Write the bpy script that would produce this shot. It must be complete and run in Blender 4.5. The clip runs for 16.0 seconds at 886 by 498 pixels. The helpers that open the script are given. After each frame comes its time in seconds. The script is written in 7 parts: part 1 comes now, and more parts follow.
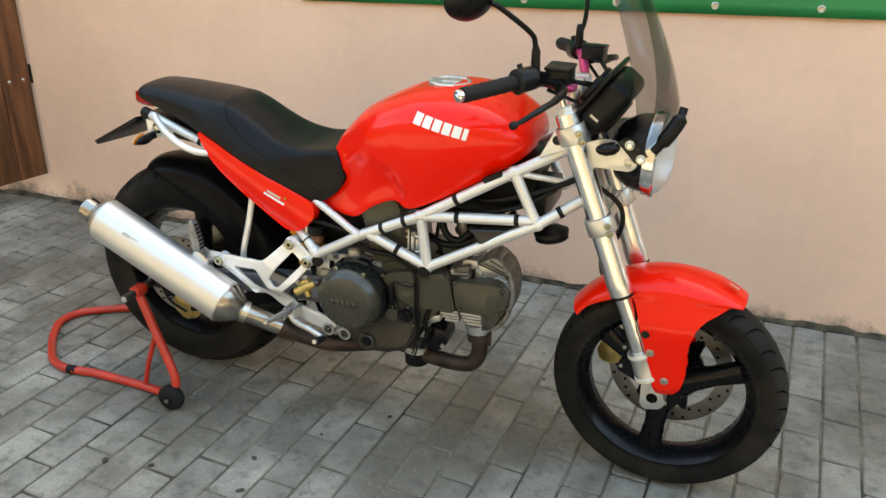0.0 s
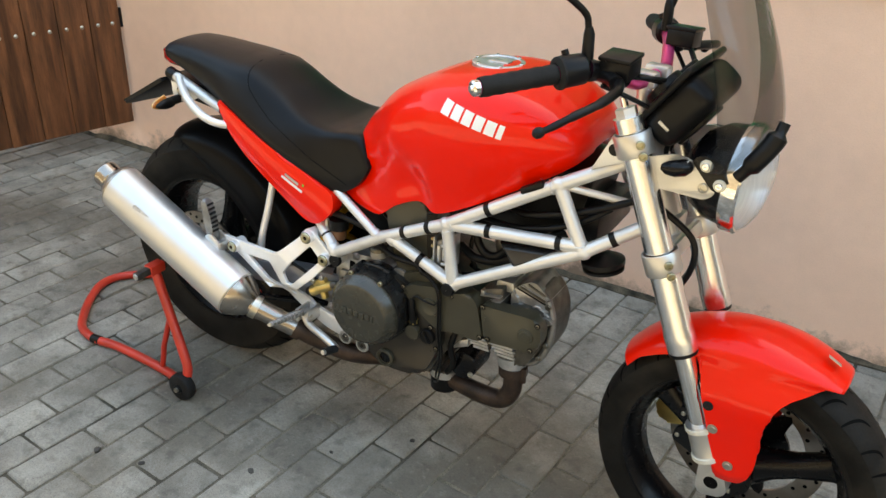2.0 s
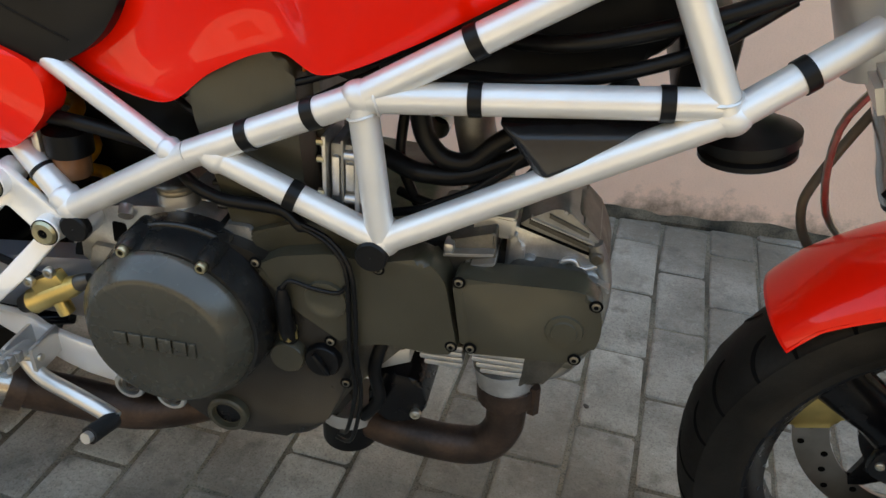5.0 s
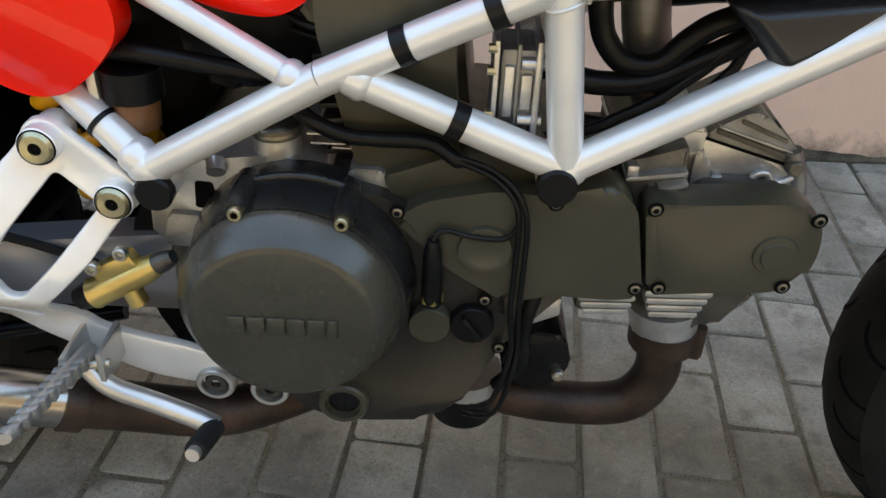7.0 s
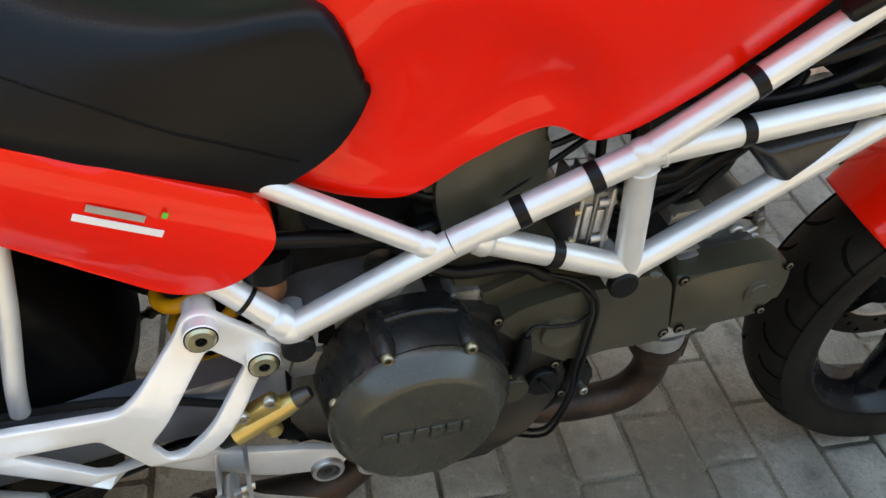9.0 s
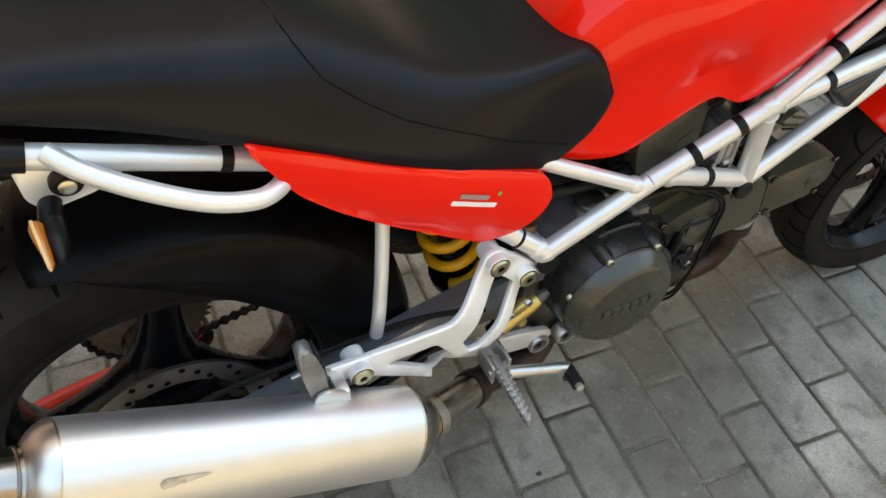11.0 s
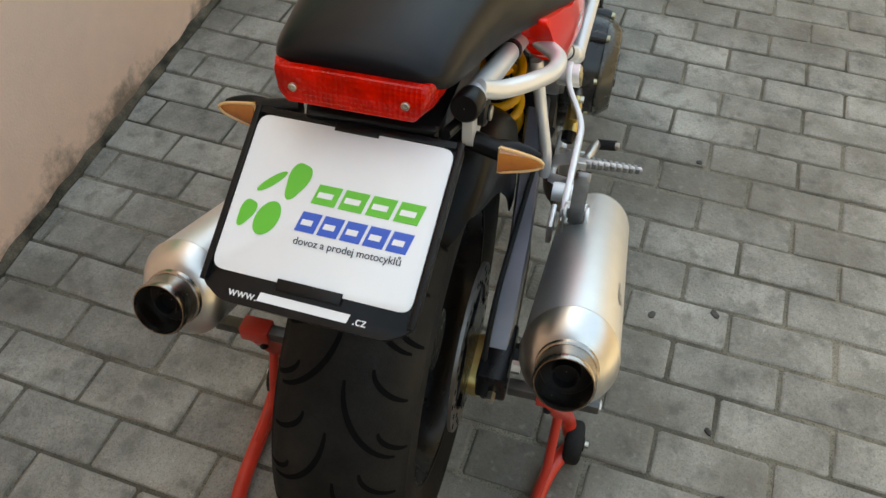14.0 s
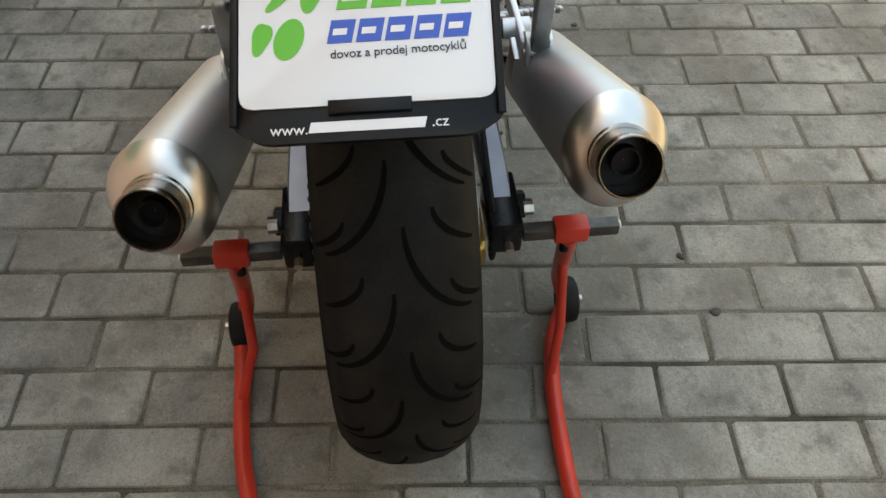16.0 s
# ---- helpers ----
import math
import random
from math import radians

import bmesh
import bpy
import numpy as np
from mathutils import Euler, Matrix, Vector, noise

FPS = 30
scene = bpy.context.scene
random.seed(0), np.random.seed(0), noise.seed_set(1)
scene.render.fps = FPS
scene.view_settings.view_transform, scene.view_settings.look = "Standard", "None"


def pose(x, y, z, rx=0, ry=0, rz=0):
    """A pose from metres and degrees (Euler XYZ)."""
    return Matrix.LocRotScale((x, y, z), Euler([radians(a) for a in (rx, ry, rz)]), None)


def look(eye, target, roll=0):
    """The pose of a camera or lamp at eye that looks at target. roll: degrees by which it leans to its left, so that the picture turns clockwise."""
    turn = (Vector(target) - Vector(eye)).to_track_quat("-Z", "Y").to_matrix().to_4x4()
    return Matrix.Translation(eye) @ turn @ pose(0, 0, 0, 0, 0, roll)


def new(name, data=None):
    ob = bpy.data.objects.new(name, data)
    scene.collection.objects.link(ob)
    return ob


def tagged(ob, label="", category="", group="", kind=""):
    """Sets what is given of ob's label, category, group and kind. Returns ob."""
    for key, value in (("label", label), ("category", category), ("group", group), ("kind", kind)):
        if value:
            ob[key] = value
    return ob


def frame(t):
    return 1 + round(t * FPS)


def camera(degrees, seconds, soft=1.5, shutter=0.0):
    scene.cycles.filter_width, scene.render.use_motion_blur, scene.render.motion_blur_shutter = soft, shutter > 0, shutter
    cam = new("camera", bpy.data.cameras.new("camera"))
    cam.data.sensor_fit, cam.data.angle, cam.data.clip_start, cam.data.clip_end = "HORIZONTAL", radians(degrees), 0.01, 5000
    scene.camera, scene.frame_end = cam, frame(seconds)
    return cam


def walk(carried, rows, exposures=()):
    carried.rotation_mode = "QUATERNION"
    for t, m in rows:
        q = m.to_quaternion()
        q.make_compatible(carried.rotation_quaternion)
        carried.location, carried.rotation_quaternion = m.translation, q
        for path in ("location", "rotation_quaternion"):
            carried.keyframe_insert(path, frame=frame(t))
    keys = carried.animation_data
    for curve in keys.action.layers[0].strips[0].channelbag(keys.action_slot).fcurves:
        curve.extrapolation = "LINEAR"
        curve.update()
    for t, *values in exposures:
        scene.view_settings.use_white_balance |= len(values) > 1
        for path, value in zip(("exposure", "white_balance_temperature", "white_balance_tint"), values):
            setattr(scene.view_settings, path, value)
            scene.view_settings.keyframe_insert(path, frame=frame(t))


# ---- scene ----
import functools
cam = camera(57.3, 16.0)
PATH = [
    (0, (1.389, -1.848, 1.386), (0.802, -0.12, 0.568), 1.3),
    (0.5, (1.424, -1.762, 1.385), (0.83, -0.054, 0.532), 0.1),
    (1, (1.518, -1.64, 1.395), (0.801, 0.027, 0.555), 1.1),
    (1.5, (1.565, -1.549, 1.397), (0.716, 0.049, 0.547), 2.5),
    (2, (1.464, -1.422, 1.358), (0.59, 0.123, 0.437), 2.3),
    (2.5, (1.326, -1.294, 1.305), (0.55, 0.247, 0.292), 2.8),
    (3, (1.236, -1.142, 1.23), (0.53, 0.399, 0.167), 3.4),
    (3.2, (1.197, -1.074, 1.203), (0.513, 0.471, 0.133), 3.7),
    (5.3, (0.896, -0.719, 0.87), (0.657, 0.951, -0.204), 3.5),
    (5.5, (0.874, -0.707, 0.849), (0.653, 0.958, -0.236), 3.7),
    (6, (0.807, -0.703, 0.825), (0.663, 0.963, -0.273), 4.0),
    (6.5, (0.768, -0.702, 0.827), (0.656, 0.962, -0.276), 2.9),
    (7, (0.694, -0.674, 0.809), (0.68, 0.976, -0.321), 2.5),
    (7.5, (0.643, -0.647, 0.79), (0.777, 0.977, -0.369), 4.2),
    (8, (0.619, -0.618, 0.8), (0.86, 0.957, -0.409), 4.9),
    (8.5, (0.54, -0.611, 0.908), (0.927, 0.866, -0.384), 5.2),
    (8.7, (0.488, -0.617, 0.96), (0.956, 0.83, -0.338), 5.9),
    (10.8, (0.095, -0.684, 1.265), (0.687, 0.498, -0.235), 4.4),
    (11, (0.016, -0.674, 1.28), (0.671, 0.468, -0.226), 4.5),
    (11.5, (-0.165, -0.677, 1.299), (0.594, 0.414, -0.195), 3.4),
    (12, (-0.259, -0.59, 1.283), (0.575, 0.418, -0.23), 2.3),
    (12.5, (-0.342, -0.51, 1.287), (0.624, 0.319, -0.255), 2.5),
    (13, (-0.516, -0.422, 1.3), (0.63, 0.246, -0.197), 2.8),
    (13.5, (-0.656, -0.335, 1.311), (0.592, 0.169, -0.168), 1.9),
    (14, (-0.649, -0.202, 1.292), (0.623, 0.11, -0.219), 0.8),
    (14.5, (-0.699, -0.089, 1.299), (0.578, -0.006, -0.238), 1.8),
    (15, (-0.805, -0.005, 1.301), (0.483, -0.097, -0.226), -0.9),
    (15.5, (-0.821, 0.014, 1.257), (0.465, -0.118, -0.269), -0.6),
    (16, (-0.728, 0.015, 1.116), (0.55, -0.11, -0.418), 0.0),
]
# seconds, stops, kelvin, tint
EXPOSURES = [(0.0, 2.86, 9530, -1), (1.5, 2.89, 9430, 0), (2.5, 2.72, 9500, 2), (3.0, 2.66, 9300, 2), (6.0, 2.67, 8500, 2), (7.2, 2.69, 8500, 2), (8.0, 2.56, 8500, 2), (8.5, 2.72, 8600, 2), (11.0, 2.8, 9880, 1), (12.0, 2.85, 10180, 1), (13.0, 2.65, 10580, 0), (14.4, 2.68, 10730, 1), (15.0, 2.59, 10780, 1), (16.0, 2.63, 10880, 1)]
walk(cam, [(t, look(eye, target, roll)) for t, eye, target, roll in PATH], exposures=EXPOSURES)

# ---- light ----
world = bpy.data.worlds.new("sky")
scene.world = world
world.use_nodes = True
wn = world.node_tree.nodes
sky = wn.new("ShaderNodeTexSky")
sky.sky_type, sky.sun_disc = "NISHITA", False
SUN_EL, SUN_AZ = radians(54.5), radians(15)
sky.sun_elevation, sky.sun_rotation = SUN_EL, SUN_AZ
wn["Background"].inputs["Strength"].default_value = 0.15
world.node_tree.links.new(sky.outputs["Color"], wn["Background"].inputs["Color"])
sun = new("sun", bpy.data.lights.new("sun", "SUN"))
sun.data.energy, sun.data.angle, sun.data.color = 4.0, radians(0.6), (1.0, 0.93, 0.82)
# the sun stands behind the pink wall, so that the wall's shade lies over the motorcycle
sun_way = Vector((math.sin(SUN_AZ) * math.cos(SUN_EL), math.cos(SUN_AZ) * math.cos(SUN_EL), math.sin(SUN_EL)))
sun.matrix_world = look(sun_way * 20, (0, 0, 0))


# ---- materials ----
def material(name, color, rough=0.5, metal=0.0, coat=0.0, vary=0.0, scale=20.0, fine=0.0, bump=0.0, bump_scale=200.0,
             rough_vary=0.0, color2=None, per_piece=0.0, island=False, alpha=1.0, transmission=0.0, ior=1.45, stretch=(1, 1, 1), spec=0.5, specks=0.0, spots=0.0, grains=0.0, stains=()):
    """A surface with stains at one scale, grain at another, and fine relief."""
    m = bpy.data.materials.new(name)
    m.use_nodes = True
    n, l = m.node_tree.nodes, m.node_tree.links
    p = n["Principled BSDF"]
    p.inputs["Base Color"].default_value = (*color, 1)
    p.inputs["Roughness"].default_value = rough
    p.inputs["Metallic"].default_value = metal
    p.inputs["Coat Weight"].default_value = coat
    p.inputs["Coat Roughness"].default_value = 0.04
    p.inputs["Alpha"].default_value = alpha
    p.inputs["Transmission Weight"].default_value = transmission
    p.inputs["IOR"].default_value = ior
    p.inputs["Specular IOR Level"].default_value = spec
    co = n.new("ShaderNodeNewGeometry")
    mp = n.new("ShaderNodeMapping")
    mp.inputs["Scale"].default_value = stretch
    l.new(co.outputs["Position"], mp.inputs["Vector"])

    def noise_at(s, detail=4.0):
        t = n.new("ShaderNodeTexNoise")
        t.inputs["Scale"].default_value, t.inputs["Detail"].default_value = s, detail
        l.new(mp.outputs["Vector"], t.inputs["Vector"])
        return t

    if vary or per_piece or fine:
        mix = n.new("ShaderNodeMix")
        mix.data_type = "RGBA"
        a = tuple(c * (1 - vary) for c in color)
        b = color2 or tuple(min(1, c * (1 + vary)) for c in color)
        mix.inputs["A"].default_value, mix.inputs["B"].default_value = (*a, 1), (*b, 1)
        ramp = n.new("ShaderNodeMapRange")
        ramp.inputs["From Min"].default_value, ramp.inputs["From Max"].default_value = 0.35, 0.65
        l.new(noise_at(scale).outputs["Fac"], ramp.inputs["Value"])
        l.new(ramp.outputs["Result"], mix.inputs["Factor"])
        out = mix.outputs["Result"]
        for amount, source in ((fine, noise_at(scale * 14, 2.0).outputs["Fac"]), (per_piece, None)):
            if not amount:
                continue
            if source is None:
                source = co.outputs["Random Per Island"] if island else n.new("ShaderNodeObjectInfo").outputs["Random"]
            k = n.new("ShaderNodeMapRange")
            k.inputs["To Min"].default_value, k.inputs["To Max"].default_value = 1 - amount, 1 + amount
            l.new(source, k.inputs["Value"])
            s = n.new("ShaderNodeVectorMath")
            s.operation = "SCALE"
            l.new(out, s.inputs[0])
            l.new(k.outputs["Result"], s.inputs["Scale"])
            out = s.outputs["Vector"]
        # dark pores, larger dark spots, punched dots
        for amount, s, lo, hi in ((specks, 330.0, 0.32, 0.50), (spots, 17.0, 0.30, 0.44), (-grains, 210.0, 0.74, 0.64)):
            if not amount:
                continue
            k = n.new("ShaderNodeMapRange")
            k.inputs["From Min"].default_value, k.inputs["From Max"].default_value = lo, hi
            k.inputs["To Min"].default_value, k.inputs["To Max"].default_value = 1 - amount, 1
            l.new(noise_at(s, 3.0).outputs["Fac"], k.inputs["Value"])
            q = n.new("ShaderNodeVectorMath")
            q.operation = "SCALE"
            l.new(out, q.inputs[0])
            l.new(k.outputs["Result"], q.inputs["Scale"])
            out = q.outputs["Vector"]
        # broad stains of another colour: colour, scale, how much, where they begin
        for tone, s, amount, lo in stains:
            k = n.new("ShaderNodeMapRange")
            k.inputs["From Min"].default_value, k.inputs["From Max"].default_value = lo, lo + 0.16
            k.inputs["To Max"].default_value = amount
            l.new(noise_at(s, 5.0).outputs["Fac"], k.inputs["Value"])
            q = n.new("ShaderNodeMix")
            q.data_type = "RGBA"
            q.inputs["B"].default_value = (*tone, 1)
            l.new(k.outputs["Result"], q.inputs["Factor"])
            l.new(out, q.inputs["A"])
            out = q.outputs["Result"]
        l.new(out, p.inputs["Base Color"])
    if rough_vary:
        k = n.new("ShaderNodeMapRange")
        k.inputs["To Min"].default_value, k.inputs["To Max"].default_value = rough - rough_vary, rough + rough_vary
        l.new(noise_at(scale * 3).outputs["Fac"], k.inputs["Value"])
        l.new(k.outputs["Result"], p.inputs["Roughness"])
    if bump:
        b = n.new("ShaderNodeBump")
        b.inputs["Strength"].default_value, b.inputs["Distance"].default_value = bump, 0.002
        l.new(noise_at(bump_scale).outputs["Fac"], b.inputs["Height"])
        l.new(b.outputs["Normal"], p.inputs["Normal"])
    return m


RED = material("red paint", (0.84, 0.011, 0.005), 0.30, coat=0.45, vary=0.03, scale=6, rough_vary=0.03, spec=0.10)
VINYL = material("black vinyl", (0.0040, 0.0046, 0.0062), 0.37, vary=0.3, scale=9, bump=0.008, bump_scale=900, rough_vary=0.04, spec=0.23)
VINYL_DULL = material("grained vinyl", (0.004, 0.004, 0.0042), 0.34, vary=0.2, scale=12, bump=0.02, bump_scale=700, spec=0.09)
SILVER = material("silver paint", (0.72, 0.72, 0.715), 0.37, metal=0.5, vary=0.06, scale=15, rough_vary=0.06, coat=0.2)
ALU = material("brushed aluminium", (0.74, 0.74, 0.735), 0.47, metal=1.0, vary=0.015, scale=30, rough_vary=0.02, fine=0.02)
FORK_ALU = material("bright fork aluminium", (0.82, 0.83, 0.85), 0.24, metal=1.0, vary=0.04, scale=20, rough_vary=0.05)
BRACKET = material("bright cast aluminium paint", (0.84, 0.84, 0.835), 0.34, metal=0.35, vary=0.04, scale=25, rough_vary=0.06, coat=0.15)
SATIN = material("satin aluminium", (0.62, 0.61, 0.59), 0.40, metal=0.9, vary=0.07, scale=18, rough_vary=0.08)
CAST = material("cast aluminium", (0.26, 0.26, 0.255), 0.5, metal=0.75, vary=0.22, scale=30, bump=0.12, bump_scale=400, rough_vary=0.1, fine=0.12)
PIPE = material("polished steel pipe", (0.36, 0.33, 0.30), 0.24, metal=1.0, vary=0.12, scale=30, rough_vary=0.08)
DARK_STEEL = material("dark bare steel", (0.10, 0.095, 0.09), 0.45, metal=0.8, vary=0.25, scale=40)
BRIGHT_CAST = material("bright cast aluminium", (0.54, 0.545, 0.55), 0.38, metal=0.85, vary=0.16, scale=40, bump=0.08, bump_scale=400, rough_vary=0.1, fine=0.15)
CONE = material("polished aluminium", (0.66, 0.64, 0.61), 0.33, metal=1.0, vary=0.06, scale=30, rough_vary=0.05)
CHROME = material("chrome", (0.8, 0.8, 0.8), 0.1, metal=1.0, rough_vary=0.04)
ENGINE = material("dark engine paint", (0.043, 0.0395, 0.0265), 0.32, vary=0.15, scale=14, bump=0.12, bump_scale=800, rough_vary=0.08, spec=0.5)
CLUTCH = material("dark clutch paint", (0.036, 0.034, 0.025), 0.27, vary=0.12, scale=14, bump=0.05, bump_scale=800, rough_vary=0.05, spec=0.75)
# darker copy of the engine paint; low and inner parts carry their shade in it
ENGINE_SHADE = material("engine paint in low shaded tone", (0.018, 0.016, 0.0135), 0.31, vary=0.3, scale=14, bump=0.2, bump_scale=700, rough_vary=0.1, spec=0.45)
# darker casting tone; behind the front fins it also stands for gap shade
DARK_CAST = material("darkened cast aluminium", (0.105, 0.10, 0.09), 0.45, metal=0.7, vary=0.35, scale=25, bump=0.12, bump_scale=350, rough_vary=0.12, fine=0.25)
BLACK = material("black plastic", (0.006, 0.006, 0.0065), 0.34, spec=0.22, vary=0.3, scale=20, bump=0.03, bump_scale=700, rough_vary=0.08)
GLOSS = material("black paint", (0.004, 0.004, 0.005), 0.26, vary=0.2, scale=20, rough_vary=0.06, spec=0.28)
RUBBER = material("tyre rubber", (0.0110, 0.0104, 0.0095), 0.58, spec=0.12, vary=0.35, scale=14, fine=0.3, bump=0.25, stains=(((0.034, 0.029, 0.023), 5.0, 0.7, 0.49),), bump_scale=600, rough_vary=0.08)
# near-black that stands for the shade inside grooves, holes and sockets
RECESS_SHADE = material("recess shade black", (0.003, 0.003, 0.003), 0.95, spec=0.1)
GRIP = material("soft rubber", (0.008, 0.008, 0.008), 0.7, spec=0.35, vary=0.3, scale=40, bump=0.4, bump_scale=500)
RUST = material("heat-stained pipe", (0.040, 0.030, 0.026), 0.5, metal=0.55, vary=0.45, scale=18, fine=0.3, rough_vary=0.15, bump=0.25, color2=(0.070, 0.045, 0.034))
# engine paint made darker: the dark the tank throws on the drum is painted in
HOUSING_SHADE = material("smooth engine paint in shaded tone", (0.012, 0.012, 0.012), 0.26, vary=0.2, scale=18, bump=0.03, bump_scale=700, rough_vary=0.08)
STEEL = material("zinc-plated steel", (0.55, 0.52, 0.45), 0.33, metal=1.0, vary=0.15, scale=60)
BOLT = material("dull bolt steel", (0.20, 0.185, 0.155), 0.36, metal=0.9, vary=0.25, scale=80)
CREAM = material("cream plastic band", (0.62, 0.60, 0.52), 0.45, vary=0.08, scale=60)
BRASS = material("yellow-passivated steel", (0.46, 0.42, 0.28), 0.34, metal=1.0, vary=0.2, scale=60)
DISC = material("brake steel", (0.30, 0.28, 0.26), 0.38, metal=1.0, vary=0.1, scale=40)
GOLD = material("gold anodised", (0.62, 0.47, 0.18), 0.38, metal=0.9, vary=0.12, scale=40)
YELLOW = material("yellow spring paint", (0.8, 0.36, 0.015), 0.35, vary=0.08, scale=40)
STAND_RED = material("red stand paint", (0.55, 0.035, 0.02), 0.38, vary=0.15, scale=12, rough_vary=0.1, coat=0.2)
ORANGE = material("amber lens", (0.62, 0.19, 0.03), 0.10, vary=0.05, scale=90, coat=0.7, transmission=0.3)
PALE_AMBER = material("pale amber plastic", (0.72, 0.44, 0.20), 0.15, vary=0.05, scale=60)
WHITE = material("white plate", (0.8, 0.8, 0.8), 0.35, vary=0.03, scale=10)
GREEN_INK = material("green ink", (0.1, 0.5, 0.05), 0.4)
BLUE_INK = material("blue ink", (0.02, 0.1, 0.5), 0.4)
DARK_INK = material("dark ink", (0.02, 0.02, 0.03), 0.5)
WHITE_INK = material("white ink", (0.8, 0.8, 0.8), 0.4)
PINK = material("pink metal", (0.75, 0.08, 0.25), 0.3, metal=0.7)
RIBBED_GLASS = material("ribbed headlight glass", (0.78, 0.80, 0.82), 0.22, transmission=0.55, vary=0.08, scale=40, bump=0.4, bump_scale=90, stretch=(1, 6, 0.3))
SMOKE = material("smoked acrylic", (0.012, 0.011, 0.010), 0.04, alpha=0.36, spec=0.6)
STUCCO = material("pink stucco", (0.88, 0.600, 0.452), 0.85, vary=0.06, scale=1.6, fine=0.05, bump=0.35, bump_scale=170, specks=0.06)
WOOD = material("stained wood", (0.135, 0.052, 0.022), 0.45, vary=0.45, scale=5, fine=0.3, stretch=(6, 6, 0.6), bump=0.3, bump_scale=40, per_piece=0.25, spots=0.3)
BANNER = material("green vinyl banner", (0.01, 0.22, 0.07), 0.4, vary=0.06, scale=4)
GRIME = (((0.105, 0.086, 0.062), 1.7, 0.70, 0.46), ((0.070, 0.062, 0.050), 24.0, 0.50, 0.55), ((0.36, 0.34, 0.29), 60.0, 0.35, 0.60))
PAVER = material("concrete paver", (0.268, 0.250, 0.213), 0.76, vary=0.22, scale=9, fine=0.22, bump=1.0, bump_scale=120, per_piece=0.19, specks=0.34, spots=0.32, grains=0.45, rough_vary=0.14, stains=GRIME)
PAVER_FAR = material("concrete paver further off", (0.268, 0.250, 0.213), 0.76, vary=0.22, scale=9, fine=0.22, bump=1.0, bump_scale=120, per_piece=0.19, specks=0.34, spots=0.32, grains=0.45, rough_vary=0.14, stains=GRIME, island=True)
MOSS = material("mossy mortar", (0.045, 0.040, 0.026), 0.95, vary=0.6, scale=13, fine=0.4, bump=0.9, bump_scale=180, color2=(0.14, 0.115, 0.08), specks=0.5)
JOINT = material("sandy joint", (0.105, 0.092, 0.067), 0.95, vary=0.5, scale=3.5, color2=(0.235, 0.205, 0.155), stains=(((0.035, 0.040, 0.018), 7.0, 0.6, 0.56),), fine=0.4, bump=0.9, bump_scale=250, specks=0.6, grains=0.4)


# ---- mesh tools ----
def mesh_of(bm, name, mat, smooth=True, angle=40):
    me = bpy.data.meshes.new(name)
    bmesh.ops.recalc_face_normals(bm, faces=bm.faces)
    for f in bm.faces:
        f.smooth = smooth
    limit = radians(angle)
    for e in bm.edges:
        if len(e.link_faces) == 2 and e.calc_face_angle(0) > limit:
            e.smooth = False
    bm.to_mesh(me)
    bm.free()
    for m in (mat if isinstance(mat, (list, tuple)) else (mat,)):
        me.materials.append(m)
    return me


def part(name, bm, mat, parent, label="", m=None, angle=40):
    """Links a bmesh as one mesh object under a thing or under a part."""
    if m is not None:
        bm.transform(m)
    ob = new(name, mesh_of(bm, name, mat, angle=angle))
    ob.parent = parent
    return tagged(ob, label) if label else ob


def thing(name, label, category, group="", at=(0, 0, 0)):
    ob = new(name)
    ob.location = at
    return tagged(ob, label, category, group)


def smooth_path(pts, steps=6):
    """A rounded path through points."""
    p = [Vector(q) for q in pts]
    out = []
    for i in range(len(p) - 1):
        a, b, c, d = p[max(i - 1, 0)], p[i], p[i + 1], p[min(i + 2, len(p) - 1)]
        for k in range(steps):
            t = k / steps
            out.append(0.5 * (2 * b + (c - a) * t + (2 * a - 5 * b + 4 * c - d) * t * t + (3 * b - a - 3 * c + d) * t ** 3))
    return out + [p[-1]]


def bridge(bm, rings, closed=True, caps=True):
    n = len(rings[0])
    vs = [[bm.verts.new(q) for q in ring] for ring in rings]
    for a, b in zip(vs, vs[1:]):
        for i in range(n if closed else n - 1):
            j = (i + 1) % n
            bm.faces.new((a[i], a[j], b[j], b[i]))
    if caps and closed:
        bm.faces.new(list(reversed(vs[0])))
        bm.faces.new(vs[-1])
    return vs


def tube(pts, r, seg=12, bm=None, steps=0, caps=True):
    """A round tube along points; r is one radius or one a point."""
    bm = bm or bmesh.new()
    p = smooth_path(pts, steps) if steps else [Vector(q) for q in pts]
    rs = [r] * len(p) if not isinstance(r, (list, tuple)) else [r[min(int(i * len(r) / len(p)), len(r) - 1)] if len(r) != len(p) else r[i] for i in range(len(p))]
    rings, up = [], None
    for i, q in enumerate(p):
        d = (p[min(i + 1, len(p) - 1)] - p[max(i - 1, 0)]).normalized()
        if up is None:
            up = d.orthogonal().normalized()
        up = (up - d * up.dot(d)).normalized()
        side = d.cross(up)
        rings.append([q + (up * math.cos(a) + side * math.sin(a)) * rs[i] for a in (2 * math.pi * k / seg for k in range(seg))])
    bridge(bm, rings, caps=caps)
    return bm


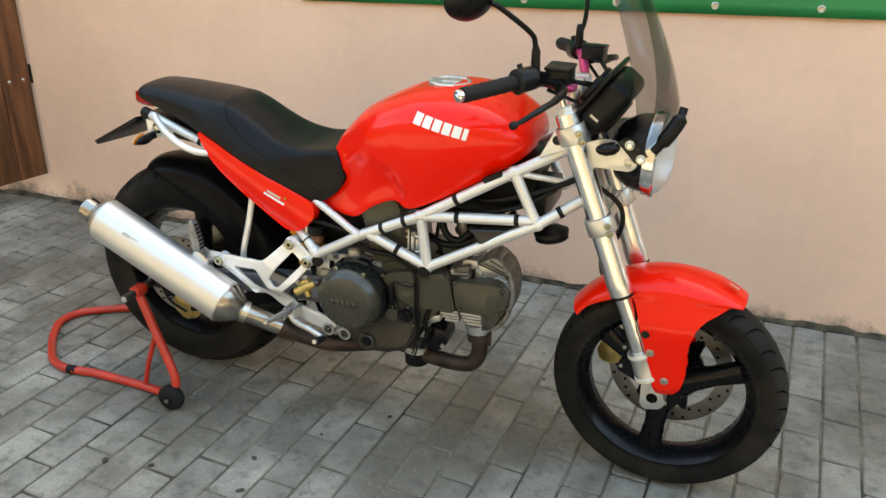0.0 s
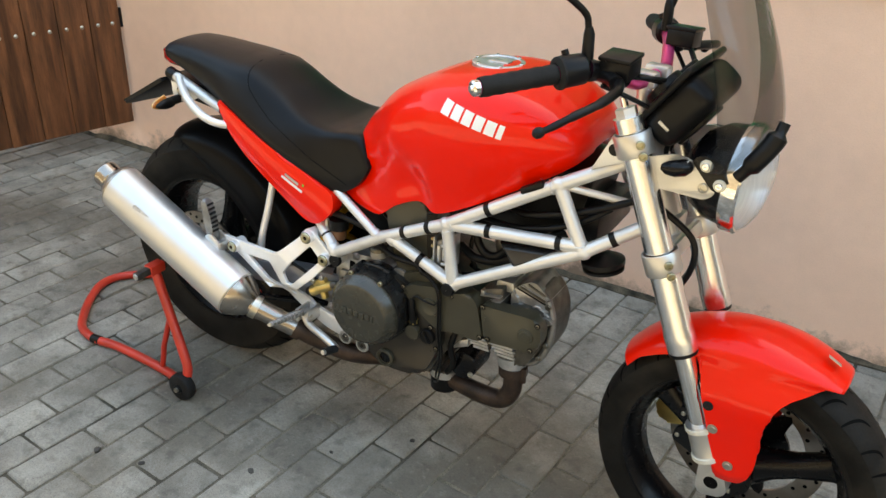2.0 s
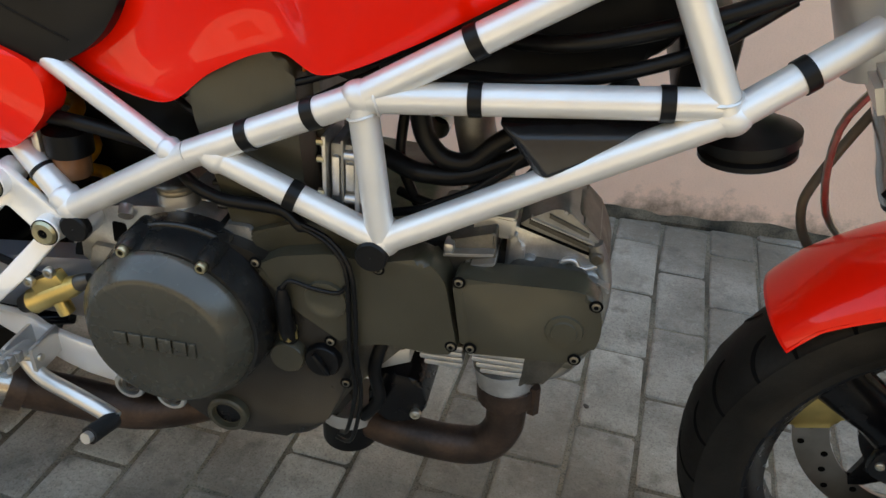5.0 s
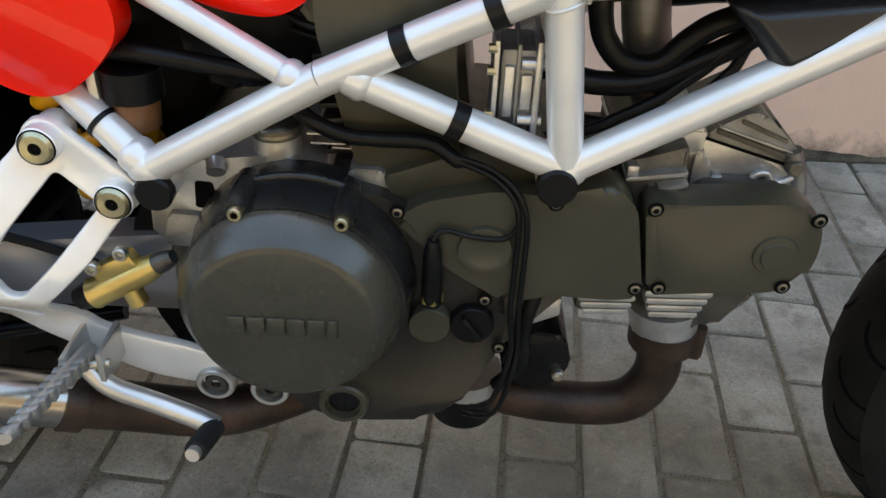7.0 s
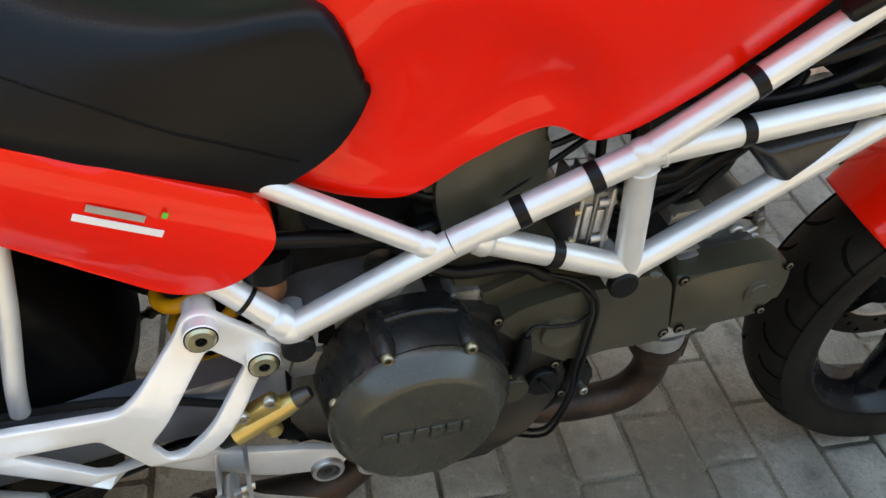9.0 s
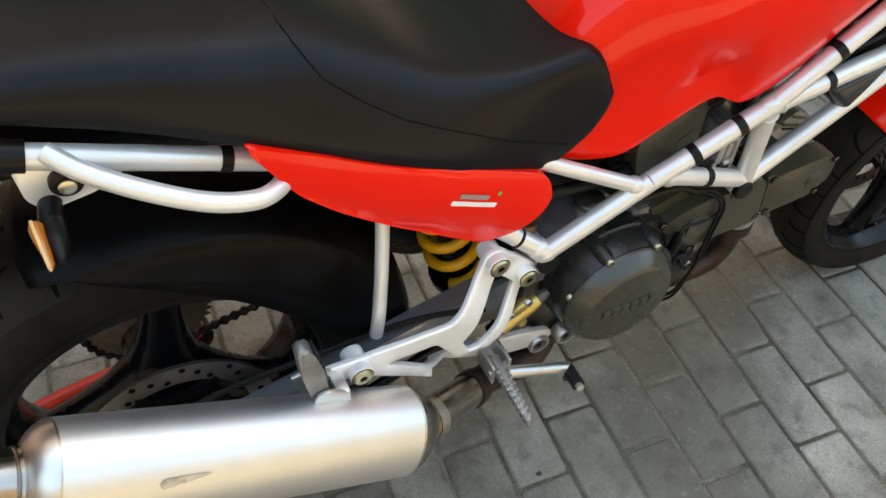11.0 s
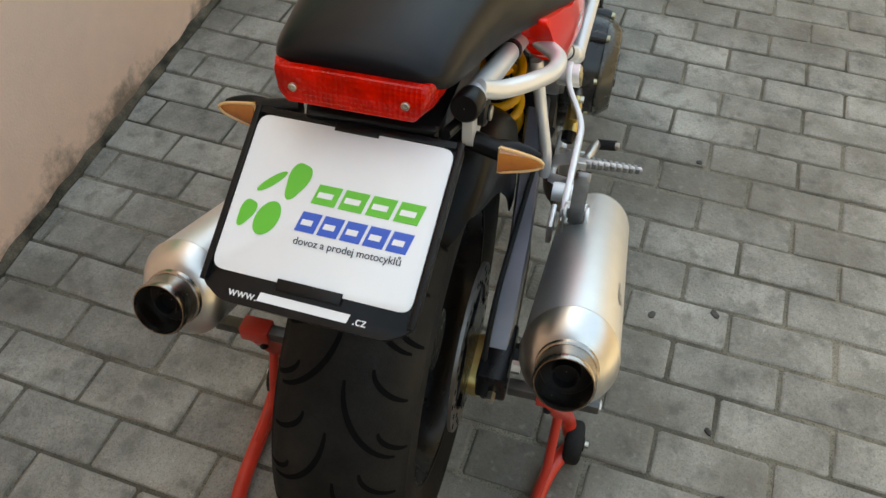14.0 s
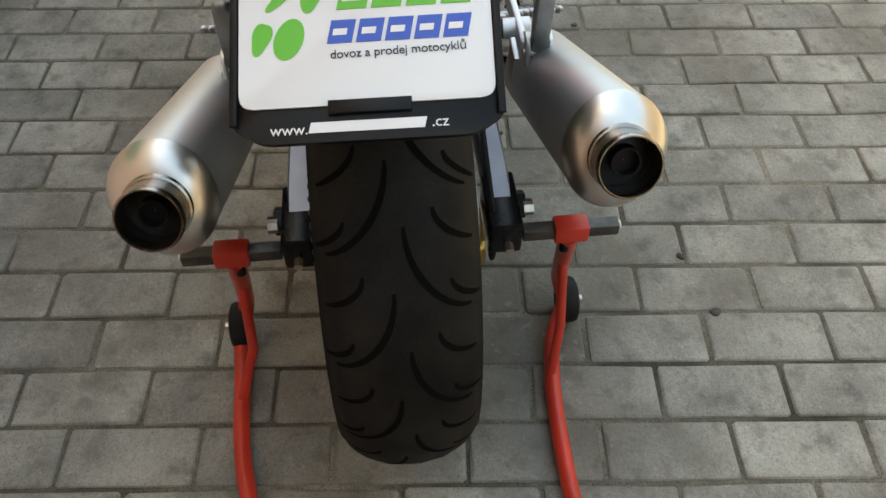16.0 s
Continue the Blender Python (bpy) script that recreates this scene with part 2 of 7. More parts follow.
def lathe(profile, a, b, seg=32, bm=None, caps=False, squash=1.0):
    """Turns (distance along a-b in metres, radius) about the line from a towards b."""
    bm = bm or bmesh.new()
    a, d = Vector(a), (Vector(b) - Vector(a)).normalized()
    up = Vector((0, 0, 1)) if abs(d.z) < 0.9 else Vector((1, 0, 0))
    up = (up - d * up.dot(d)).normalized()
    side = d.cross(up)
    rings = [[a + d * s + (up * math.cos(t) * squash + side * math.sin(t)) * r for t in (2 * math.pi * k / seg for k in range(seg))] for s, r in profile]
    bridge(bm, rings, caps=caps)
    return bm


def prism(outline, y0, y1, bevel=0.0, bm=None, seg=2):
    """A plate in the x-z plane between two y, with rounded edges."""
    own = bmesh.new()
    lo = [own.verts.new((x, y0, z)) for x, z in outline]
    hi = [own.verts.new((x, y1, z)) for x, z in outline]
    n = len(outline)
    own.faces.new(lo)
    own.faces.new(list(reversed(hi)))
    for i in range(n):
        own.faces.new((lo[i], hi[i], hi[(i + 1) % n], lo[(i + 1) % n]))
    if bevel:
        bmesh.ops.bevel(own, geom=[e for e in own.edges if abs(e.verts[0].co.y - e.verts[1].co.y) < 1e-6], offset=bevel, segments=seg, affect="EDGES", profile=0.5)
    if bm is None:
        return own
    return merge(bm, own)


def sliced(bm, planes):
    """Cuts a mesh along planes, each (point, normal), so that it can be bent."""
    for at, way in planes:
        bmesh.ops.bisect_plane(bm, geom=list(bm.verts) + list(bm.edges) + list(bm.faces), plane_co=at, plane_no=way)
    return bm


def casting(outer, holes, y0, y1, bevel):
    """A flat casting in the x-z plane with windows through it."""
    bm = bmesh.new()
    edges = []
    for loop in [outer] + holes:
        vs = [bm.verts.new((x, y0, z)) for x, z in loop]
        edges += [bm.edges.new((vs[i - 1], vs[i])) for i in range(len(vs))]
    bmesh.ops.triangle_fill(bm, use_beauty=True, use_dissolve=False, edges=edges)
    grown = bmesh.ops.extrude_face_region(bm, geom=list(bm.faces))
    for v in grown["geom"]:
        if isinstance(v, bmesh.types.BMVert):
            v.co.y = y1
    bmesh.ops.recalc_face_normals(bm, faces=bm.faces)
    rim = [e for e in bm.edges if len(e.link_faces) == 2 and e.calc_face_angle(0) > 1.2 and abs(e.verts[0].co.y - e.verts[1].co.y) < 1e-6]
    bmesh.ops.bevel(bm, geom=rim, offset=bevel, segments=2, affect="EDGES", profile=0.5)
    return bm


def merge(bm, other, m=None):
    if m is not None:
        other.transform(m)
    me = bpy.data.meshes.new("tmp")
    other.to_mesh(me)
    other.free()
    bm.from_mesh(me)
    bpy.data.meshes.remove(me)
    return bm


def box(x0, x1, y0, y1, z0, z1, bevel=0.0, bm=None, seg=2):
    own = bmesh.new()
    bmesh.ops.create_cube(own, size=1, matrix=Matrix.Translation(((x0 + x1) / 2, (y0 + y1) / 2, (z0 + z1) / 2)) @ Matrix.Diagonal((x1 - x0, y1 - y0, z1 - z0, 1)))
    if bevel:
        bmesh.ops.bevel(own, geom=list(own.edges), offset=bevel, segments=seg, affect="EDGES", profile=0.5)
    return own if bm is None else merge(bm, own)


def rounded(outline, r, n=4):
    """The outline with its corners rounded by r."""
    out = []
    for i, q in enumerate(outline):
        q, a, b = Vector(q), Vector(outline[i - 1]), Vector(outline[(i + 1) % len(outline)])
        ra = min(r, (a - q).length * 0.45)
        rb = min(r, (b - q).length * 0.45)
        p0, p1 = q + (a - q).normalized() * ra, q + (b - q).normalized() * rb
        for k in range(n + 1):
            t = k / n
            out.append(tuple(p0 * (1 - t) ** 2 + q * 2 * t * (1 - t) + p1 * t * t))
    return out


def interp(table, x):
    xs = [row[0] for row in table]
    return [float(np.interp(x, xs, [row[i] for row in table])) for i in range(1, len(table[0]))]


def smooth_table(table, x):
    """Smooth values of a table at x."""
    xs = [row[0] for row in table]
    i = max(0, min(len(xs) - 2, int(np.searchsorted(xs, x)) - 1))
    t = (x - xs[i]) / (xs[i + 1] - xs[i])
    t = max(0, min(1, t))
    out = []
    for c in range(1, len(table[0])):
        v = [row[c] for row in table]

        def slope(k):
            a, b = max(k - 1, 0), min(k + 1, len(v) - 1)
            return (v[b] - v[a]) / (xs[b] - xs[a])

        h = xs[i + 1] - xs[i]
        out.append((2 * t ** 3 - 3 * t * t + 1) * v[i] + (t ** 3 - 2 * t * t + t) * h * slope(i) + (3 * t * t - 2 * t ** 3) * v[i + 1] + (t ** 3 - t * t) * h * slope(i + 1))
    return out


def bolt(at, way, r=0.007, h=0.004, bm=None):
    """A hexagon-socket bolt head."""
    p = [(0, r * 0.9), (0, r), (h * 0.8, r), (h, r * 0.85), (h, r * 0.5), (h * 0.4, r * 0.45), (h * 0.4, 0.0002)]
    return lathe(p, at, Vector(at) + Vector(way), 12, bm)


# ---- setting ----
# ragged splashes of dirt along the lower wall
n_, l_ = STUCCO.node_tree.nodes, STUCCO.node_tree.links
pbsdf = n_["Principled BSDF"]
clean = pbsdf.inputs["Base Color"].links[0].from_socket
geo, sep, spl = n_.new("ShaderNodeNewGeometry"), n_.new("ShaderNodeSeparateXYZ"), n_.new("ShaderNodeTexNoise")
spl.inputs["Scale"].default_value, spl.inputs["Detail"].default_value, spl.inputs["Roughness"].default_value = 5.0, 9.0, 0.72
l_.new(geo.outputs["Position"], sep.inputs["Vector"])
l_.new(geo.outputs["Position"], spl.inputs["Vector"])
low = n_.new("ShaderNodeMath")
low.operation = "MULTIPLY_ADD"
low.inputs[1].default_value, low.inputs[2].default_value = -2.6, 0.17
l_.new(sep.outputs["Z"], low.inputs[0])
both = n_.new("ShaderNodeMath")
both.operation = "ADD"
l_.new(spl.outputs["Fac"], both.inputs[0])
l_.new(low.outputs["Value"], both.inputs[1])
mask = n_.new("ShaderNodeMapRange")
mask.inputs["From Min"].default_value, mask.inputs["From Max"].default_value, mask.inputs["To Max"].default_value = 0.50, 0.68, 0.85
l_.new(both.outputs["Value"], mask.inputs["Value"])
grime = n_.new("ShaderNodeMix")
grime.data_type = "RGBA"
grime.inputs["B"].default_value = (0.16, 0.12, 0.085, 1)
l_.new(mask.outputs["Result"], grime.inputs["Factor"])
l_.new(clean, grime.inputs["A"])
l_.new(grime.outputs["Result"], pbsdf.inputs["Base Color"])
WALL_Y = 0.93
wall = tagged(new("wall_north", mesh_of(box(-6.0, 9.0, WALL_Y, WALL_Y + 0.4, -0.2, 4.0), "wall_north", STUCCO)), "pink stuccoed house wall with a grimy foot", "wall", kind="structure")
# unseen walls, added to throw back warm light and cut off the low sky
UNSEEN_WALL = material("unseen wall bounce tone", (0.120, 0.096, 0.071), 0.9, vary=0.15, scale=1.5, fine=0.08, bump=0.3, bump_scale=90)
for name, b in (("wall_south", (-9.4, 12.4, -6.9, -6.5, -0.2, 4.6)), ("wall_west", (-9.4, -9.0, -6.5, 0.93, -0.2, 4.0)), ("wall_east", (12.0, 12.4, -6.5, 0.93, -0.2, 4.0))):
    tagged(new(name, mesh_of(box(*b), name, UNSEEN_WALL)), "plain unseen wall added to bounce light and block low sky", "wall", kind="structure")
ground = tagged(new("ground", mesh_of(box(-60, 60, -60, 60, -0.3, -0.0054), "ground", JOINT)), "sandy joints and bedding under grey pavers", "ground", kind="structure")

# ---- motorcycle ----
bike = thing("motorcycle", "red naked sport motorcycle with silver trellis frame", "motorcycle")
RAKE = radians(21.9)
STEER = radians(-5)
FORK_Y = -0.05
REAR = Vector((-0.010, 0.010, 0.335))
FRONT = Vector((1.371, FORK_Y, 0.281))
# the parts that turn with the fork are built straight ahead about y = 0, then turned about the steering axis
steer_foot = Vector((1.222, FORK_Y, 0.55))
steer_axis = Vector((-math.sin(RAKE), 0, math.cos(RAKE)))
FORK = Matrix.Translation(steer_foot) @ Matrix.Rotation(STEER, 4, steer_axis) @ Matrix.Translation(-steer_foot) @ Matrix.Translation((0, FORK_Y, 0))
FLIP = Matrix.Diagonal((1, -1, 1, 1))


def wheel(name, centre, r, half, rim_r, m, parent, tread):
    """A tyre on a three-spoke rim, its axle along y."""
    w = new(name)
    w.parent = parent
    x, y, z = centre
    flank = [(-half * 0.86, rim_r - 0.004), (-half * 0.96, rim_r + 0.012), (-half, rim_r + (r - rim_r) * 0.45), (-half * 0.98, r - (r - rim_r) * 0.36)]
    crown = [(half * math.sin(a), r - half * 0.62 * (1 - math.cos(a))) for a in np.linspace(-1.28, 1.28, 15)]
    side = flank + crown + [(-s, q) for s, q in reversed(flank)]
    bm = lathe([(s + half, q) for s, q in side] + [(half * 1.86, rim_r - 0.012), (half * 0.14, rim_r - 0.012), (half - half * 0.86, rim_r - 0.004)], (x, y - half, z), (x, y, z), 80)
    part("tyre", bm, RUBBER, w, m=m, angle=50)
    hr = half * 0.84
    lip = [(-hr, rim_r - 0.016), (-hr, rim_r + 0.002), (-hr + 0.006, rim_r + 0.002), (-hr + 0.012, rim_r - 0.014), (-hr * 0.4, rim_r - 0.03), (hr * 0.4, rim_r - 0.03), (hr - 0.012, rim_r - 0.014), (hr - 0.006, rim_r + 0.002), (hr, rim_r + 0.002), (hr, rim_r - 0.016), (hr * 0.45, rim_r - 0.037), (-hr * 0.45, rim_r - 0.037), (-hr, rim_r - 0.016)]
    part("rim", lathe([(s + hr, q) for s, q in lip], (x, y - hr, z), (x, y, z), 80), GLOSS, w, "gloss black cast rim", m=m)
    for k in range(3):
        a = 2 * math.pi * k / 3 + (radians(-95) if r < 0.3 else radians(-40))
        d, n = Vector((math.cos(a), 0, math.sin(a))), Vector((-math.sin(a), 0, math.cos(a)))
        rings = []
        for s, wide, deep in ((0.02, 0.05, 0.035), (0.07, 0.032, 0.028), (0.12, 0.026, 0.024), (rim_r - 0.045, 0.03, 0.022), (rim_r - 0.03, 0.042, 0.022)):
            c = Vector((x, y, z)) + d * s
            rings.append([c + n * wide * math.cos(t) + Vector((0, deep * math.sin(t), 0)) for t in (2 * math.pi * (i + 0.5) / 12 for i in range(12))])
        bm = bmesh.new()
        bridge(bm, rings)
        part("spoke", bm, GLOSS, w, m=m)
    part("hub", lathe([(0, 0.02), (0, 0.045), (0.1, 0.045), (0.1, 0.02)], (x, y - 0.05, z), (x, y, z), 28, caps=True), GLOSS, w, m=m)
    part("valve", tube([(x - 0.02, y - 0.02, z - rim_r + 0.045), (x - 0.02, y - 0.035, z - rim_r + 0.075)], 0.004, 8), BLACK, w, m=m)
    # tread grooves: curved near-black strips that hug the crown, groove shade put into their colour
    for sgn in (-1, 1):
        pitch = 2 * math.pi / tread
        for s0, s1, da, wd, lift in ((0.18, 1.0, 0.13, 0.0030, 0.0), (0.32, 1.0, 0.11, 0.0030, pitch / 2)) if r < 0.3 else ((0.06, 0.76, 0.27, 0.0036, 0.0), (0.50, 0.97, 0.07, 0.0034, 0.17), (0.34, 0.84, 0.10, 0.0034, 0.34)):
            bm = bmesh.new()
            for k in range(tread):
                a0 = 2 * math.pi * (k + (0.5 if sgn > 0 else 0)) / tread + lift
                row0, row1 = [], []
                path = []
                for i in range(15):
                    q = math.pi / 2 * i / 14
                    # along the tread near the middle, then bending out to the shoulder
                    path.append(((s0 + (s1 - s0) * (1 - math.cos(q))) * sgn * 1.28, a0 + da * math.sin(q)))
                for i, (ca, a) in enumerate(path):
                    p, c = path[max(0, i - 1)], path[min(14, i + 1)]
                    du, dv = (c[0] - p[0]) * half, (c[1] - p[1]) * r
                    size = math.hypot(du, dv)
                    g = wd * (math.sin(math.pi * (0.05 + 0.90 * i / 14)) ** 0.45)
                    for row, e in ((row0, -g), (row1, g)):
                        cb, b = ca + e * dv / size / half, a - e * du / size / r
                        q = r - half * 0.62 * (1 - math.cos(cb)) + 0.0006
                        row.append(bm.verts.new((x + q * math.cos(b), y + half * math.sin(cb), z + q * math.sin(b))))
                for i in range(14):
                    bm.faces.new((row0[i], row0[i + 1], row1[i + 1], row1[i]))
            tagged(part("tread_groove", bm, RECESS_SHADE, w, m=m), kind="stuff")
    return w


def brake_disc(centre, y, r, m, parent, holes=36):
    """A drilled disc on a spoked carrier."""
    x, _, z = centre
    d = part("brake_disc", lathe([(0, r * 0.74), (0, r), (0.005, r), (0.005, r * 0.74), (0, r * 0.74)], (x, y - 0.0025, z), (x, y + 1, z), 72), DISC, parent, "drilled steel brake disc", m=m)
    bm = bmesh.new()
    # drilled holes: flat black discs on both faces, their inner shade as colour
    for k in range(holes):
        a = 2 * math.pi * k / holes
        q = r * (0.80, 0.87, 0.94)[k % 3]
        for s in (-0.0031, 0.0026):
            lathe([(0, 0.0042), (0.0005, 0.0042), (0.0005, 0.0001)], (x + q * math.cos(a), y + s, z + q * math.sin(a)), (x + q * math.cos(a), y + 1, z + q * math.sin(a)), 8, bm)
    tagged(part("hole", bm, RECESS_SHADE, d, m=m), kind="stuff")
    outline = []
    for k in range(72):
        a = 2 * math.pi * k / 72
        q = r * (0.55 + 0.24 * max(0, math.cos(6 * a + 0.6)) ** 2)
        outline.append((x + q * math.cos(a), z + q * math.sin(a)))
    part("disc_carrier", prism(outline, y - 0.004, y + 0.004), GLOSS, d, m=m)
    return d


front_c = (FRONT.x, -0.012, FRONT.z)
front_wheel = wheel("front_wheel", front_c, 0.281, 0.056, 0.226, FORK, bike, 16)
brake_disc(front_c, 0.056, 0.155, FORK, front_wheel)
rear_wheel = wheel("rear_wheel", REAR, 0.318, 0.082, 0.214, None, bike, 16)
brake_disc(REAR, -0.086, 0.122, None, rear_wheel, 36)

# fuel tank: x, top, height of the widest line, lower edge, half width, half width of the lower edge
TANK = [(0.458, 0.700, 0.675, 0.647, 0.084, 0.090), (0.50, 0.800, 0.71, 0.630, 0.092, 0.100), (0.54, 0.850, 0.745, 0.622, 0.104, 0.108), (0.575, 0.884, 0.78, 0.627, 0.123, 0.117),
        (0.62, 0.910, 0.815, 0.662, 0.148, 0.128), (0.68, 0.938, 0.845, 0.688, 0.160, 0.134), (0.72, 0.950, 0.855, 0.676, 0.168, 0.140), (0.79, 0.960, 0.865, 0.706, 0.174, 0.140),
        (0.86, 0.957, 0.870, 0.746, 0.170, 0.132), (0.92, 0.942, 0.868, 0.782, 0.156, 0.122), (0.965, 0.918, 0.862, 0.810, 0.136, 0.110), (0.995, 0.892, 0.858, 0.832, 0.108, 0.090), (1.008, 0.868, 0.856, 0.846, 0.07, 0.06)]
TANK_Y = -0.012


def tank_half(x):
    zt, zm, zb, w, wb = smooth_table(TANK, x)
    half = []
    # the flank is drawn in between the knee and the lip of the lower edge
    for k in range(12):
        t = k / 12
        e = math.sin(t * math.pi / 2)
        back = x - (0.712 - 0.115 * t ** 1.4)
        dent = 0.027 / (1 + math.exp(max(-40, min(40, back / 0.012)))) * math.exp(-(min(0, back) / 0.12) ** 2) * (1 - t) ** 0.6 * min(1, 0.25 + t * 3)
        half.append((wb + (w - wb) * e - dent, zb + (zm - zb) * t))
    for k in range(17):
        a = math.pi / 2 * k / 16
        half.append((w * math.cos(a) ** 0.62, zm + (zt - zm) * math.sin(a) ** 0.95))
    return half


def tank_y(x, z):
    """How far out the tank's flank lies at x and z."""
    half = tank_half(x)
    return float(np.interp(z, [q for _, q in half], [y for y, _ in half]))


bm = bmesh.new()
rings = []
for x in np.linspace(0.458, 1.008, 120):
    half = tank_half(x)
    lip = [(half[0][0] - 0.010, half[0][1] + 0.003), (half[0][0] - 0.001, half[0][1] - 0.003)]
    ring = lip + half
    rings.append([(x, TANK_Y - y, z) for y, z in ring] + [(x, TANK_Y + y, z) for y, z in reversed(ring[:-1])])
bridge(bm, rings)
tank = part("fuel_tank", bm, RED, bike, "glossy red fuel tank", angle=60)
cap = part("filler_cap", lathe([(0, 0.053), (0.006, 0.053), (0.0085, 0.050), (0.0088, 0.044), (0.007, 0.042), (0.007, 0.0005)], (0.775, TANK_Y, 0.953), (0.775, TANK_Y, 1.9), 40), BRIGHT_CAST, tank, "silver filler cap with key flap")
part("cap_flap", box(0.755, 0.80, TANK_Y - 0.012, TANK_Y + 0.012, 0.958, 0.963, 0.003), BRIGHT_CAST, cap)
for k in range(6):
    a = k * math.pi / 3
    part("cap_bolt", bolt((0.775 + 0.048 * math.cos(a), TANK_Y + 0.048 * math.sin(a), 0.960), (0, 0, 1), 0.004, 0.003), CHROME, cap)
# the maker's mark on the tank: six plain slanted blocks
for sgn in (-1, 1):
    for k in range(6):
        bm = bmesh.new()
        grid = []
        for i in range(4):
            for j in range(4):
                u = k * 0.0236 + 0.0192 * i / 3 * (0.55 if k == 5 else 1)
                v = (j / 3 - 0.5) * 0.025
                x = 0.745 + u + v * 0.25
                z = 0.9065 - u * 0.20 + v
                grid.append(bm.verts.new((x, TANK_Y + sgn * (tank_y(x, z) + 0.0008), z)))
        for i in range(3):
            for j in range(3):
                bm.faces.new((grid[i * 4 + j], grid[i * 4 + 4 + j], grid[i * 4 + 5 + j], grid[i * 4 + 1 + j]))
        part("mark_block", bm, WHITE_INK, tank, "white block of the maker's mark")

# seat: x, top, crease height, lower edge, half width at the crease, half width at the lower edge
SEAT = [(-0.106, 0.868, 0.862, 0.856, 0.060, 0.060), (-0.100, 0.876, 0.864, 0.850, 0.074, 0.075), (-0.08, 0.883, 0.862, 0.843, 0.083, 0.084), (-0.03, 0.885, 0.857, 0.829, 0.091, 0.092), (0.05, 0.882, 0.848, 0.806, 0.101, 0.105),
        (0.13, 0.876, 0.841, 0.781, 0.110, 0.125), (0.20, 0.866, 0.828, 0.752, 0.110, 0.136), (0.28, 0.826, 0.796, 0.718, 0.108, 0.140), (0.34, 0.790, 0.782, 0.692, 0.110, 0.140),
        (0.40, 0.774, 0.774, 0.664, 0.114, 0.134), (0.44, 0.772, 0.778, 0.648, 0.116, 0.130), (0.465, 0.774, 0.782, 0.645, 0.116, 0.127), (0.49, 0.776, 0.784, 0.656, 0.115, 0.125), (0.508, 0.776, 0.782, 0.669, 0.116, 0.1245),
        (0.518, 0.770, 0.774, 0.679, 0.118, 0.124), (0.528, 0.756, 0.757, 0.693, 0.119, 0.123), (0.5365, 0.737, 0.736, 0.708, 0.118, 0.121), (0.541, 0.722, 0.721, 0.716, 0.115, 0.117)]


def seat_y(x):
    return 0.012 * max(0, min(1, (0.30 - x) / 0.3))


@functools.lru_cache(None)
def seat_half(x):
    zt, zc, zb, wc, wb = smooth_table(SEAT, x)
    lower = [(wb, zb), (wb + 0.001, zb + (zc - zb) * 0.25), (wb + (wc - wb) * 0.3, zb + (zc - zb) * 0.55), (wb + (wc - wb) * 0.75, zb + (zc - zb) * 0.82), (wc + 0.001, zc - (zc - zb) * 0.03)]
    upper = [(wc * math.cos(a) ** 0.85, zc + (zt - zc) * math.sin(a)) for a in (math.pi / 2 * k / 9 for k in range(10))]
    # round the padded shoulder: the section is run through a soft average along its length
    raw = np.array(lower + upper)
    run = np.concatenate(([0], np.cumsum(np.hypot(*np.diff(raw, axis=0).T))))
    at = np.linspace(0, run[-1], 34)
    near = np.linspace(-2, 2, 17)
    spread = min(0.017, 0.11 * run[-1])
    weight = np.exp(-near ** 2 / 2) / np.exp(-near ** 2 / 2).sum()
    out = []
    for k, a in enumerate(at):
        reach = min(spread, a / 2, (run[-1] - a) / 2)
        out.append((float(np.interp(a + near * reach, run, raw[:, 0]) @ weight), float(np.interp(a + near * reach, run, raw[:, 1]) @ weight)))
    return out


bm = bmesh.new()
rings = []
for x in np.linspace(-0.106, 0.541, 110):
    half = seat_half(x)
    half = [(half[0][0] - 0.02, half[0][1] - 0.001)] + half
    c = seat_y(x)
    rings.append([(x, c - y, z) for y, z in half] + [(x, c + y, z) for y, z in reversed(half[:-1])])
bridge(bm, rings)
seat = part("seat", bm, VINYL, bike, "black vinyl dual seat with stitched seams", angle=55)
# the stitched seam runs round the rider's part and drops to the nose
SEAM = [(0.168, 0.884), (0.18, 0.866), (0.205, 0.827), (0.24, 0.797), (0.278, 0.770), (0.352, 0.733), (0.40, 0.706), (0.425, 0.696), (0.452, 0.683), (0.482, 0.669), (0.56, 0.63)]


def seam_z(x):
    return float(np.interp(x, [q[0] for q in SEAM], [q[1] for q in SEAM]))


@functools.lru_cache(None)
def seat_arc(x):
    """The half section from the crown down to the skirt's edge, with its running length."""
    pts = list(reversed(seat_half(x)))
    runs = [0.0]
    for q0, q1 in zip(pts, pts[1:]):
        runs.append(runs[-1] + math.hypot(q1[0] - q0[0], q1[1] - q0[1]))
    return runs, [q[0] for q in pts], [q[1] for q in pts]


def on_seat(x, run, sgn):
    runs, ys, zs = seat_arc(x)
    return Vector((x, seat_y(x) + sgn * float(np.interp(run, runs, ys)), float(np.interp(run, runs, zs))))


# punched dots over the rider's part
bm = bmesh.new()
DOT = 0.0037
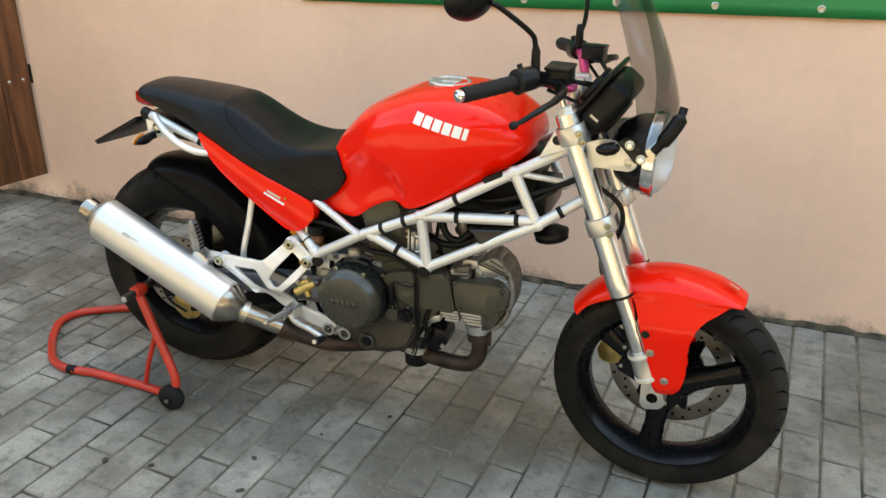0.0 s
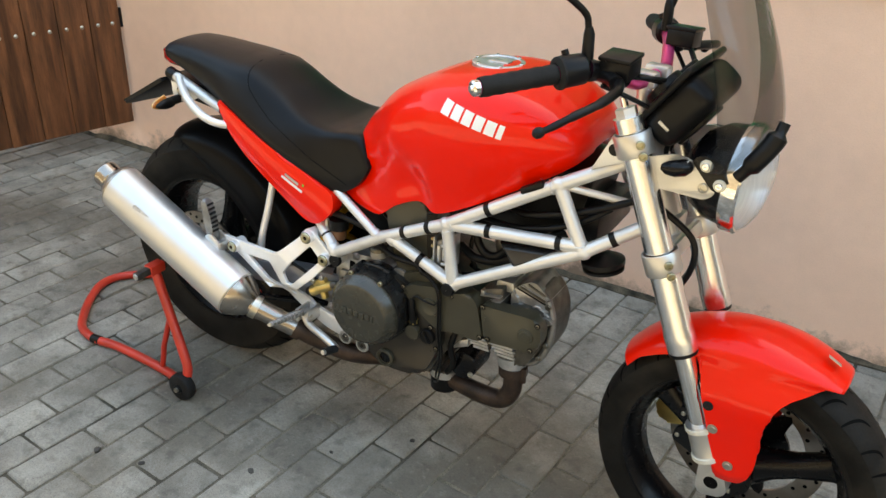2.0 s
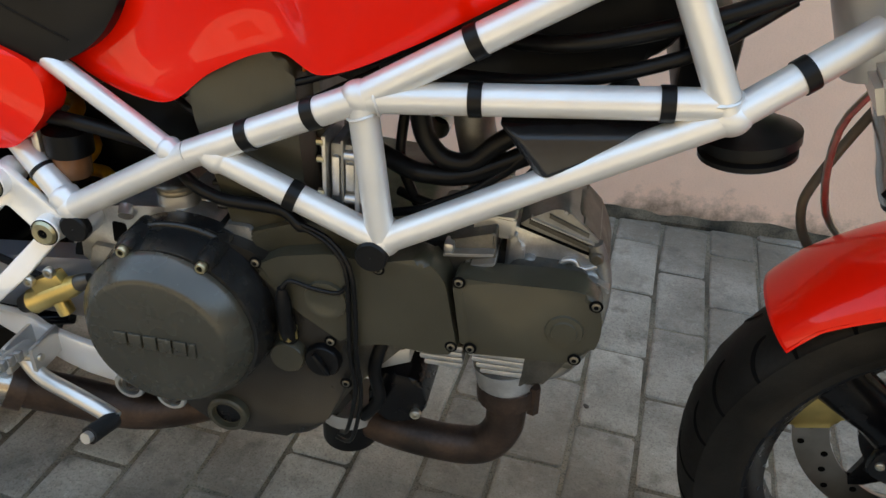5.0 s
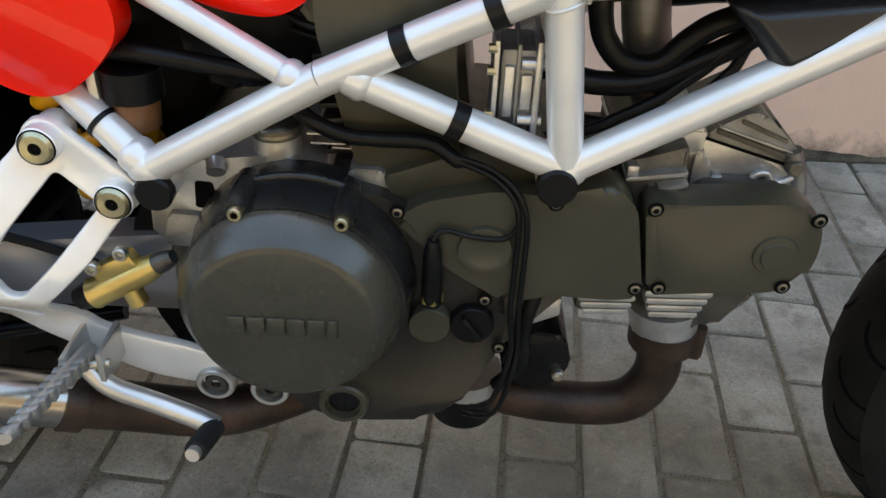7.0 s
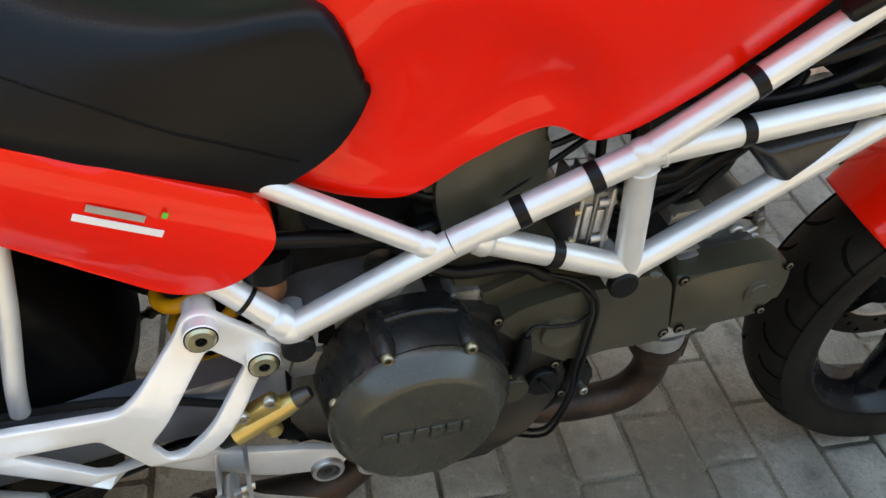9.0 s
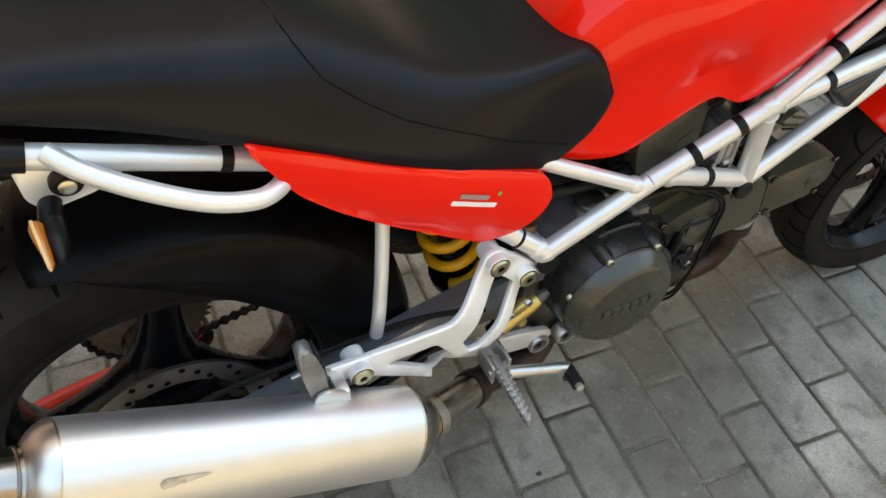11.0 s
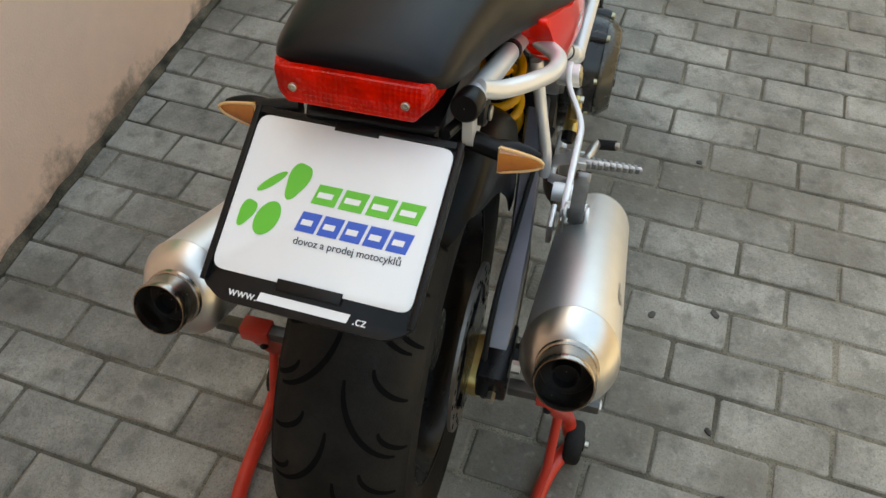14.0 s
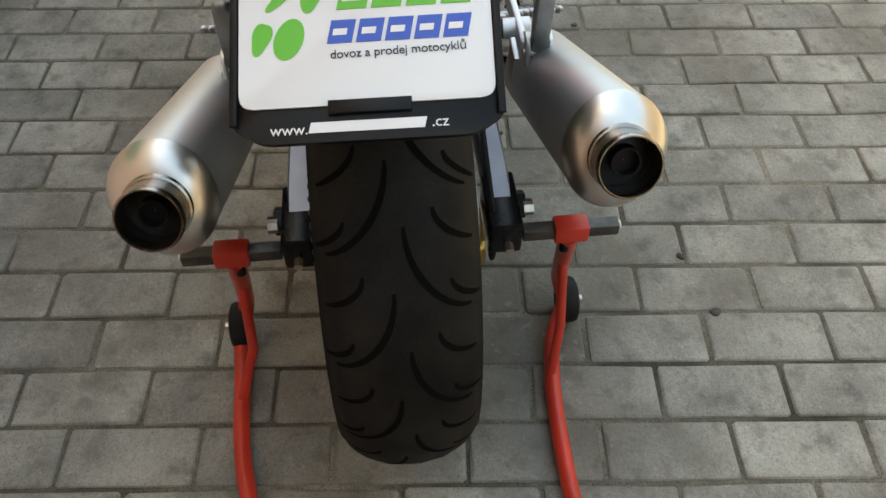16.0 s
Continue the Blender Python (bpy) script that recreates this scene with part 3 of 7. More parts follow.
for i in range(90):
    x = 0.186 + DOT * i
    end = seat_arc(x)[0][-1]
    for sgn in (-1, 1):
        for k in range(70):
            run = DOT * (k + 0.5 * (i % 2) + 0.25)
            if run > end - 0.004:
                break
            c = on_seat(x, run, sgn)
            if c.z < seam_z(x) + 0.004:
                break
            u = (on_seat(x + 0.002, run, sgn) - on_seat(x - 0.002, run, sgn)).normalized()
            v = (on_seat(x, run + 0.002, sgn) - on_seat(x, max(0, run - 0.002), sgn)).normalized()
            nn = u.cross(v)
            if nn.length < 0.2:
                continue
            nn = nn.normalized()
            if nn.z < 0 or (nn.z < 0.3 and nn.y * sgn < 0):
                nn = -nn
            c = c + 0.0004 * nn
            ring = [bm.verts.new(c + 0.0006 * (u * math.cos(q * math.pi / 3) + v * math.sin(q * math.pi / 3))) for q in range(6)]
            bm.faces.new(ring)
tagged(part("perforation", bm, VINYL, seat), kind="stuff")
for sgn in (-1, 1):
    pts = []
    for x in np.linspace(0.172, 0.484, 60):
        runs, ys, zs = seat_arc(x)
        run = 0.0
        while run < runs[-1] and np.interp(run, runs, zs) > seam_z(x):
            run += 0.0005
        if run > 0.001:
            pts.append(on_seat(x, run, sgn))
    part("seam", tube(pts, 0.0011, 6), VINYL_DULL, seat)
    # short stitches that stand proud of the seam
    bm = bmesh.new()
    for q0, q1 in zip(pts, pts[1:]):
        for f in (0.1, 0.6):
            a0, a1 = q0.lerp(q1, f), q0.lerp(q1, f + 0.3)
            up = Vector((0, sgn * 0.0011, 0.0008))
            side = Vector((0, 0, 0.0007))
            bm.faces.new([bm.verts.new(w) for w in (a0 + up - side, a1 + up - side, a1 + up + side, a0 + up + side)])
    tagged(part("stitching", bm, BLACK, seat), kind="stuff")

# side panels under the seat
panel = [(0.118, 0.791), (0.150, 0.742), (0.163, 0.722), (0.20, 0.686), (0.268, 0.633), (0.33, 0.590), (0.370, 0.563), (0.393, 0.556), (0.415, 0.562), (0.440, 0.581), (0.462, 0.607), (0.459, 0.632), (0.446, 0.647), (0.35, 0.690), (0.26, 0.728), (0.19, 0.763)]
for sgn in (-1, 1):
    bm = prism(rounded(panel, 0.013, 6), -0.137, -0.112, 0.0085, seg=5)
    sliced(bm, [((0.14 + 0.02 * k, 0, 0), (1, 0, 0)) for k in range(16)] + [((0.30, 0, 0.668 + 0.012 * k), (0.46, 0, 0.88)) for k in range(-6, 7)])
    for v in bm.verts:
        # it draws in towards the tail and swells along its middle
        v.co.y += 0.62 * max(0, 0.30 - v.co.x) ** 2
        h = (v.co.z - (0.668 - 0.53 * (v.co.x - 0.30))) / 0.055
        if v.co.y < -0.120 + 0.62 * max(0, 0.30 - v.co.x) ** 2:
            v.co.y -= 0.011 * max(0, 1 - h * h)
    if sgn > 0:
        bm.transform(FLIP)
    side_panel = part("side_panel", bm, RED, bike, "glossy red side panel", angle=65)
    for u, v, w, h, ink in ((0.352, 0.657, 0.040, 0.006, SATIN), (0.352, 0.646, 0.062, 0.006, WHITE_INK), (0.384, 0.650, 0.004, 0.005, GREEN_INK)):
        bm = box(-w / 2, w / 2, -0.0004, 0.0004, -h / 2, h / 2)
        bm.transform(Matrix.Translation((u, sgn * 0.1490, v)) @ Matrix.Rotation(radians(24), 4, "Y"))
        part("decal", bm, ink, side_panel, "line of small writing as a bar")

# trellis frame
NODES = {"A": (0.468, -0.146, 0.509), "B": (0.602, -0.155, 0.5895), "P": (0.592, -0.1545, 0.583), "Q": (0.616, -0.1555, 0.5955), "C": (0.758, -0.161, 0.664), "D": (0.775, -0.157, 0.531), "E": (1.038, -0.151, 0.680), "F": (0.978, -0.148, 0.798),
         "G": (1.10, -0.110, 0.862), "H": (1.135, -0.115, 0.745), "I": (0.4355, -0.114, 0.655), "J": (0.400, -0.117, 0.562), "T": (-0.070, -0.080, 0.811)}
R0 = 0.0128


def node(k, s=1):
    q = NODES[k] if isinstance(k, str) else k
    return Vector((q[0], q[1] * s, q[2]))


def frame_tube(a, b, r=R0, straps=()):
    for s in (1, -1):
        p, q = node(a, s), node(b, s)
        t = part("frame_tube", tube([p, q], r, 24), SILVER, bike, "silver painted frame tube")
        for k in straps:
            c, d = p.lerp(q, k), (q - p).normalized()
            part("cable_strap", lathe([(-0.0055, r), (-0.0055, r + 0.0013), (0.0055, r + 0.0013), (0.0055, r)], c, c + d, 18), BLACK, t, "black rubber strap")


for a, b, straps in (("A", "B", ()), ("B", "C", (0.36, 0.74)), ("C", "F", (0.40,)), ("F", "G", ()), ("Q", "D", (0.50,)), ("D", "C", ()), ("D", "E", ()), ("C", (1.030, -0.151, 0.689), (0.335, 0.86)), ("E", "F", ()), ("E", "H", (0.5,)), ("A", "J", ())):
    frame_tube(a, b, straps=straps)
frame_tube("P", "I", 0.0098)
for s in (1, -1):
    p, q = node("A", s), node("J", s)
    part("cable_tie", lathe([(-0.002, R0), (-0.002, R0 + 0.001), (0.002, R0 + 0.001), (0.002, R0)], p.lerp(q, 0.52), q, 18), BLACK, bike, "thin black cable tie")
frame_tube("F", (1.12, -0.08, 0.765), 0.007)
frame_tube((0.425, -0.108, 0.648), "T", 0.012, (0.64,))
frame_tube("J", (0.27, -0.095, 0.650), 0.010)
# weld collars at the joints, plugs at the open ends
for k in "ACDEF":
    for s in (1, -1):
        bm = bmesh.new()
        bmesh.ops.create_uvsphere(bm, u_segments=18, v_segments=12, radius=R0 * 1.10, matrix=Matrix.Translation(node(k, s)) @ Matrix.Diagonal((1.25, 0.98, 1.05, 1)))
        part("weld", bm, SILVER, bike, "welded frame joint")
for a, b, r in (("P", "I", 0.0108), ("Q", "D", 0.0136), ("A", "J", 0.0136)):
    for s in (1, -1):
        d = (node(b, s) - node(a, s)).normalized()
        part("weld", lathe([(0.004, r), (0.014, r + 0.0016), (0.0175, r + 0.0010), (0.0205, r - 0.0012)], node(a, s), node(b, s), 20), SILVER, bike, "welded frame joint")
# rough weld beads round the tube ends
for a, b in (("C", "D"), ("C", "E"), ("E", "F"), ("F", "C")):
    for s in (1, -1):
        p, d = node(a, s), (node(b, s) - node(a, s)).normalized()
        c = p + d * 0.0140
        e1 = d.orthogonal().normalized()
        e2 = d.cross(e1)
        ring = [c + (e1 * math.cos(t) + e2 * math.sin(t)) * (R0 + 0.0006) + d * 0.0018 * math.cos(2 * t) for t in (2 * math.pi * k / 28 for k in range(29))]
        part("weld_bead", tube(ring, [0.0011 + 0.0005 * (k % 2) for k in range(29)], 8), SILVER, bike)
for b in ((0.769, -0.168, 0.521), (0.471, -0.154, 0.492)):
    for s in (1, -1):
        at = node(b, s)
        part("lug", lathe([(-0.05, 0.0142), (-0.004, 0.0145)], at, at + Vector((0, -s, 0)), 24), SILVER, bike)
        part("end_cap", lathe([(-0.005, 0.012), (-0.005, 0.0148), (0.003, 0.0148), (0.005, 0.013), (0.005, 0.0005)], at, at + Vector((0, -s, 0)), 24), BLACK, bike, "black rubber frame plug")
part("steering_head", tube([(1.165, FORK_Y, 0.70), (1.085, FORK_Y, 0.90)], 0.034, 24), SILVER, bike)
for s in (1, -1):
    q = prism([(1.03, 0.838), (1.062, 0.905), (1.085, 0.91), (1.10, 0.868)], -0.092, -0.086, 0.001)
    q.transform(Matrix.Translation((0, FORK_Y if s > 0 else 0, 0)))
    if s < 0:
        q.transform(FLIP)
    part("gusset", q, SILVER, bike, "drilled silver gusset plate")
    # a flat black disc paints the dark of the hole; the plate is uncut
    part("gusset_hole", lathe([(0, 0.0005), (0, 0.011)], (1.068, s * -0.0925 + (FORK_Y if s > 0 else 0), 0.882), (1.068, s * -1, 0.882), 20), BLACK, bike)
part("rubber_pad", box(0.905, 0.955, -0.163, -0.145, 0.776, 0.790, 0.004), BLACK, bike, m=Matrix.Translation((0.93, 0, 0.783)) @ Matrix.Rotation(radians(-30), 4, "Y") @ Matrix.Translation((-0.93, 0, -0.783)))

# silencers
for s, a, b in ((-1, Vector((-0.146, -0.220, 0.548)), Vector((0.262, -0.226, 0.345))), (1, Vector((-0.152, 0.240, 0.529)), Vector((0.262, 0.232, 0.335)))):
    a = a - (b - a).normalized() * 0.016
    prof = [(0.005, 0.034), (0.007, 0.040), (0.011, 0.0475), (0.018, 0.0555), (0.026, 0.061), (0.028, 0.062), (0.436, 0.062), (0.4375, 0.0605)]
    silencer = part("silencer", lathe([(q, r * 0.88) for q, r in [(0, 0.0005)] + prof + [(0.4375, 0.0005)]], a, b, 56, squash=1.136), ALU, bike, "brushed aluminium silencer with conical ends")
    part("rear_cone", lathe([(q, r * 0.88 + 0.0008) for q, r in prof[:6]], a, b, 56, squash=1.136), CONE, silencer, "polished aluminium end cone")
    d = (b - a).normalized()
    up = (Vector((0, 0, 1)) - d * d.z).normalized()
    side = d.cross(up)
    inward = Vector((0, -s, 0))
    bm, rings = bmesh.new(), []
    for k in range(9):
        t = k / 8
        c = a + d * (0.4375 + 0.050 * t) + inward * 0.010 * t * t
        w = 0.0605 + (0.027 - 0.0605) * (t ** 1.25)
        rings.append([c + up * w * math.cos(e) + side * w * (0.88 + 0.12 * t) * math.sin(e) for e in (2 * math.pi * i / 48 for i in range(48))])
    bridge(bm, rings)
    part("front_cone", bm, PIPE, silencer, "polished steel front cone")
    tip = lathe([(0.06, 0.029), (0.012, 0.029), (0.004, 0.0295), (0, 0.0305), (0.0, 0.0318), (0.003, 0.0335), (0.010, 0.0328), (0.03, 0.0325), (0.031, 0.0345), (0.034, 0.0325), (0.037, 0.0345), (0.040, 0.0325), (0.06, 0.034)], a - d * 0.032, b, 48)
    part("tail_pipe", tip, PIPE, silencer, "polished steel tail pipe")
    part("baffle", lathe([(0, 0.0005), (0, 0.012), (-0.012, 0.013), (-0.012, 0.015), (0.002, 0.016), (0.004, 0.029)], a - d * 0.004, b, 28), BLACK, silencer)
    for k in (0.0285, 0.435):
        part("silencer_band", lathe([(k - 0.0012, 0.0542), (k - 0.0012, 0.0551), (k + 0.0012, 0.0551), (k + 0.0012, 0.0542)], a, b, 56, squash=1.136), STEEL, silencer)
    p0 = a + d * 0.486 + inward * 0.010
    p1 = Vector((0.372, s * 0.170, p0.z - 0.056))
    way = (p1 - p0).normalized()
    part("pipe_clamp", lathe([(-0.004, 0.027), (-0.004, 0.0295), (0.012, 0.0295), (0.012, 0.026)], p0, p1, 24), STEEL, bike)
    part("link_pipe", tube([p0 - way * 0.01, p0 + way * 0.03, p1], [0.0265, 0.0255, 0.0245], 24), PIPE, bike, "polished steel link pipe")
    part("pipe_clamp", lathe([(0, 0.025), (0, 0.0275), (0.018, 0.0275), (0.018, 0.025)], p1 - way * 0.012, p1, 24), RUST, bike)
    part("exhaust_pipe", tube([p1 - way * 0.01, p1 + way * 0.05, (0.50, s * 0.13, 0.240), (0.60, s * 0.05, 0.222)], 0.023, 18, steps=6), RUST, bike, "heat-stained exhaust pipe")
    part("hanger", prism([(0.12, 0.47), (0.16, 0.475), (0.155, 0.425), (0.13, 0.425)], -0.168 if s < 0 else 0.160, -0.160 if s < 0 else 0.168, 0.002), SATIN, bike, "silencer hanger")
# a dull scuff where the maker's sticker was
bm = bmesh.new()
a, b = Vector((-0.135, -0.220, 0.545)), Vector((0.262, -0.226, 0.345))
d = (b - a).normalized()
up = (Vector((0, 0, 1)) - d * d.z).normalized()
side = Vector((0, -1, 0)) - d * d.dot(Vector((0, -1, 0)))
side = (side - up * side.dot(up)).normalized()
# fat at the rear, running out to a thin tail in front
edge = [(0.090 + 0.050 * k / 15, 1) for k in range(16)] + [(0.090 + 0.050 * k / 15, -1) for k in range(15, -1, -1)]
ring = []
for u, e in edge:
    f = (u - 0.090) / 0.050
    h = (0.16 * max(0.0, 1 - f) ** 0.8 + 0.025) * min(1, 0.35 + f * 9) * (1 + 0.35 * noise.noise((u * 170, e * 3.0, 0.0)))
    v = 0.56 + 0.10 * f + 0.5 * e * h
    ring.append(bm.verts.new(a + d * u + (side * math.cos(v) * 0.88 + up * math.sin(v)) * 0.0624))
bm.faces.new(ring)
part("scuff", bm, material("scuffed aluminium", (0.53, 0.52, 0.50), 0.5, metal=0.9, vary=0.22, scale=70), silencer, "grey scuff mark")

# engine
part("crankcase", prism(rounded([(0.47, 0.50), (0.46, 0.33), (0.54, 0.275), (0.60, 0.247), (0.70, 0.252), (0.735, 0.32), (0.80, 0.40), (0.80, 0.49), (0.70, 0.495), (0.60, 0.492)], 0.02), -0.125, 0.13, 0.012), DARK_CAST, bike, "cast aluminium crankcase")
part("engine_cover", prism(rounded([(0.50, 0.42), (0.52, 0.33), (0.56, 0.275), (0.602, 0.254), (0.70, 0.262), (0.728, 0.32), (0.745, 0.36), (0.742, 0.405), (0.70, 0.46), (0.66, 0.49), (0.60, 0.505), (0.53, 0.47)], 0.03), -0.150, -0.115, 0.008, seg=3), ENGINE_SHADE, bike, "dark grey right engine cover")
part("clutch_case", lathe([(0, 0.0935), (0.012, 0.093), (0.030, 0.0905), (0.050, 0.0875), (0.058, 0.0855), (0.059, 0.05)], (0.578, -0.128, 0.418), (0.575, -1.128, 0.418), 64, caps=True), HOUSING_SHADE, bike, "smooth clutch housing with the tank's shade in its colour")
clutch = part("clutch_cover", lathe([(0, 0.0845), (0.002, 0.0858), (0.005, 0.0852), (0.0085, 0.0840), (0.0250, 0.0712), (0.0268, 0.0692), (0.0278, 0.0655), (0.0278, 0.0005)], (0.574, -0.185, 0.4165), (0.574, -1, 0.4165), 96), CLUTCH, bike, "round dark clutch cover with raised mark")
for k in range(6):
    part("mark_block", box(0.5325 + k * 0.0150, 0.5455 + k * 0.0150 - (0.006 if k == 5 else 0), -0.2155, -0.2120, 0.409, 0.425, 0.001), CLUTCH, clutch)
for x, z in ((0.541, 0.499), (0.617, 0.495)):
    part("bolt_boss", tube([(x, -0.140, z), (x, -0.178, z), (x, -0.187, z - 0.001)], [0.0105, 0.0105, 0.0085], 16), HOUSING_SHADE, clutch)
for x, y, z in ((0.541, -0.187, 0.499), (0.617, -0.187, 0.495), (0.4965, -0.180, 0.442), (0.510, -0.172, 0.365), (0.600, -0.172, 0.342)):
    part("bolt", bolt((x, y, z), (0, -1, 0), 0.0056, 0.006), BRASS, clutch)
    part("socket", lathe([(0.0025, 0.0028), (0.0025, 0.0002)], (x, y, z), (x, -1, z), 8), RECESS_SHADE, clutch)
part("arch_rib", tube([(0.578 + 0.0915 * math.cos(radians(e)), -0.150, 0.418 + 0.0915 * math.sin(radians(e))) for e in range(62, 116, 3)], 0.0042, 10), HOUSING_SHADE, clutch)
# added black block that keeps the gap beside the clutch dark
part("swingarm_pivot", prism(rounded([(0.425, 0.43), (0.45, 0.47), (0.51, 0.47), (0.52, 0.40), (0.515, 0.29), (0.455, 0.285), (0.43, 0.34)], 0.015), -0.105, 0.10, 0.008), BLACK, bike, "added black block filling the dark gap by the swingarm pivot")
# bare castings over the clutch
part("casting_lug", prism(rounded([(0.452, 0.43), (0.456, 0.485), (0.478, 0.502), (0.512, 0.508), (0.545, 0.512), (0.577, 0.512), (0.598, 0.498), (0.60, 0.46), (0.56, 0.43)], 0.010), -0.127, -0.07, 0.006, seg=3), BRIGHT_CAST, bike, "bare grey casting of the crankcase")
# the pocket is not cut; a proud black patch carries its shade
part("casting_pocket", prism(rounded([(0.491, 0.464), (0.493, 0.488), (0.507, 0.487), (0.509, 0.462)], 0.003), -0.1278, -0.12, 0.0), RECESS_SHADE, bike, "flat black patch for the shade of a casting pocket")
part("casting_step", prism(rounded([(0.462, 0.43), (0.470, 0.461), (0.512, 0.459), (0.53, 0.43)], 0.004), -0.134, -0.12, 0.003), CAST, bike)
part("casting_bolt", tube([(0.511, -0.125, 0.506), (0.513, -0.134, 0.500)], 0.0075, 14), BRIGHT_CAST, bike)
neck = part("breather_neck", lathe([(0, 0.0215), (0.008, 0.0205), (0.018, 0.0190), (0.027, 0.0188), (0.027, 0.0005)], (0.558, -0.108, 0.498), (0.555, -0.110, 0.6), 30), SATIN, bike, "bright cast breather neck")
part("neck_cap", lathe([(0, 0.0195), (0.003, 0.0200), (0.005, 0.0192), (0.006, 0.0202), (0.009, 0.0202), (0.011, 0.0180), (0.013, 0.0005)], (0.5572, -0.1085, 0.5245), (0.555, -0.110, 0.6), 30), BOLT, neck, "brown-grey ringed cap")
part("stud_base", prism(rounded([(0.612, 0.495), (0.616, 0.509), (0.640, 0.509), (0.648, 0.499), (0.645, 0.488)], 0.004), -0.134, -0.10, 0.004), CAST, bike)
for x, z in ((0.627, 0.511), (0.638, 0.508)):
    part("stud", tube([(x, -0.121, z - 0.006), (x + 0.001, -0.122, z + 0.007)], 0.0048, 12), BRASS, bike, "bare stud end")
part("case_rim", prism(rounded([(0.640, 0.505), (0.70, 0.528), (0.765, 0.533), (0.765, 0.510), (0.70, 0.498), (0.655, 0.480)], 0.006), -0.138, -0.10, 0.004), ENGINE, bike, "dark upper belt cover edge")
part("plug", lathe([(0, 0.0175), (0.012, 0.0175), (0.0135, 0.0165), (0.0135, 0.0005)], (0.681, -0.149, 0.381), (0.681, -1, 0.381), 28), ENGINE, bike)
oil = part("oil_cap", lathe([(0, 0.0185), (0.010, 0.0185), (0.012, 0.017), (0.012, 0.0005)], (0.716, -0.147, 0.380), (0.716, -1, 0.380), 28), BLACK, bike, "black oil filler cap")
part("cap_ridge", box(0.702, 0.730, -0.165, -0.157, 0.3775, 0.3825, 0.002), BLACK, oil, m=Matrix.Translation((0.716, 0, 0.38)) @ Matrix.Rotation(radians(55), 4, "Y") @ Matrix.Translation((-0.716, 0, -0.38)))
sight = part("sight_glass", lathe([(0, 0.0225), (0.012, 0.0225), (0.014, 0.0205), (0.014, 0.0165), (0.008, 0.0155), (0.008, 0.014)], (0.607, -0.146, 0.283), (0.607, -1, 0.283), 32), ENGINE, bike, "round oil sight glass")
part("glass", lathe([(0.0075, 0.0158), (0.0075, 0.0002)], (0.607, -0.146, 0.283), (0.607, -1, 0.283), 28), GLOSS, sight)
for x, z in ((0.492, 0.293), (0.540, 0.288)):
    mount = part("engine_mount", lathe([(0, 0.0175), (0.018, 0.0175), (0.020, 0.016), (0.020, 0.0125), (0.012, 0.012)], (x, -0.133, z), (x, -1, z), 28), SATIN, bike, "bracket eye with a bolt")
    part("bolt", lathe([(0.012, 0.0125), (0.014, 0.0105), (0.018, 0.009), (0.018, 0.0045), (0.013, 0.0043), (0.013, 0.0003)], (x, -0.133, z), (x, -1, z), 20), DARK_STEEL, mount)
sensor = part("oil_pressure_switch", tube([(0.682, -0.152, 0.400), (0.682, -0.158, 0.415), (0.682, -0.160, 0.418), (0.682, -0.165, 0.455), (0.682, -0.165, 0.468)], [0.009, 0.009, 0.0085, 0.0075, 0.0045], 14), BLACK, bike, "black switch boot on a brass nut")
part("nut", tube([(0.682, -0.154, 0.404), (0.682, -0.156, 0.414)], 0.0098, 6), GOLD, sensor)
belt1 = part("belt_cover", prism(rounded([(0.650, 0.480), (0.676, 0.497), (0.725, 0.508), (0.770, 0.506), (0.793, 0.513), (0.813, 0.518), (0.827, 0.506), (0.834, 0.495), (0.850, 0.417), (0.826, 0.413), (0.778, 0.415), (0.742, 0.405), (0.695, 0.435)], 0.009), -0.157, -0.122, 0.007, seg=3), ENGINE, bike, "dark timing belt cover")
belt2 = part("belt_cover", prism(rounded([(0.8385, 0.503), (0.875, 0.503), (0.948, 0.508), (0.966, 0.503), (0.975, 0.485), (0.977, 0.460), (0.970, 0.437), (0.950, 0.4265), (0.905, 0.4235), (0.8530, 0.4185)], 0.012), -0.155, -0.122, 0.008, seg=3), ENGINE, bike, "dark timing belt cover")
part("round_boss", lathe([(0, 0.0175), (0.003, 0.0165), (0.0034, 0.0120), (0.0050, 0.0112), (0.0050, 0.0005)], (0.944, -0.1545, 0.463), (0.944, -1, 0.463), 32), ENGINE, belt2)
part("round_boss", lathe([(0, 0.0215), (0.004, 0.0205), (0.0046, 0.0150), (0.0040, 0.0140), (0.0040, 0.0005)], (0.722, -0.1570, 0.457), (0.722, -1, 0.457), 28), ENGINE, belt1)
for x, z, p in ((0.846, 0.499, belt2), (0.968, 0.496, belt2), (0.843, 0.4255, belt1), (0.861, 0.427, belt2), (0.725, 0.407, belt1), (0.740, 0.357, belt1), (0.654, 0.486, belt1), (0.772, 0.500, belt1), (0.957, 0.434, belt2)):
    part("bolt", bolt((x, -0.1565, z), (0, -1, 0), 0.0040, 0.0022), BOLT, p)
    part("socket", lathe([(0.0012, 0.0023), (0.0012, 0.0002)], (x, -0.1577, z), (x, -1, z), 6), RECESS_SHADE, p)
    part("bolt_seat", lathe([(0, 0.0062), (0.0008, 0.0062), (0.001, 0.0005)], (x, -0.1562, z), (x, -1, z), 16), RECESS_SHADE, p)
# rear cylinder: a rising block of fins behind the frame
rise = Vector((-0.10, 0, 0.995)).normalized()
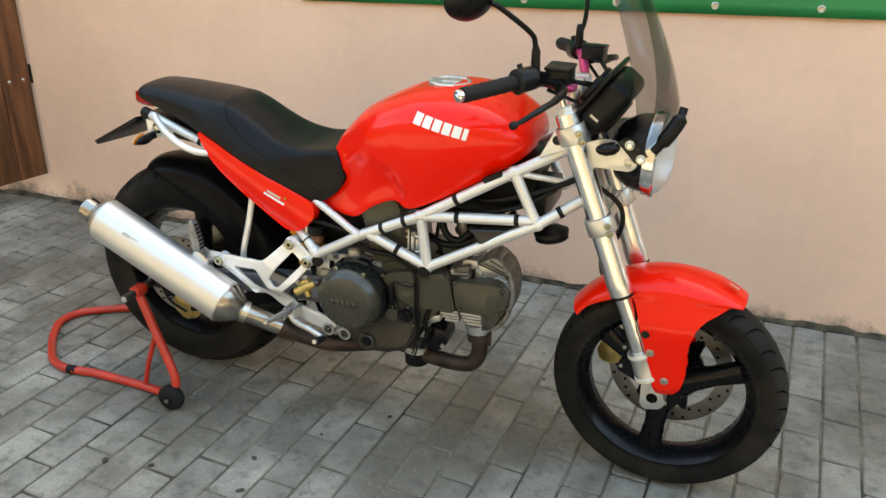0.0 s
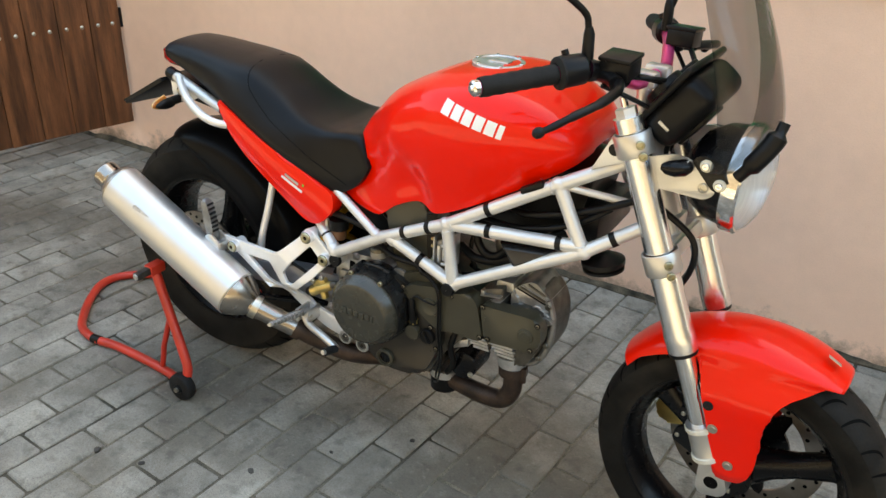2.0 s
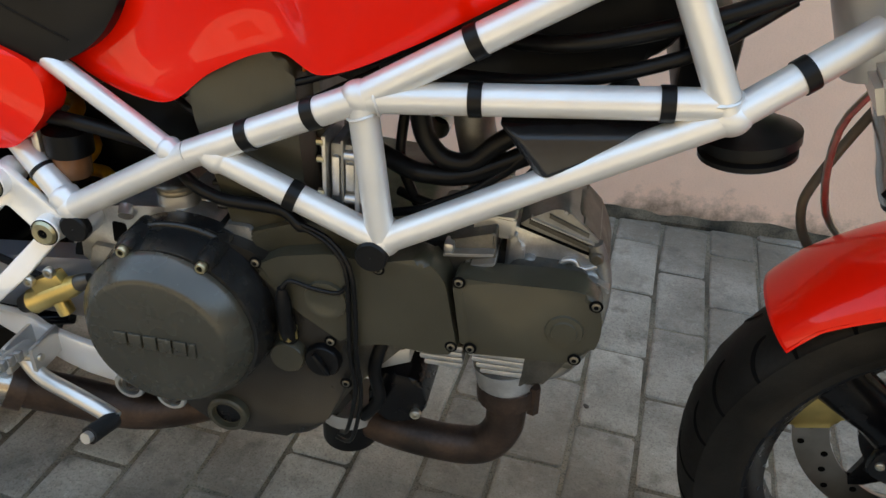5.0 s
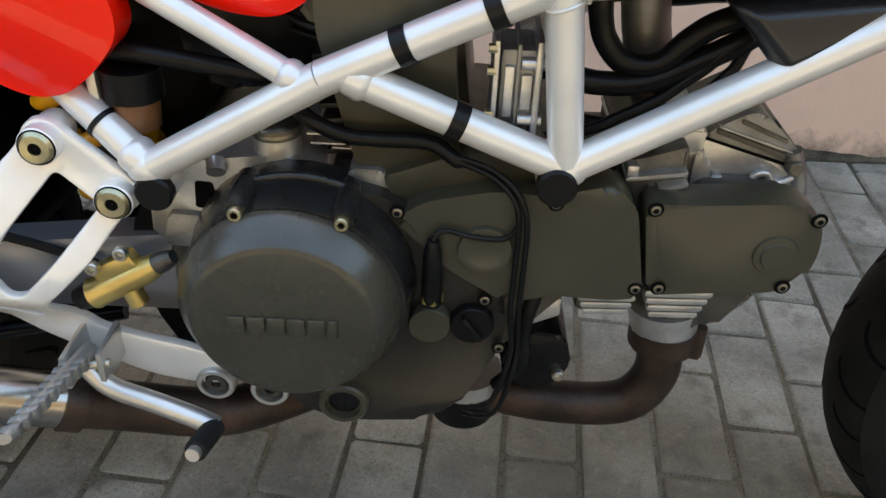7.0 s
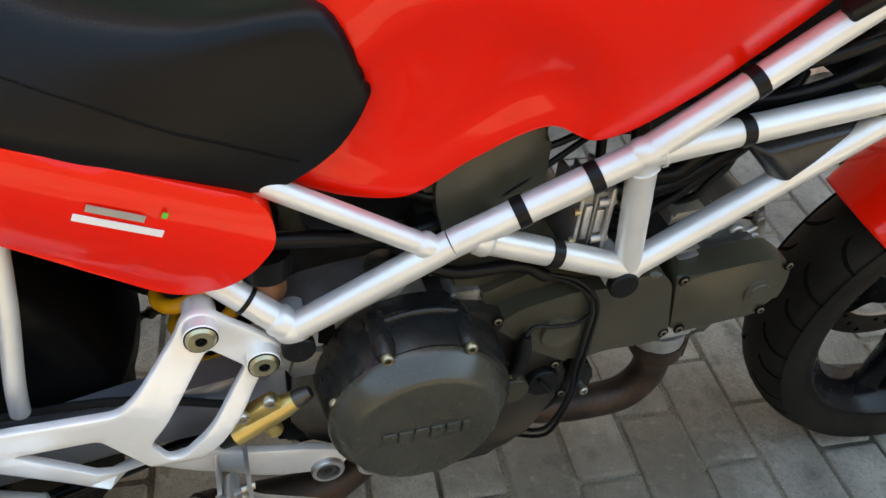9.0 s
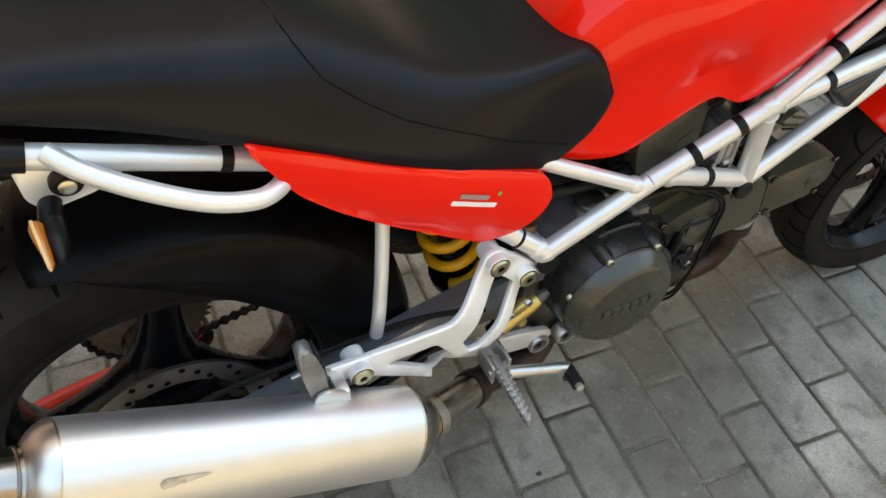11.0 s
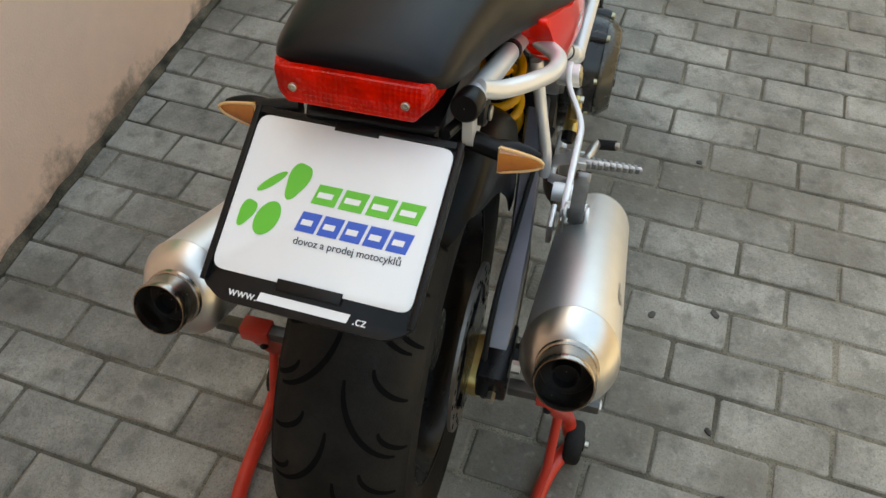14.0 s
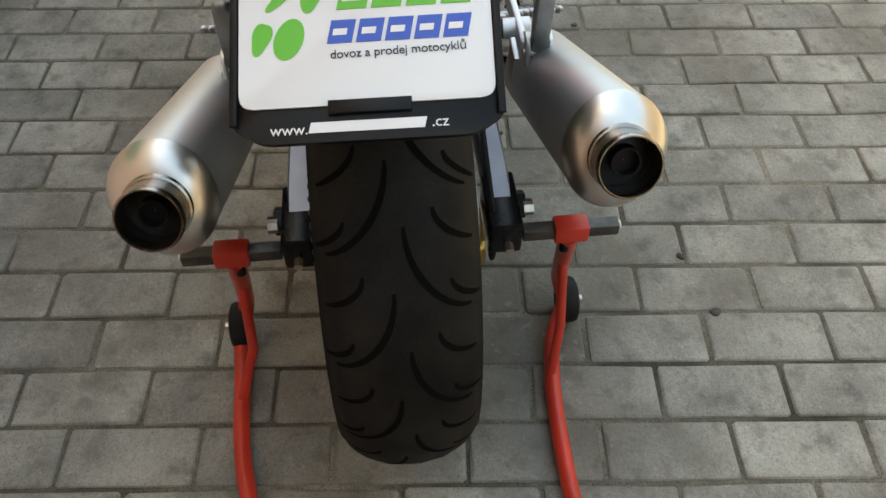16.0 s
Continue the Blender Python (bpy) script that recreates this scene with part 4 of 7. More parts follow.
for k in range(7):
    c = Vector((0.655, -0.01, 0.512)) + rise * 0.013 * k
    part("cooling_fin", box(-0.062, 0.042, -0.092, 0.095, -0.0022, 0.0022, 0.001), ENGINE_SHADE, bike, "dark cooling fin", m=Matrix.Translation(c) @ Matrix.Rotation(radians(-6), 4, "Y"))
part("cylinder", prism([(0.60, 0.50), (0.71, 0.52), (0.70, 0.60), (0.59, 0.595)], -0.082, 0.07, 0.008), ENGINE_SHADE, bike, "finned rear cylinder")
part("rear_belt_cover", prism(rounded([(0.628, 0.48), (0.70, 0.50), (0.692, 0.60), (0.69, 0.68), (0.60, 0.685), (0.592, 0.62), (0.61, 0.55)], 0.02), -0.128, -0.085, 0.008), ENGINE, bike, "dark rear timing belt cover")
part("cylinder_head", prism(rounded([(0.585, 0.595), (0.70, 0.605), (0.695, 0.67), (0.60, 0.672)], 0.015), -0.085, 0.08, 0.010), CAST, bike)
for k, (x0, x1, z) in enumerate(((0.577, 0.588, 0.5325), (0.580, 0.600, 0.5245), (0.583, 0.610, 0.5165), (0.599, 0.620, 0.5130), (0.609, 0.622, 0.5290))):
    part("cooling_fin", box(x0, x1, -0.112, -0.05, z, z + 0.0020, 0.0008), BRIGHT_CAST, bike, "bright edge of a rear cooling fin")
# front cylinder: upright fins, then the head
for x0, x1, z0 in ((0.800, 0.852, 0.408), (0.857, 0.912, 0.408)):
    for k in range(4):
        part("cooling_fin", prism(rounded([(x0 + 0.004 * k, z0 - 0.0118 * k - 0.0026), (x1 - 0.0005 * k, z0 - 0.0118 * k - 0.0012), (x1 - 0.0005 * k, z0 - 0.0118 * k + 0.0046), (x0 + 0.004 * k, z0 - 0.0118 * k + 0.0032)], 0.0018), -0.140 + 0.006 * k, 0.03, 0.001), BRIGHT_CAST, bike, "bright cast cooling fin")
for x0, x1, z in ((0.826, 0.872, 0.508), (0.846, 0.874, 0.4985)):
    part("cooling_fin", prism(rounded([(x0, z), (x1, z + 0.007), (x1, z + 0.010), (x0, z + 0.003)], 0.0012), -0.132, 0.02, 0.001), BRIGHT_CAST, bike, "bright cast cooling fin")
part("head_block", prism(rounded([(0.828, 0.48), (0.828, 0.521), (0.838, 0.523), (0.872, 0.535), (0.874, 0.49)], 0.004), -0.122, 0.02, 0.003), DARK_CAST, bike, "grey cast cylinder block")
part("block_lug", box(0.826, 0.835, -0.131, -0.115, 0.511, 0.521, 0.002), BRIGHT_CAST, bike)
part("intake_flange", prism(rounded([(0.848, 0.52), (0.850, 0.541), (0.888, 0.543), (0.886, 0.52)], 0.004), -0.105, -0.02, 0.004), SATIN, bike, "bare cast intake flange")
# dark bodies behind the fins: the shade of the gaps is in their colour
part("cylinder_skirt", box(0.806, 0.846, -0.114, 0.03, 0.366, 0.412, 0.006), DARK_CAST, bike)
part("cylinder", box(0.80, 0.90, -0.085, 0.03, 0.37, 0.495, 0.01), DARK_CAST, bike, "finned front cylinder")
part("cylinder_head", prism(rounded([(0.875, 0.37), (0.925, 0.352), (0.945, 0.385), (0.962, 0.42), (0.966, 0.48), (0.955, 0.50), (0.885, 0.50)], 0.015), -0.118, -0.005, 0.010), DARK_CAST, bike, "cast front cylinder head")
valve_cover = part("valve_cover", prism(rounded([(0.880, 0.472), (0.880, 0.525), (0.887, 0.531), (0.925, 0.520), (0.965, 0.508), (0.972, 0.497), (0.978, 0.484), (0.968, 0.462), (0.917, 0.462)], 0.006), -0.096, -0.01, 0.004), BRIGHT_CAST, bike, "bright cast valve cover")
cap = part("cover_plate", prism(rounded([(0.888, 0.529), (0.897, 0.538), (0.921, 0.552), (0.932, 0.552), (0.955, 0.532), (0.967, 0.521), (0.963, 0.5095), (0.925, 0.5205)], 0.004), -0.094, -0.008, 0.004), CAST, valve_cover, "grey domed cover plate")
# one bright rib; the dark strips paint the shade of gap and grooves
for (x0, z0), (x1, z1), w, m, lift in (((0.8900, 0.5290), (0.9610, 0.5080), 0.0018, RECESS_SHADE, 0.0), ((0.8985, 0.5345), (0.9560, 0.5150), 0.0042, DARK_CAST, 0.0004), ((0.9000, 0.5395), (0.9600, 0.5210), 0.0012, BRIGHT_CAST, 0.0012), ((0.9160, 0.5435), (0.9540, 0.5280), 0.0036, DARK_CAST, 0.0004)):
    part("cover_rib", prism([(x0, z0), (x1, z1), (x1, z1 + w), (x0, z0 + w)], -0.0966 - lift, -0.09, 0.0), m, cap, "thin strip of the cover, dark ones standing for groove shade")
part("web", prism(rounded([(0.8835, 0.480), (0.8835, 0.522), (0.889, 0.525), (0.8905, 0.514), (0.8975, 0.512), (0.8985, 0.497), (0.910, 0.490), (0.915, 0.476)], 0.003), -0.103, -0.085, 0.003), BRIGHT_CAST, valve_cover)
part("web", tube([(0.906, -0.098, 0.480), (0.918, -0.100, 0.486), (0.923, -0.100, 0.4945), (0.931, -0.100, 0.4955), (0.936, -0.100, 0.5030), (0.944, -0.099, 0.5030), (0.949, -0.099, 0.497), (0.957, -0.098, 0.4955), (0.966, -0.097, 0.500)], 0.0032, 10, steps=4), BRIGHT_CAST, valve_cover, "wavy cast web")
part("web_pocket", prism(rounded([(0.924, 0.478), (0.926, 0.489), (0.937, 0.492), (0.944, 0.491), (0.945, 0.478)], 0.003), -0.0985, -0.09, 0.001), CAST, valve_cover)
for x, z in ((0.903, 0.494), (0.962, 0.488)):
    part("boss", lathe([(0, 0.0085), (0.008, 0.008), (0.010, 0.006), (0.010, 0.0003)], (x, -0.095, z), (x, -1, z), 16), CAST, valve_cover)
part("ear", prism(rounded([(0.950, 0.478), (0.953, 0.490), (0.968, 0.491), (0.981, 0.484), (0.980, 0.478)], 0.003), -0.112, -0.09, 0.003), CAST, valve_cover)
END = [(0.905, 0.366), (0.940, 0.360), (0.962, 0.380), (0.977, 0.415), (0.982, 0.455), (0.979, 0.492), (0.967, 0.522), (0.940, 0.548), (0.930, 0.46)]
end = part("end_cover", prism(rounded(END, 0.012), -0.090, -0.012, 0.020, seg=4), DARK_CAST, bike, "rounded cast end cover")
part("cover_rim", tube([(x - 0.006, -0.094, z) for x, z in END[:7]], 0.0075, 12, steps=4), CAST, end, "smooth grey rim of the end cover")
for x, z in ((0.958, 0.383), (0.972, 0.420), (0.968, 0.510)):
    part("cover_nut", lathe([(0, 0.0075), (0.006, 0.0068), (0.008, 0.005), (0.008, 0.0003)], (x - 0.004, -0.096, z), (x, -1, z), 12), BOLT, end)
part("header_pipe", tube([(0.896, -0.090, 0.345), (0.898, -0.090, 0.310), (0.897, -0.090, 0.272), (0.878, -0.088, 0.239), (0.840, -0.086, 0.228), (0.772, -0.080, 0.228), (0.70, -0.05, 0.222), (0.64, -0.02, 0.215)], 0.0215, 20, steps=6), RUST, bike, "heat-stained header pipe")
part("exhaust_port", tube([(0.891, -0.090, 0.366), (0.895, -0.090, 0.335)], [0.034, 0.030], 24), BRIGHT_CAST, bike)
part("flange", tube([(0.896, -0.090, 0.340), (0.897, -0.090, 0.318)], 0.032, 20), RUST, bike, "rusted exhaust flange")
part("flange_nut", tube([(0.925, -0.100, 0.345), (0.926, -0.100, 0.310)], 0.007, 6), RUST, bike)
part("oil_filter", tube([(0.716, -0.066, 0.236), (0.716, -0.066, 0.196)], 0.033, 28), BLACK, bike, "black oil filter")
part("filter_ring", tube([(0.716, -0.066, 0.252), (0.716, -0.066, 0.234)], 0.0365, 28), SATIN, bike)
part("sump", prism(rounded([(0.50, 0.30), (0.56, 0.245), (0.70, 0.235), (0.74, 0.30), (0.70, 0.33), (0.54, 0.34)], 0.02), -0.10, 0.10, 0.012), ENGINE_SHADE, bike)
part("oil_pump_cover", prism(rounded([(0.765, 0.335), (0.805, 0.33), (0.815, 0.29), (0.79, 0.262), (0.755, 0.268), (0.745, 0.30)], 0.012), -0.105, -0.03, 0.005), GLOSS, bike, "gloss black pump cover")
part("bolt", bolt((0.802, -0.105, 0.284), (0, -1, 0), 0.006, 0.006), STEEL, bike)
part("mount_bar", prism([(0.734, 0.350), (0.795, 0.378), (0.795, 0.358), (0.738, 0.330)], -0.112, -0.05, 0.003), SATIN, bike, "bright engine mount bar")

# fuel pump, intake and hoses between the frame tubes
pump = part("fuel_pump", box(0.7235, 0.7495, -0.140, -0.095, 0.551, 0.611, 0.004), CAST, bike, "cast fuel pump with bolted flanges")
for x0, x1, g in ((0.7185, 0.7225, 0.003), (0.7345, 0.7375, 0.0), (0.7475, 0.7525, 0.003)):
    part("pump_flange", box(x0, x1, -0.1445 - g, -0.092, 0.546 - g, 0.616 + g, 0.0015), BRIGHT_CAST if g else CAST, pump)
for z in (0.549, 0.565, 0.597, 0.613):
    part("pump_screw", tube([(0.7145, -0.1455, z), (0.7205, -0.1455, z)], 0.0034, 8), BRASS, pump, "brass screw")
for z in (0.560, 0.602):
    part("pump_lug", tube([(0.738, -0.142, z), (0.755, -0.142, z)], 0.0045, 10), BRIGHT_CAST, pump)
part("pump_rib", box(0.7265, 0.7335, -0.1445, -0.138, 0.562, 0.600, 0.0015), BRIGHT_CAST, pump)
part("pump_rib", box(0.7385, 0.7465, -0.1440, -0.138, 0.568, 0.594, 0.0015), BRIGHT_CAST, pump)
part("intake_pipe", tube([(0.829, -0.058, 0.665), (0.832, -0.058, 0.634), (0.837, -0.058, 0.605), (0.845, -0.058, 0.574), (0.855, -0.058, 0.550), (0.868, -0.058, 0.530)], [0.0190, 0.0190, 0.0188, 0.0190, 0.0205, 0.0225], 24), CAST, bike, "bare cast intake pipe")
part("hose_clip", tube([(0.850, -0.076, 0.566), (0.856, -0.078, 0.560)], 0.008, 10), BLACK, bike)
part("air_box", prism(rounded([(0.60, 0.72), (0.575, 0.665), (0.70, 0.655), (0.79, 0.625), (0.86, 0.64), (0.93, 0.672), (1.00, 0.70), (1.02, 0.80), (0.92, 0.80)], 0.03), -0.085, 0.10, 0.015), BLACK, bike, "black plastic air box")
part("battery_box", prism(rounded([(0.48, 0.63), (0.60, 0.65), (0.585, 0.57), (0.535, 0.545), (0.49, 0.56)], 0.015), -0.09, 0.10, 0.01), BLACK, bike)
part("regulator", prism(rounded([(0.579, 0.627), (0.607, 0.591), (0.640, 0.607), (0.669, 0.620), (0.660, 0.675), (0.600, 0.672)], 0.005), -0.116, -0.06, 0.005), ENGINE, bike)
tri = [Vector((0.867, -0.148, 0.651)), Vector((1.009, -0.140, 0.666)), Vector((0.905, -0.158, 0.611))]
mid = (tri[0] + tri[1] + tri[2]) / 3
bm = bmesh.new()
bridge(bm, [[mid + (p - mid) * q + Vector((0, dy, dz)) for p in tri] for q, dy, dz in ((0.74, -0.012, -0.002), (1.0, 0.0, 0), (1.02, 0.008, 0), (1.0, 0.045, 0.004))])
bmesh.ops.bevel(bm, geom=list(bm.edges), offset=0.004, segments=3, affect="EDGES", profile=0.5)
part("shield", bm, material("blue-black moulded plastic", (0.013, 0.0145, 0.018), 0.24, vary=0.15, scale=30, bump=0.1, bump_scale=700), bike, "blue-black moulded shield")
for pts, r in (([(0.790, -0.09, 0.655), (0.792, -0.10, 0.639), (0.795, -0.10, 0.621), (0.800, -0.10, 0.607), (0.813, -0.10, 0.592), (0.831, -0.10, 0.588), (0.846, -0.10, 0.593), (0.860, -0.10, 0.608), (0.875, -0.10, 0.620), (0.894, -0.10, 0.629), (0.93, -0.095, 0.648), (0.97, -0.07, 0.67)], 0.0092),
               ([(0.75, -0.08, 0.580), (0.787, -0.10, 0.575), (0.807, -0.10, 0.573), (0.826, -0.10, 0.574), (0.846, -0.10, 0.580), (0.863, -0.10, 0.589), (0.884, -0.10, 0.601), (0.904, -0.10, 0.614), (0.935, -0.09, 0.638), (0.97, -0.06, 0.66)], 0.0095),
               ([(0.76, -0.09, 0.520), (0.799, -0.105, 0.538), (0.815, -0.105, 0.547), (0.833, -0.105, 0.557), (0.848, -0.105, 0.566), (0.860, -0.105, 0.577), (0.874, -0.105, 0.589), (0.887, -0.105, 0.603), (0.91, -0.10, 0.62), (0.94, -0.08, 0.64)], 0.0046),
               ([(0.77, -0.07, 0.535), (0.81, -0.09, 0.536), (0.835, -0.09, 0.544), (0.855, -0.09, 0.555)], 0.0052),
               ([(0.855, -0.08, 0.535), (0.870, -0.10, 0.556), (0.880, -0.10, 0.567), (0.889, -0.10, 0.579), (0.897, -0.10, 0.589), (0.901, -0.10, 0.601), (0.904, -0.10, 0.612), (0.91, -0.09, 0.63)], 0.0044),
               ([(0.84, -0.030, 0.622), (0.862, -0.05, 0.630), (0.88, -0.06, 0.636), (0.90, -0.07, 0.642), (0.94, -0.07, 0.66)], 0.0115),
               ([(0.775, -0.06, 0.64), (0.772, -0.08, 0.58), (0.785, -0.08, 0.54), (0.80, -0.07, 0.50)], 0.005),
               ([(0.40, -0.115, 0.590), (0.449, -0.12, 0.589), (0.489, -0.12, 0.585), (0.528, -0.12, 0.579), (0.567, -0.12, 0.575), (0.62, -0.11, 0.58)], 0.0075),
               ([(0.560, -0.115, 0.565), (0.587, -0.135, 0.550), (0.614, -0.138, 0.539), (0.638, -0.138, 0.537), (0.677, -0.140, 0.537), (0.699, -0.148, 0.527), (0.722, -0.155, 0.520), (0.738, -0.161, 0.508), (0.745, -0.164, 0.490), (0.746, -0.163, 0.45), (0.746, -0.162, 0.40), (0.750, -0.158, 0.35), (0.738, -0.148, 0.285), (0.722, -0.12, 0.25)], [0.0062] * 26 + [0.0024] * 40),
               ([(0.699, -0.150, 0.531), (0.724, -0.156, 0.525), (0.743, -0.163, 0.510), (0.751, -0.166, 0.488), (0.7525, -0.164, 0.45), (0.7525, -0.162, 0.40), (0.755, -0.155, 0.34), (0.742, -0.147, 0.27), (0.715, -0.115, 0.235)], 0.0023),
               ([(0.56, -0.10, 0.62), (0.60, -0.12, 0.612), (0.645, -0.120, 0.640), (0.70, -0.125, 0.658), (0.78, -0.12, 0.69)], 0.0034),
               ([(0.57, -0.09, 0.60), (0.63, -0.12, 0.600), (0.68, -0.125, 0.628), (0.76, -0.11, 0.67)], 0.0030),
               ([(0.775, -0.12, 0.41), (0.762, -0.13, 0.36), (0.765, -0.12, 0.31), (0.745, -0.11, 0.27)], 0.007),
               ([(0.682, -0.165, 0.468), (0.690, -0.163, 0.476), (0.71, -0.162, 0.471), (0.735, -0.162, 0.470), (0.745, -0.164, 0.482)], 0.0022),
               ([(0.80, -0.03, 0.69), (0.90, -0.12, 0.71), (1.0, -0.13, 0.74), (1.08, -0.11, 0.77), (1.14, -0.09, 0.80)], 0.007),
               ([(0.78, -0.09, 0.665), (0.90, -0.13, 0.683), (1.0, -0.13, 0.715), (1.07, -0.11, 0.76)], 0.006)):
    part("hose", tube(pts, r, 10, steps=5), BLACK, bike, "black rubber hose")
part("wire", tube([(0.700, -0.07, 0.70), (0.695, -0.105, 0.68), (0.692, -0.11, 0.66)], 0.002, 6, steps=3), ORANGE, bike, "orange wire")
horn = part("horn", lathe([(0, 0.008), (0.003, 0.034), (0.006, 0.039), (0.010, 0.039), (0.012, 0.034), (0.016, 0.034), (0.018, 0.041), (0.026, 0.041), (0.028, 0.036), (0.036, 0.022), (0.04, 0.0005)], (1.066, -0.105, 0.628), (1.066, -0.105, 0.8), 36), BLACK, bike, "black round horn", m=Matrix.Translation((1.066, -0.105, 0.64)) @ Matrix.Rotation(radians(-10), 4, "Y") @ Matrix.Translation((-1.066, 0.105, -0.64)))
part("oil_cooler", box(1.00, 1.045, -0.10, 0.10, 0.665, 0.73, 0.006), BLACK, bike)

# shock absorber with its spring
# black plate added to darken the view through behind the spring
part("inner_guard", prism(rounded([(0.25, 0.66), (0.47, 0.64), (0.475, 0.42), (0.40, 0.40), (0.33, 0.42), (0.28, 0.50)], 0.02), 0.012, 0.05, 0.006), BLACK, bike, "added black plate darkening the gap behind the shock absorber")
sa, sb = Vector((0.362, -0.035, 0.575)), Vector((0.415, -0.035, 0.375))
part("shock_body", tube([sa, sb], 0.019, 18), GLOSS, bike)
bm_pts, up = [], (sb - sa).normalized()
e1 = up.orthogonal().normalized()
e2 = up.cross(e1)
for k in range(4 * 24 + 1):
    t = k / (4 * 24)
    a = t * 4 * 2 * math.pi
    bm_pts.append(sa.lerp(sb, 0.04 + t * 0.85) + (e1 * math.cos(a) + e2 * math.sin(a)) * 0.037)
part("spring", tube(bm_pts, 0.0076, 10), YELLOW, bike, "yellow shock absorber spring")
part("spring_seat", lathe([(0, 0.02), (0, 0.046), (0.012, 0.046), (0.012, 0.02)], sa.lerp(sb, 0.93), sb, 28, caps=True), GLOSS, bike)
res = part("fluid_reservoir", tube([(0.452, -0.112, 0.552), (0.450, -0.112, 0.528)], 0.0185, 24), material("brown fluid tank", (0.16, 0.07, 0.03), 0.3, vary=0.2, scale=30), bike, "brown brake fluid reservoir")
part("reservoir_cap", tube([(0.4525, -0.112, 0.575), (0.452, -0.112, 0.551)], 0.0225, 24), BLACK, res)
part("bracket", box(0.424, 0.432, -0.128, -0.105, 0.53, 0.575, 0.002), SATIN, res)

# footrest brackets
def bar_plate(p, q, w0, w1, y0, y1):
    """One straight round-ended bar of a flat casting."""
    p, q = Vector((p[0], 0, p[1])), Vector((q[0], 0, q[1]))
    d = (q - p).normalized()
    n = Vector((-d.z, 0, d.x))
    outline = []
    for c, w, sgn in ((p, w0, -1), (q, w1, 1)):
        for j in range(7):
            a = math.pi * (j / 6 - 0.5)
            v = c + d * sgn * math.cos(a) * w + n * sgn * math.sin(a) * w
            outline.append((v.x, v.z))
    return prism(outline, y0, y1, 0.0022)


PLATE_EDGE = [(0.146, 0.462), (0.147, 0.478), (0.165, 0.481), (0.197, 0.479), (0.260, 0.477), (0.318, 0.476), (0.338, 0.491), (0.372, 0.524), (0.378, 0.538), (0.388, 0.5455), (0.402, 0.5435), (0.412, 0.533), (0.452, 0.498), (0.458, 0.486),
              (0.453, 0.473), (0.442, 0.467), (0.434, 0.457), (0.416, 0.434), (0.372, 0.392), (0.381, 0.370), (0.397, 0.351), (0.430, 0.341), (0.466, 0.333), (0.505, 0.320), (0.516, 0.305), (0.507, 0.291), (0.480, 0.289), (0.441, 0.296), (0.415, 0.306),
              (0.392, 0.320), (0.370, 0.329), (0.345, 0.343), (0.265, 0.401), (0.196, 0.447), (0.165, 0.453)]
WINDOWS = [[(0.396, 0.504), (0.425, 0.475), (0.392, 0.437), (0.363, 0.407), (0.350, 0.406), (0.338, 0.430), (0.362, 0.464)], [(0.234, 0.4485), (0.300, 0.449), (0.328, 0.408), (0.357, 0.364), (0.345, 0.360)]]


def settle(u):
    u = max(0, min(1, u))
    return u * u * (3 - 2 * u)


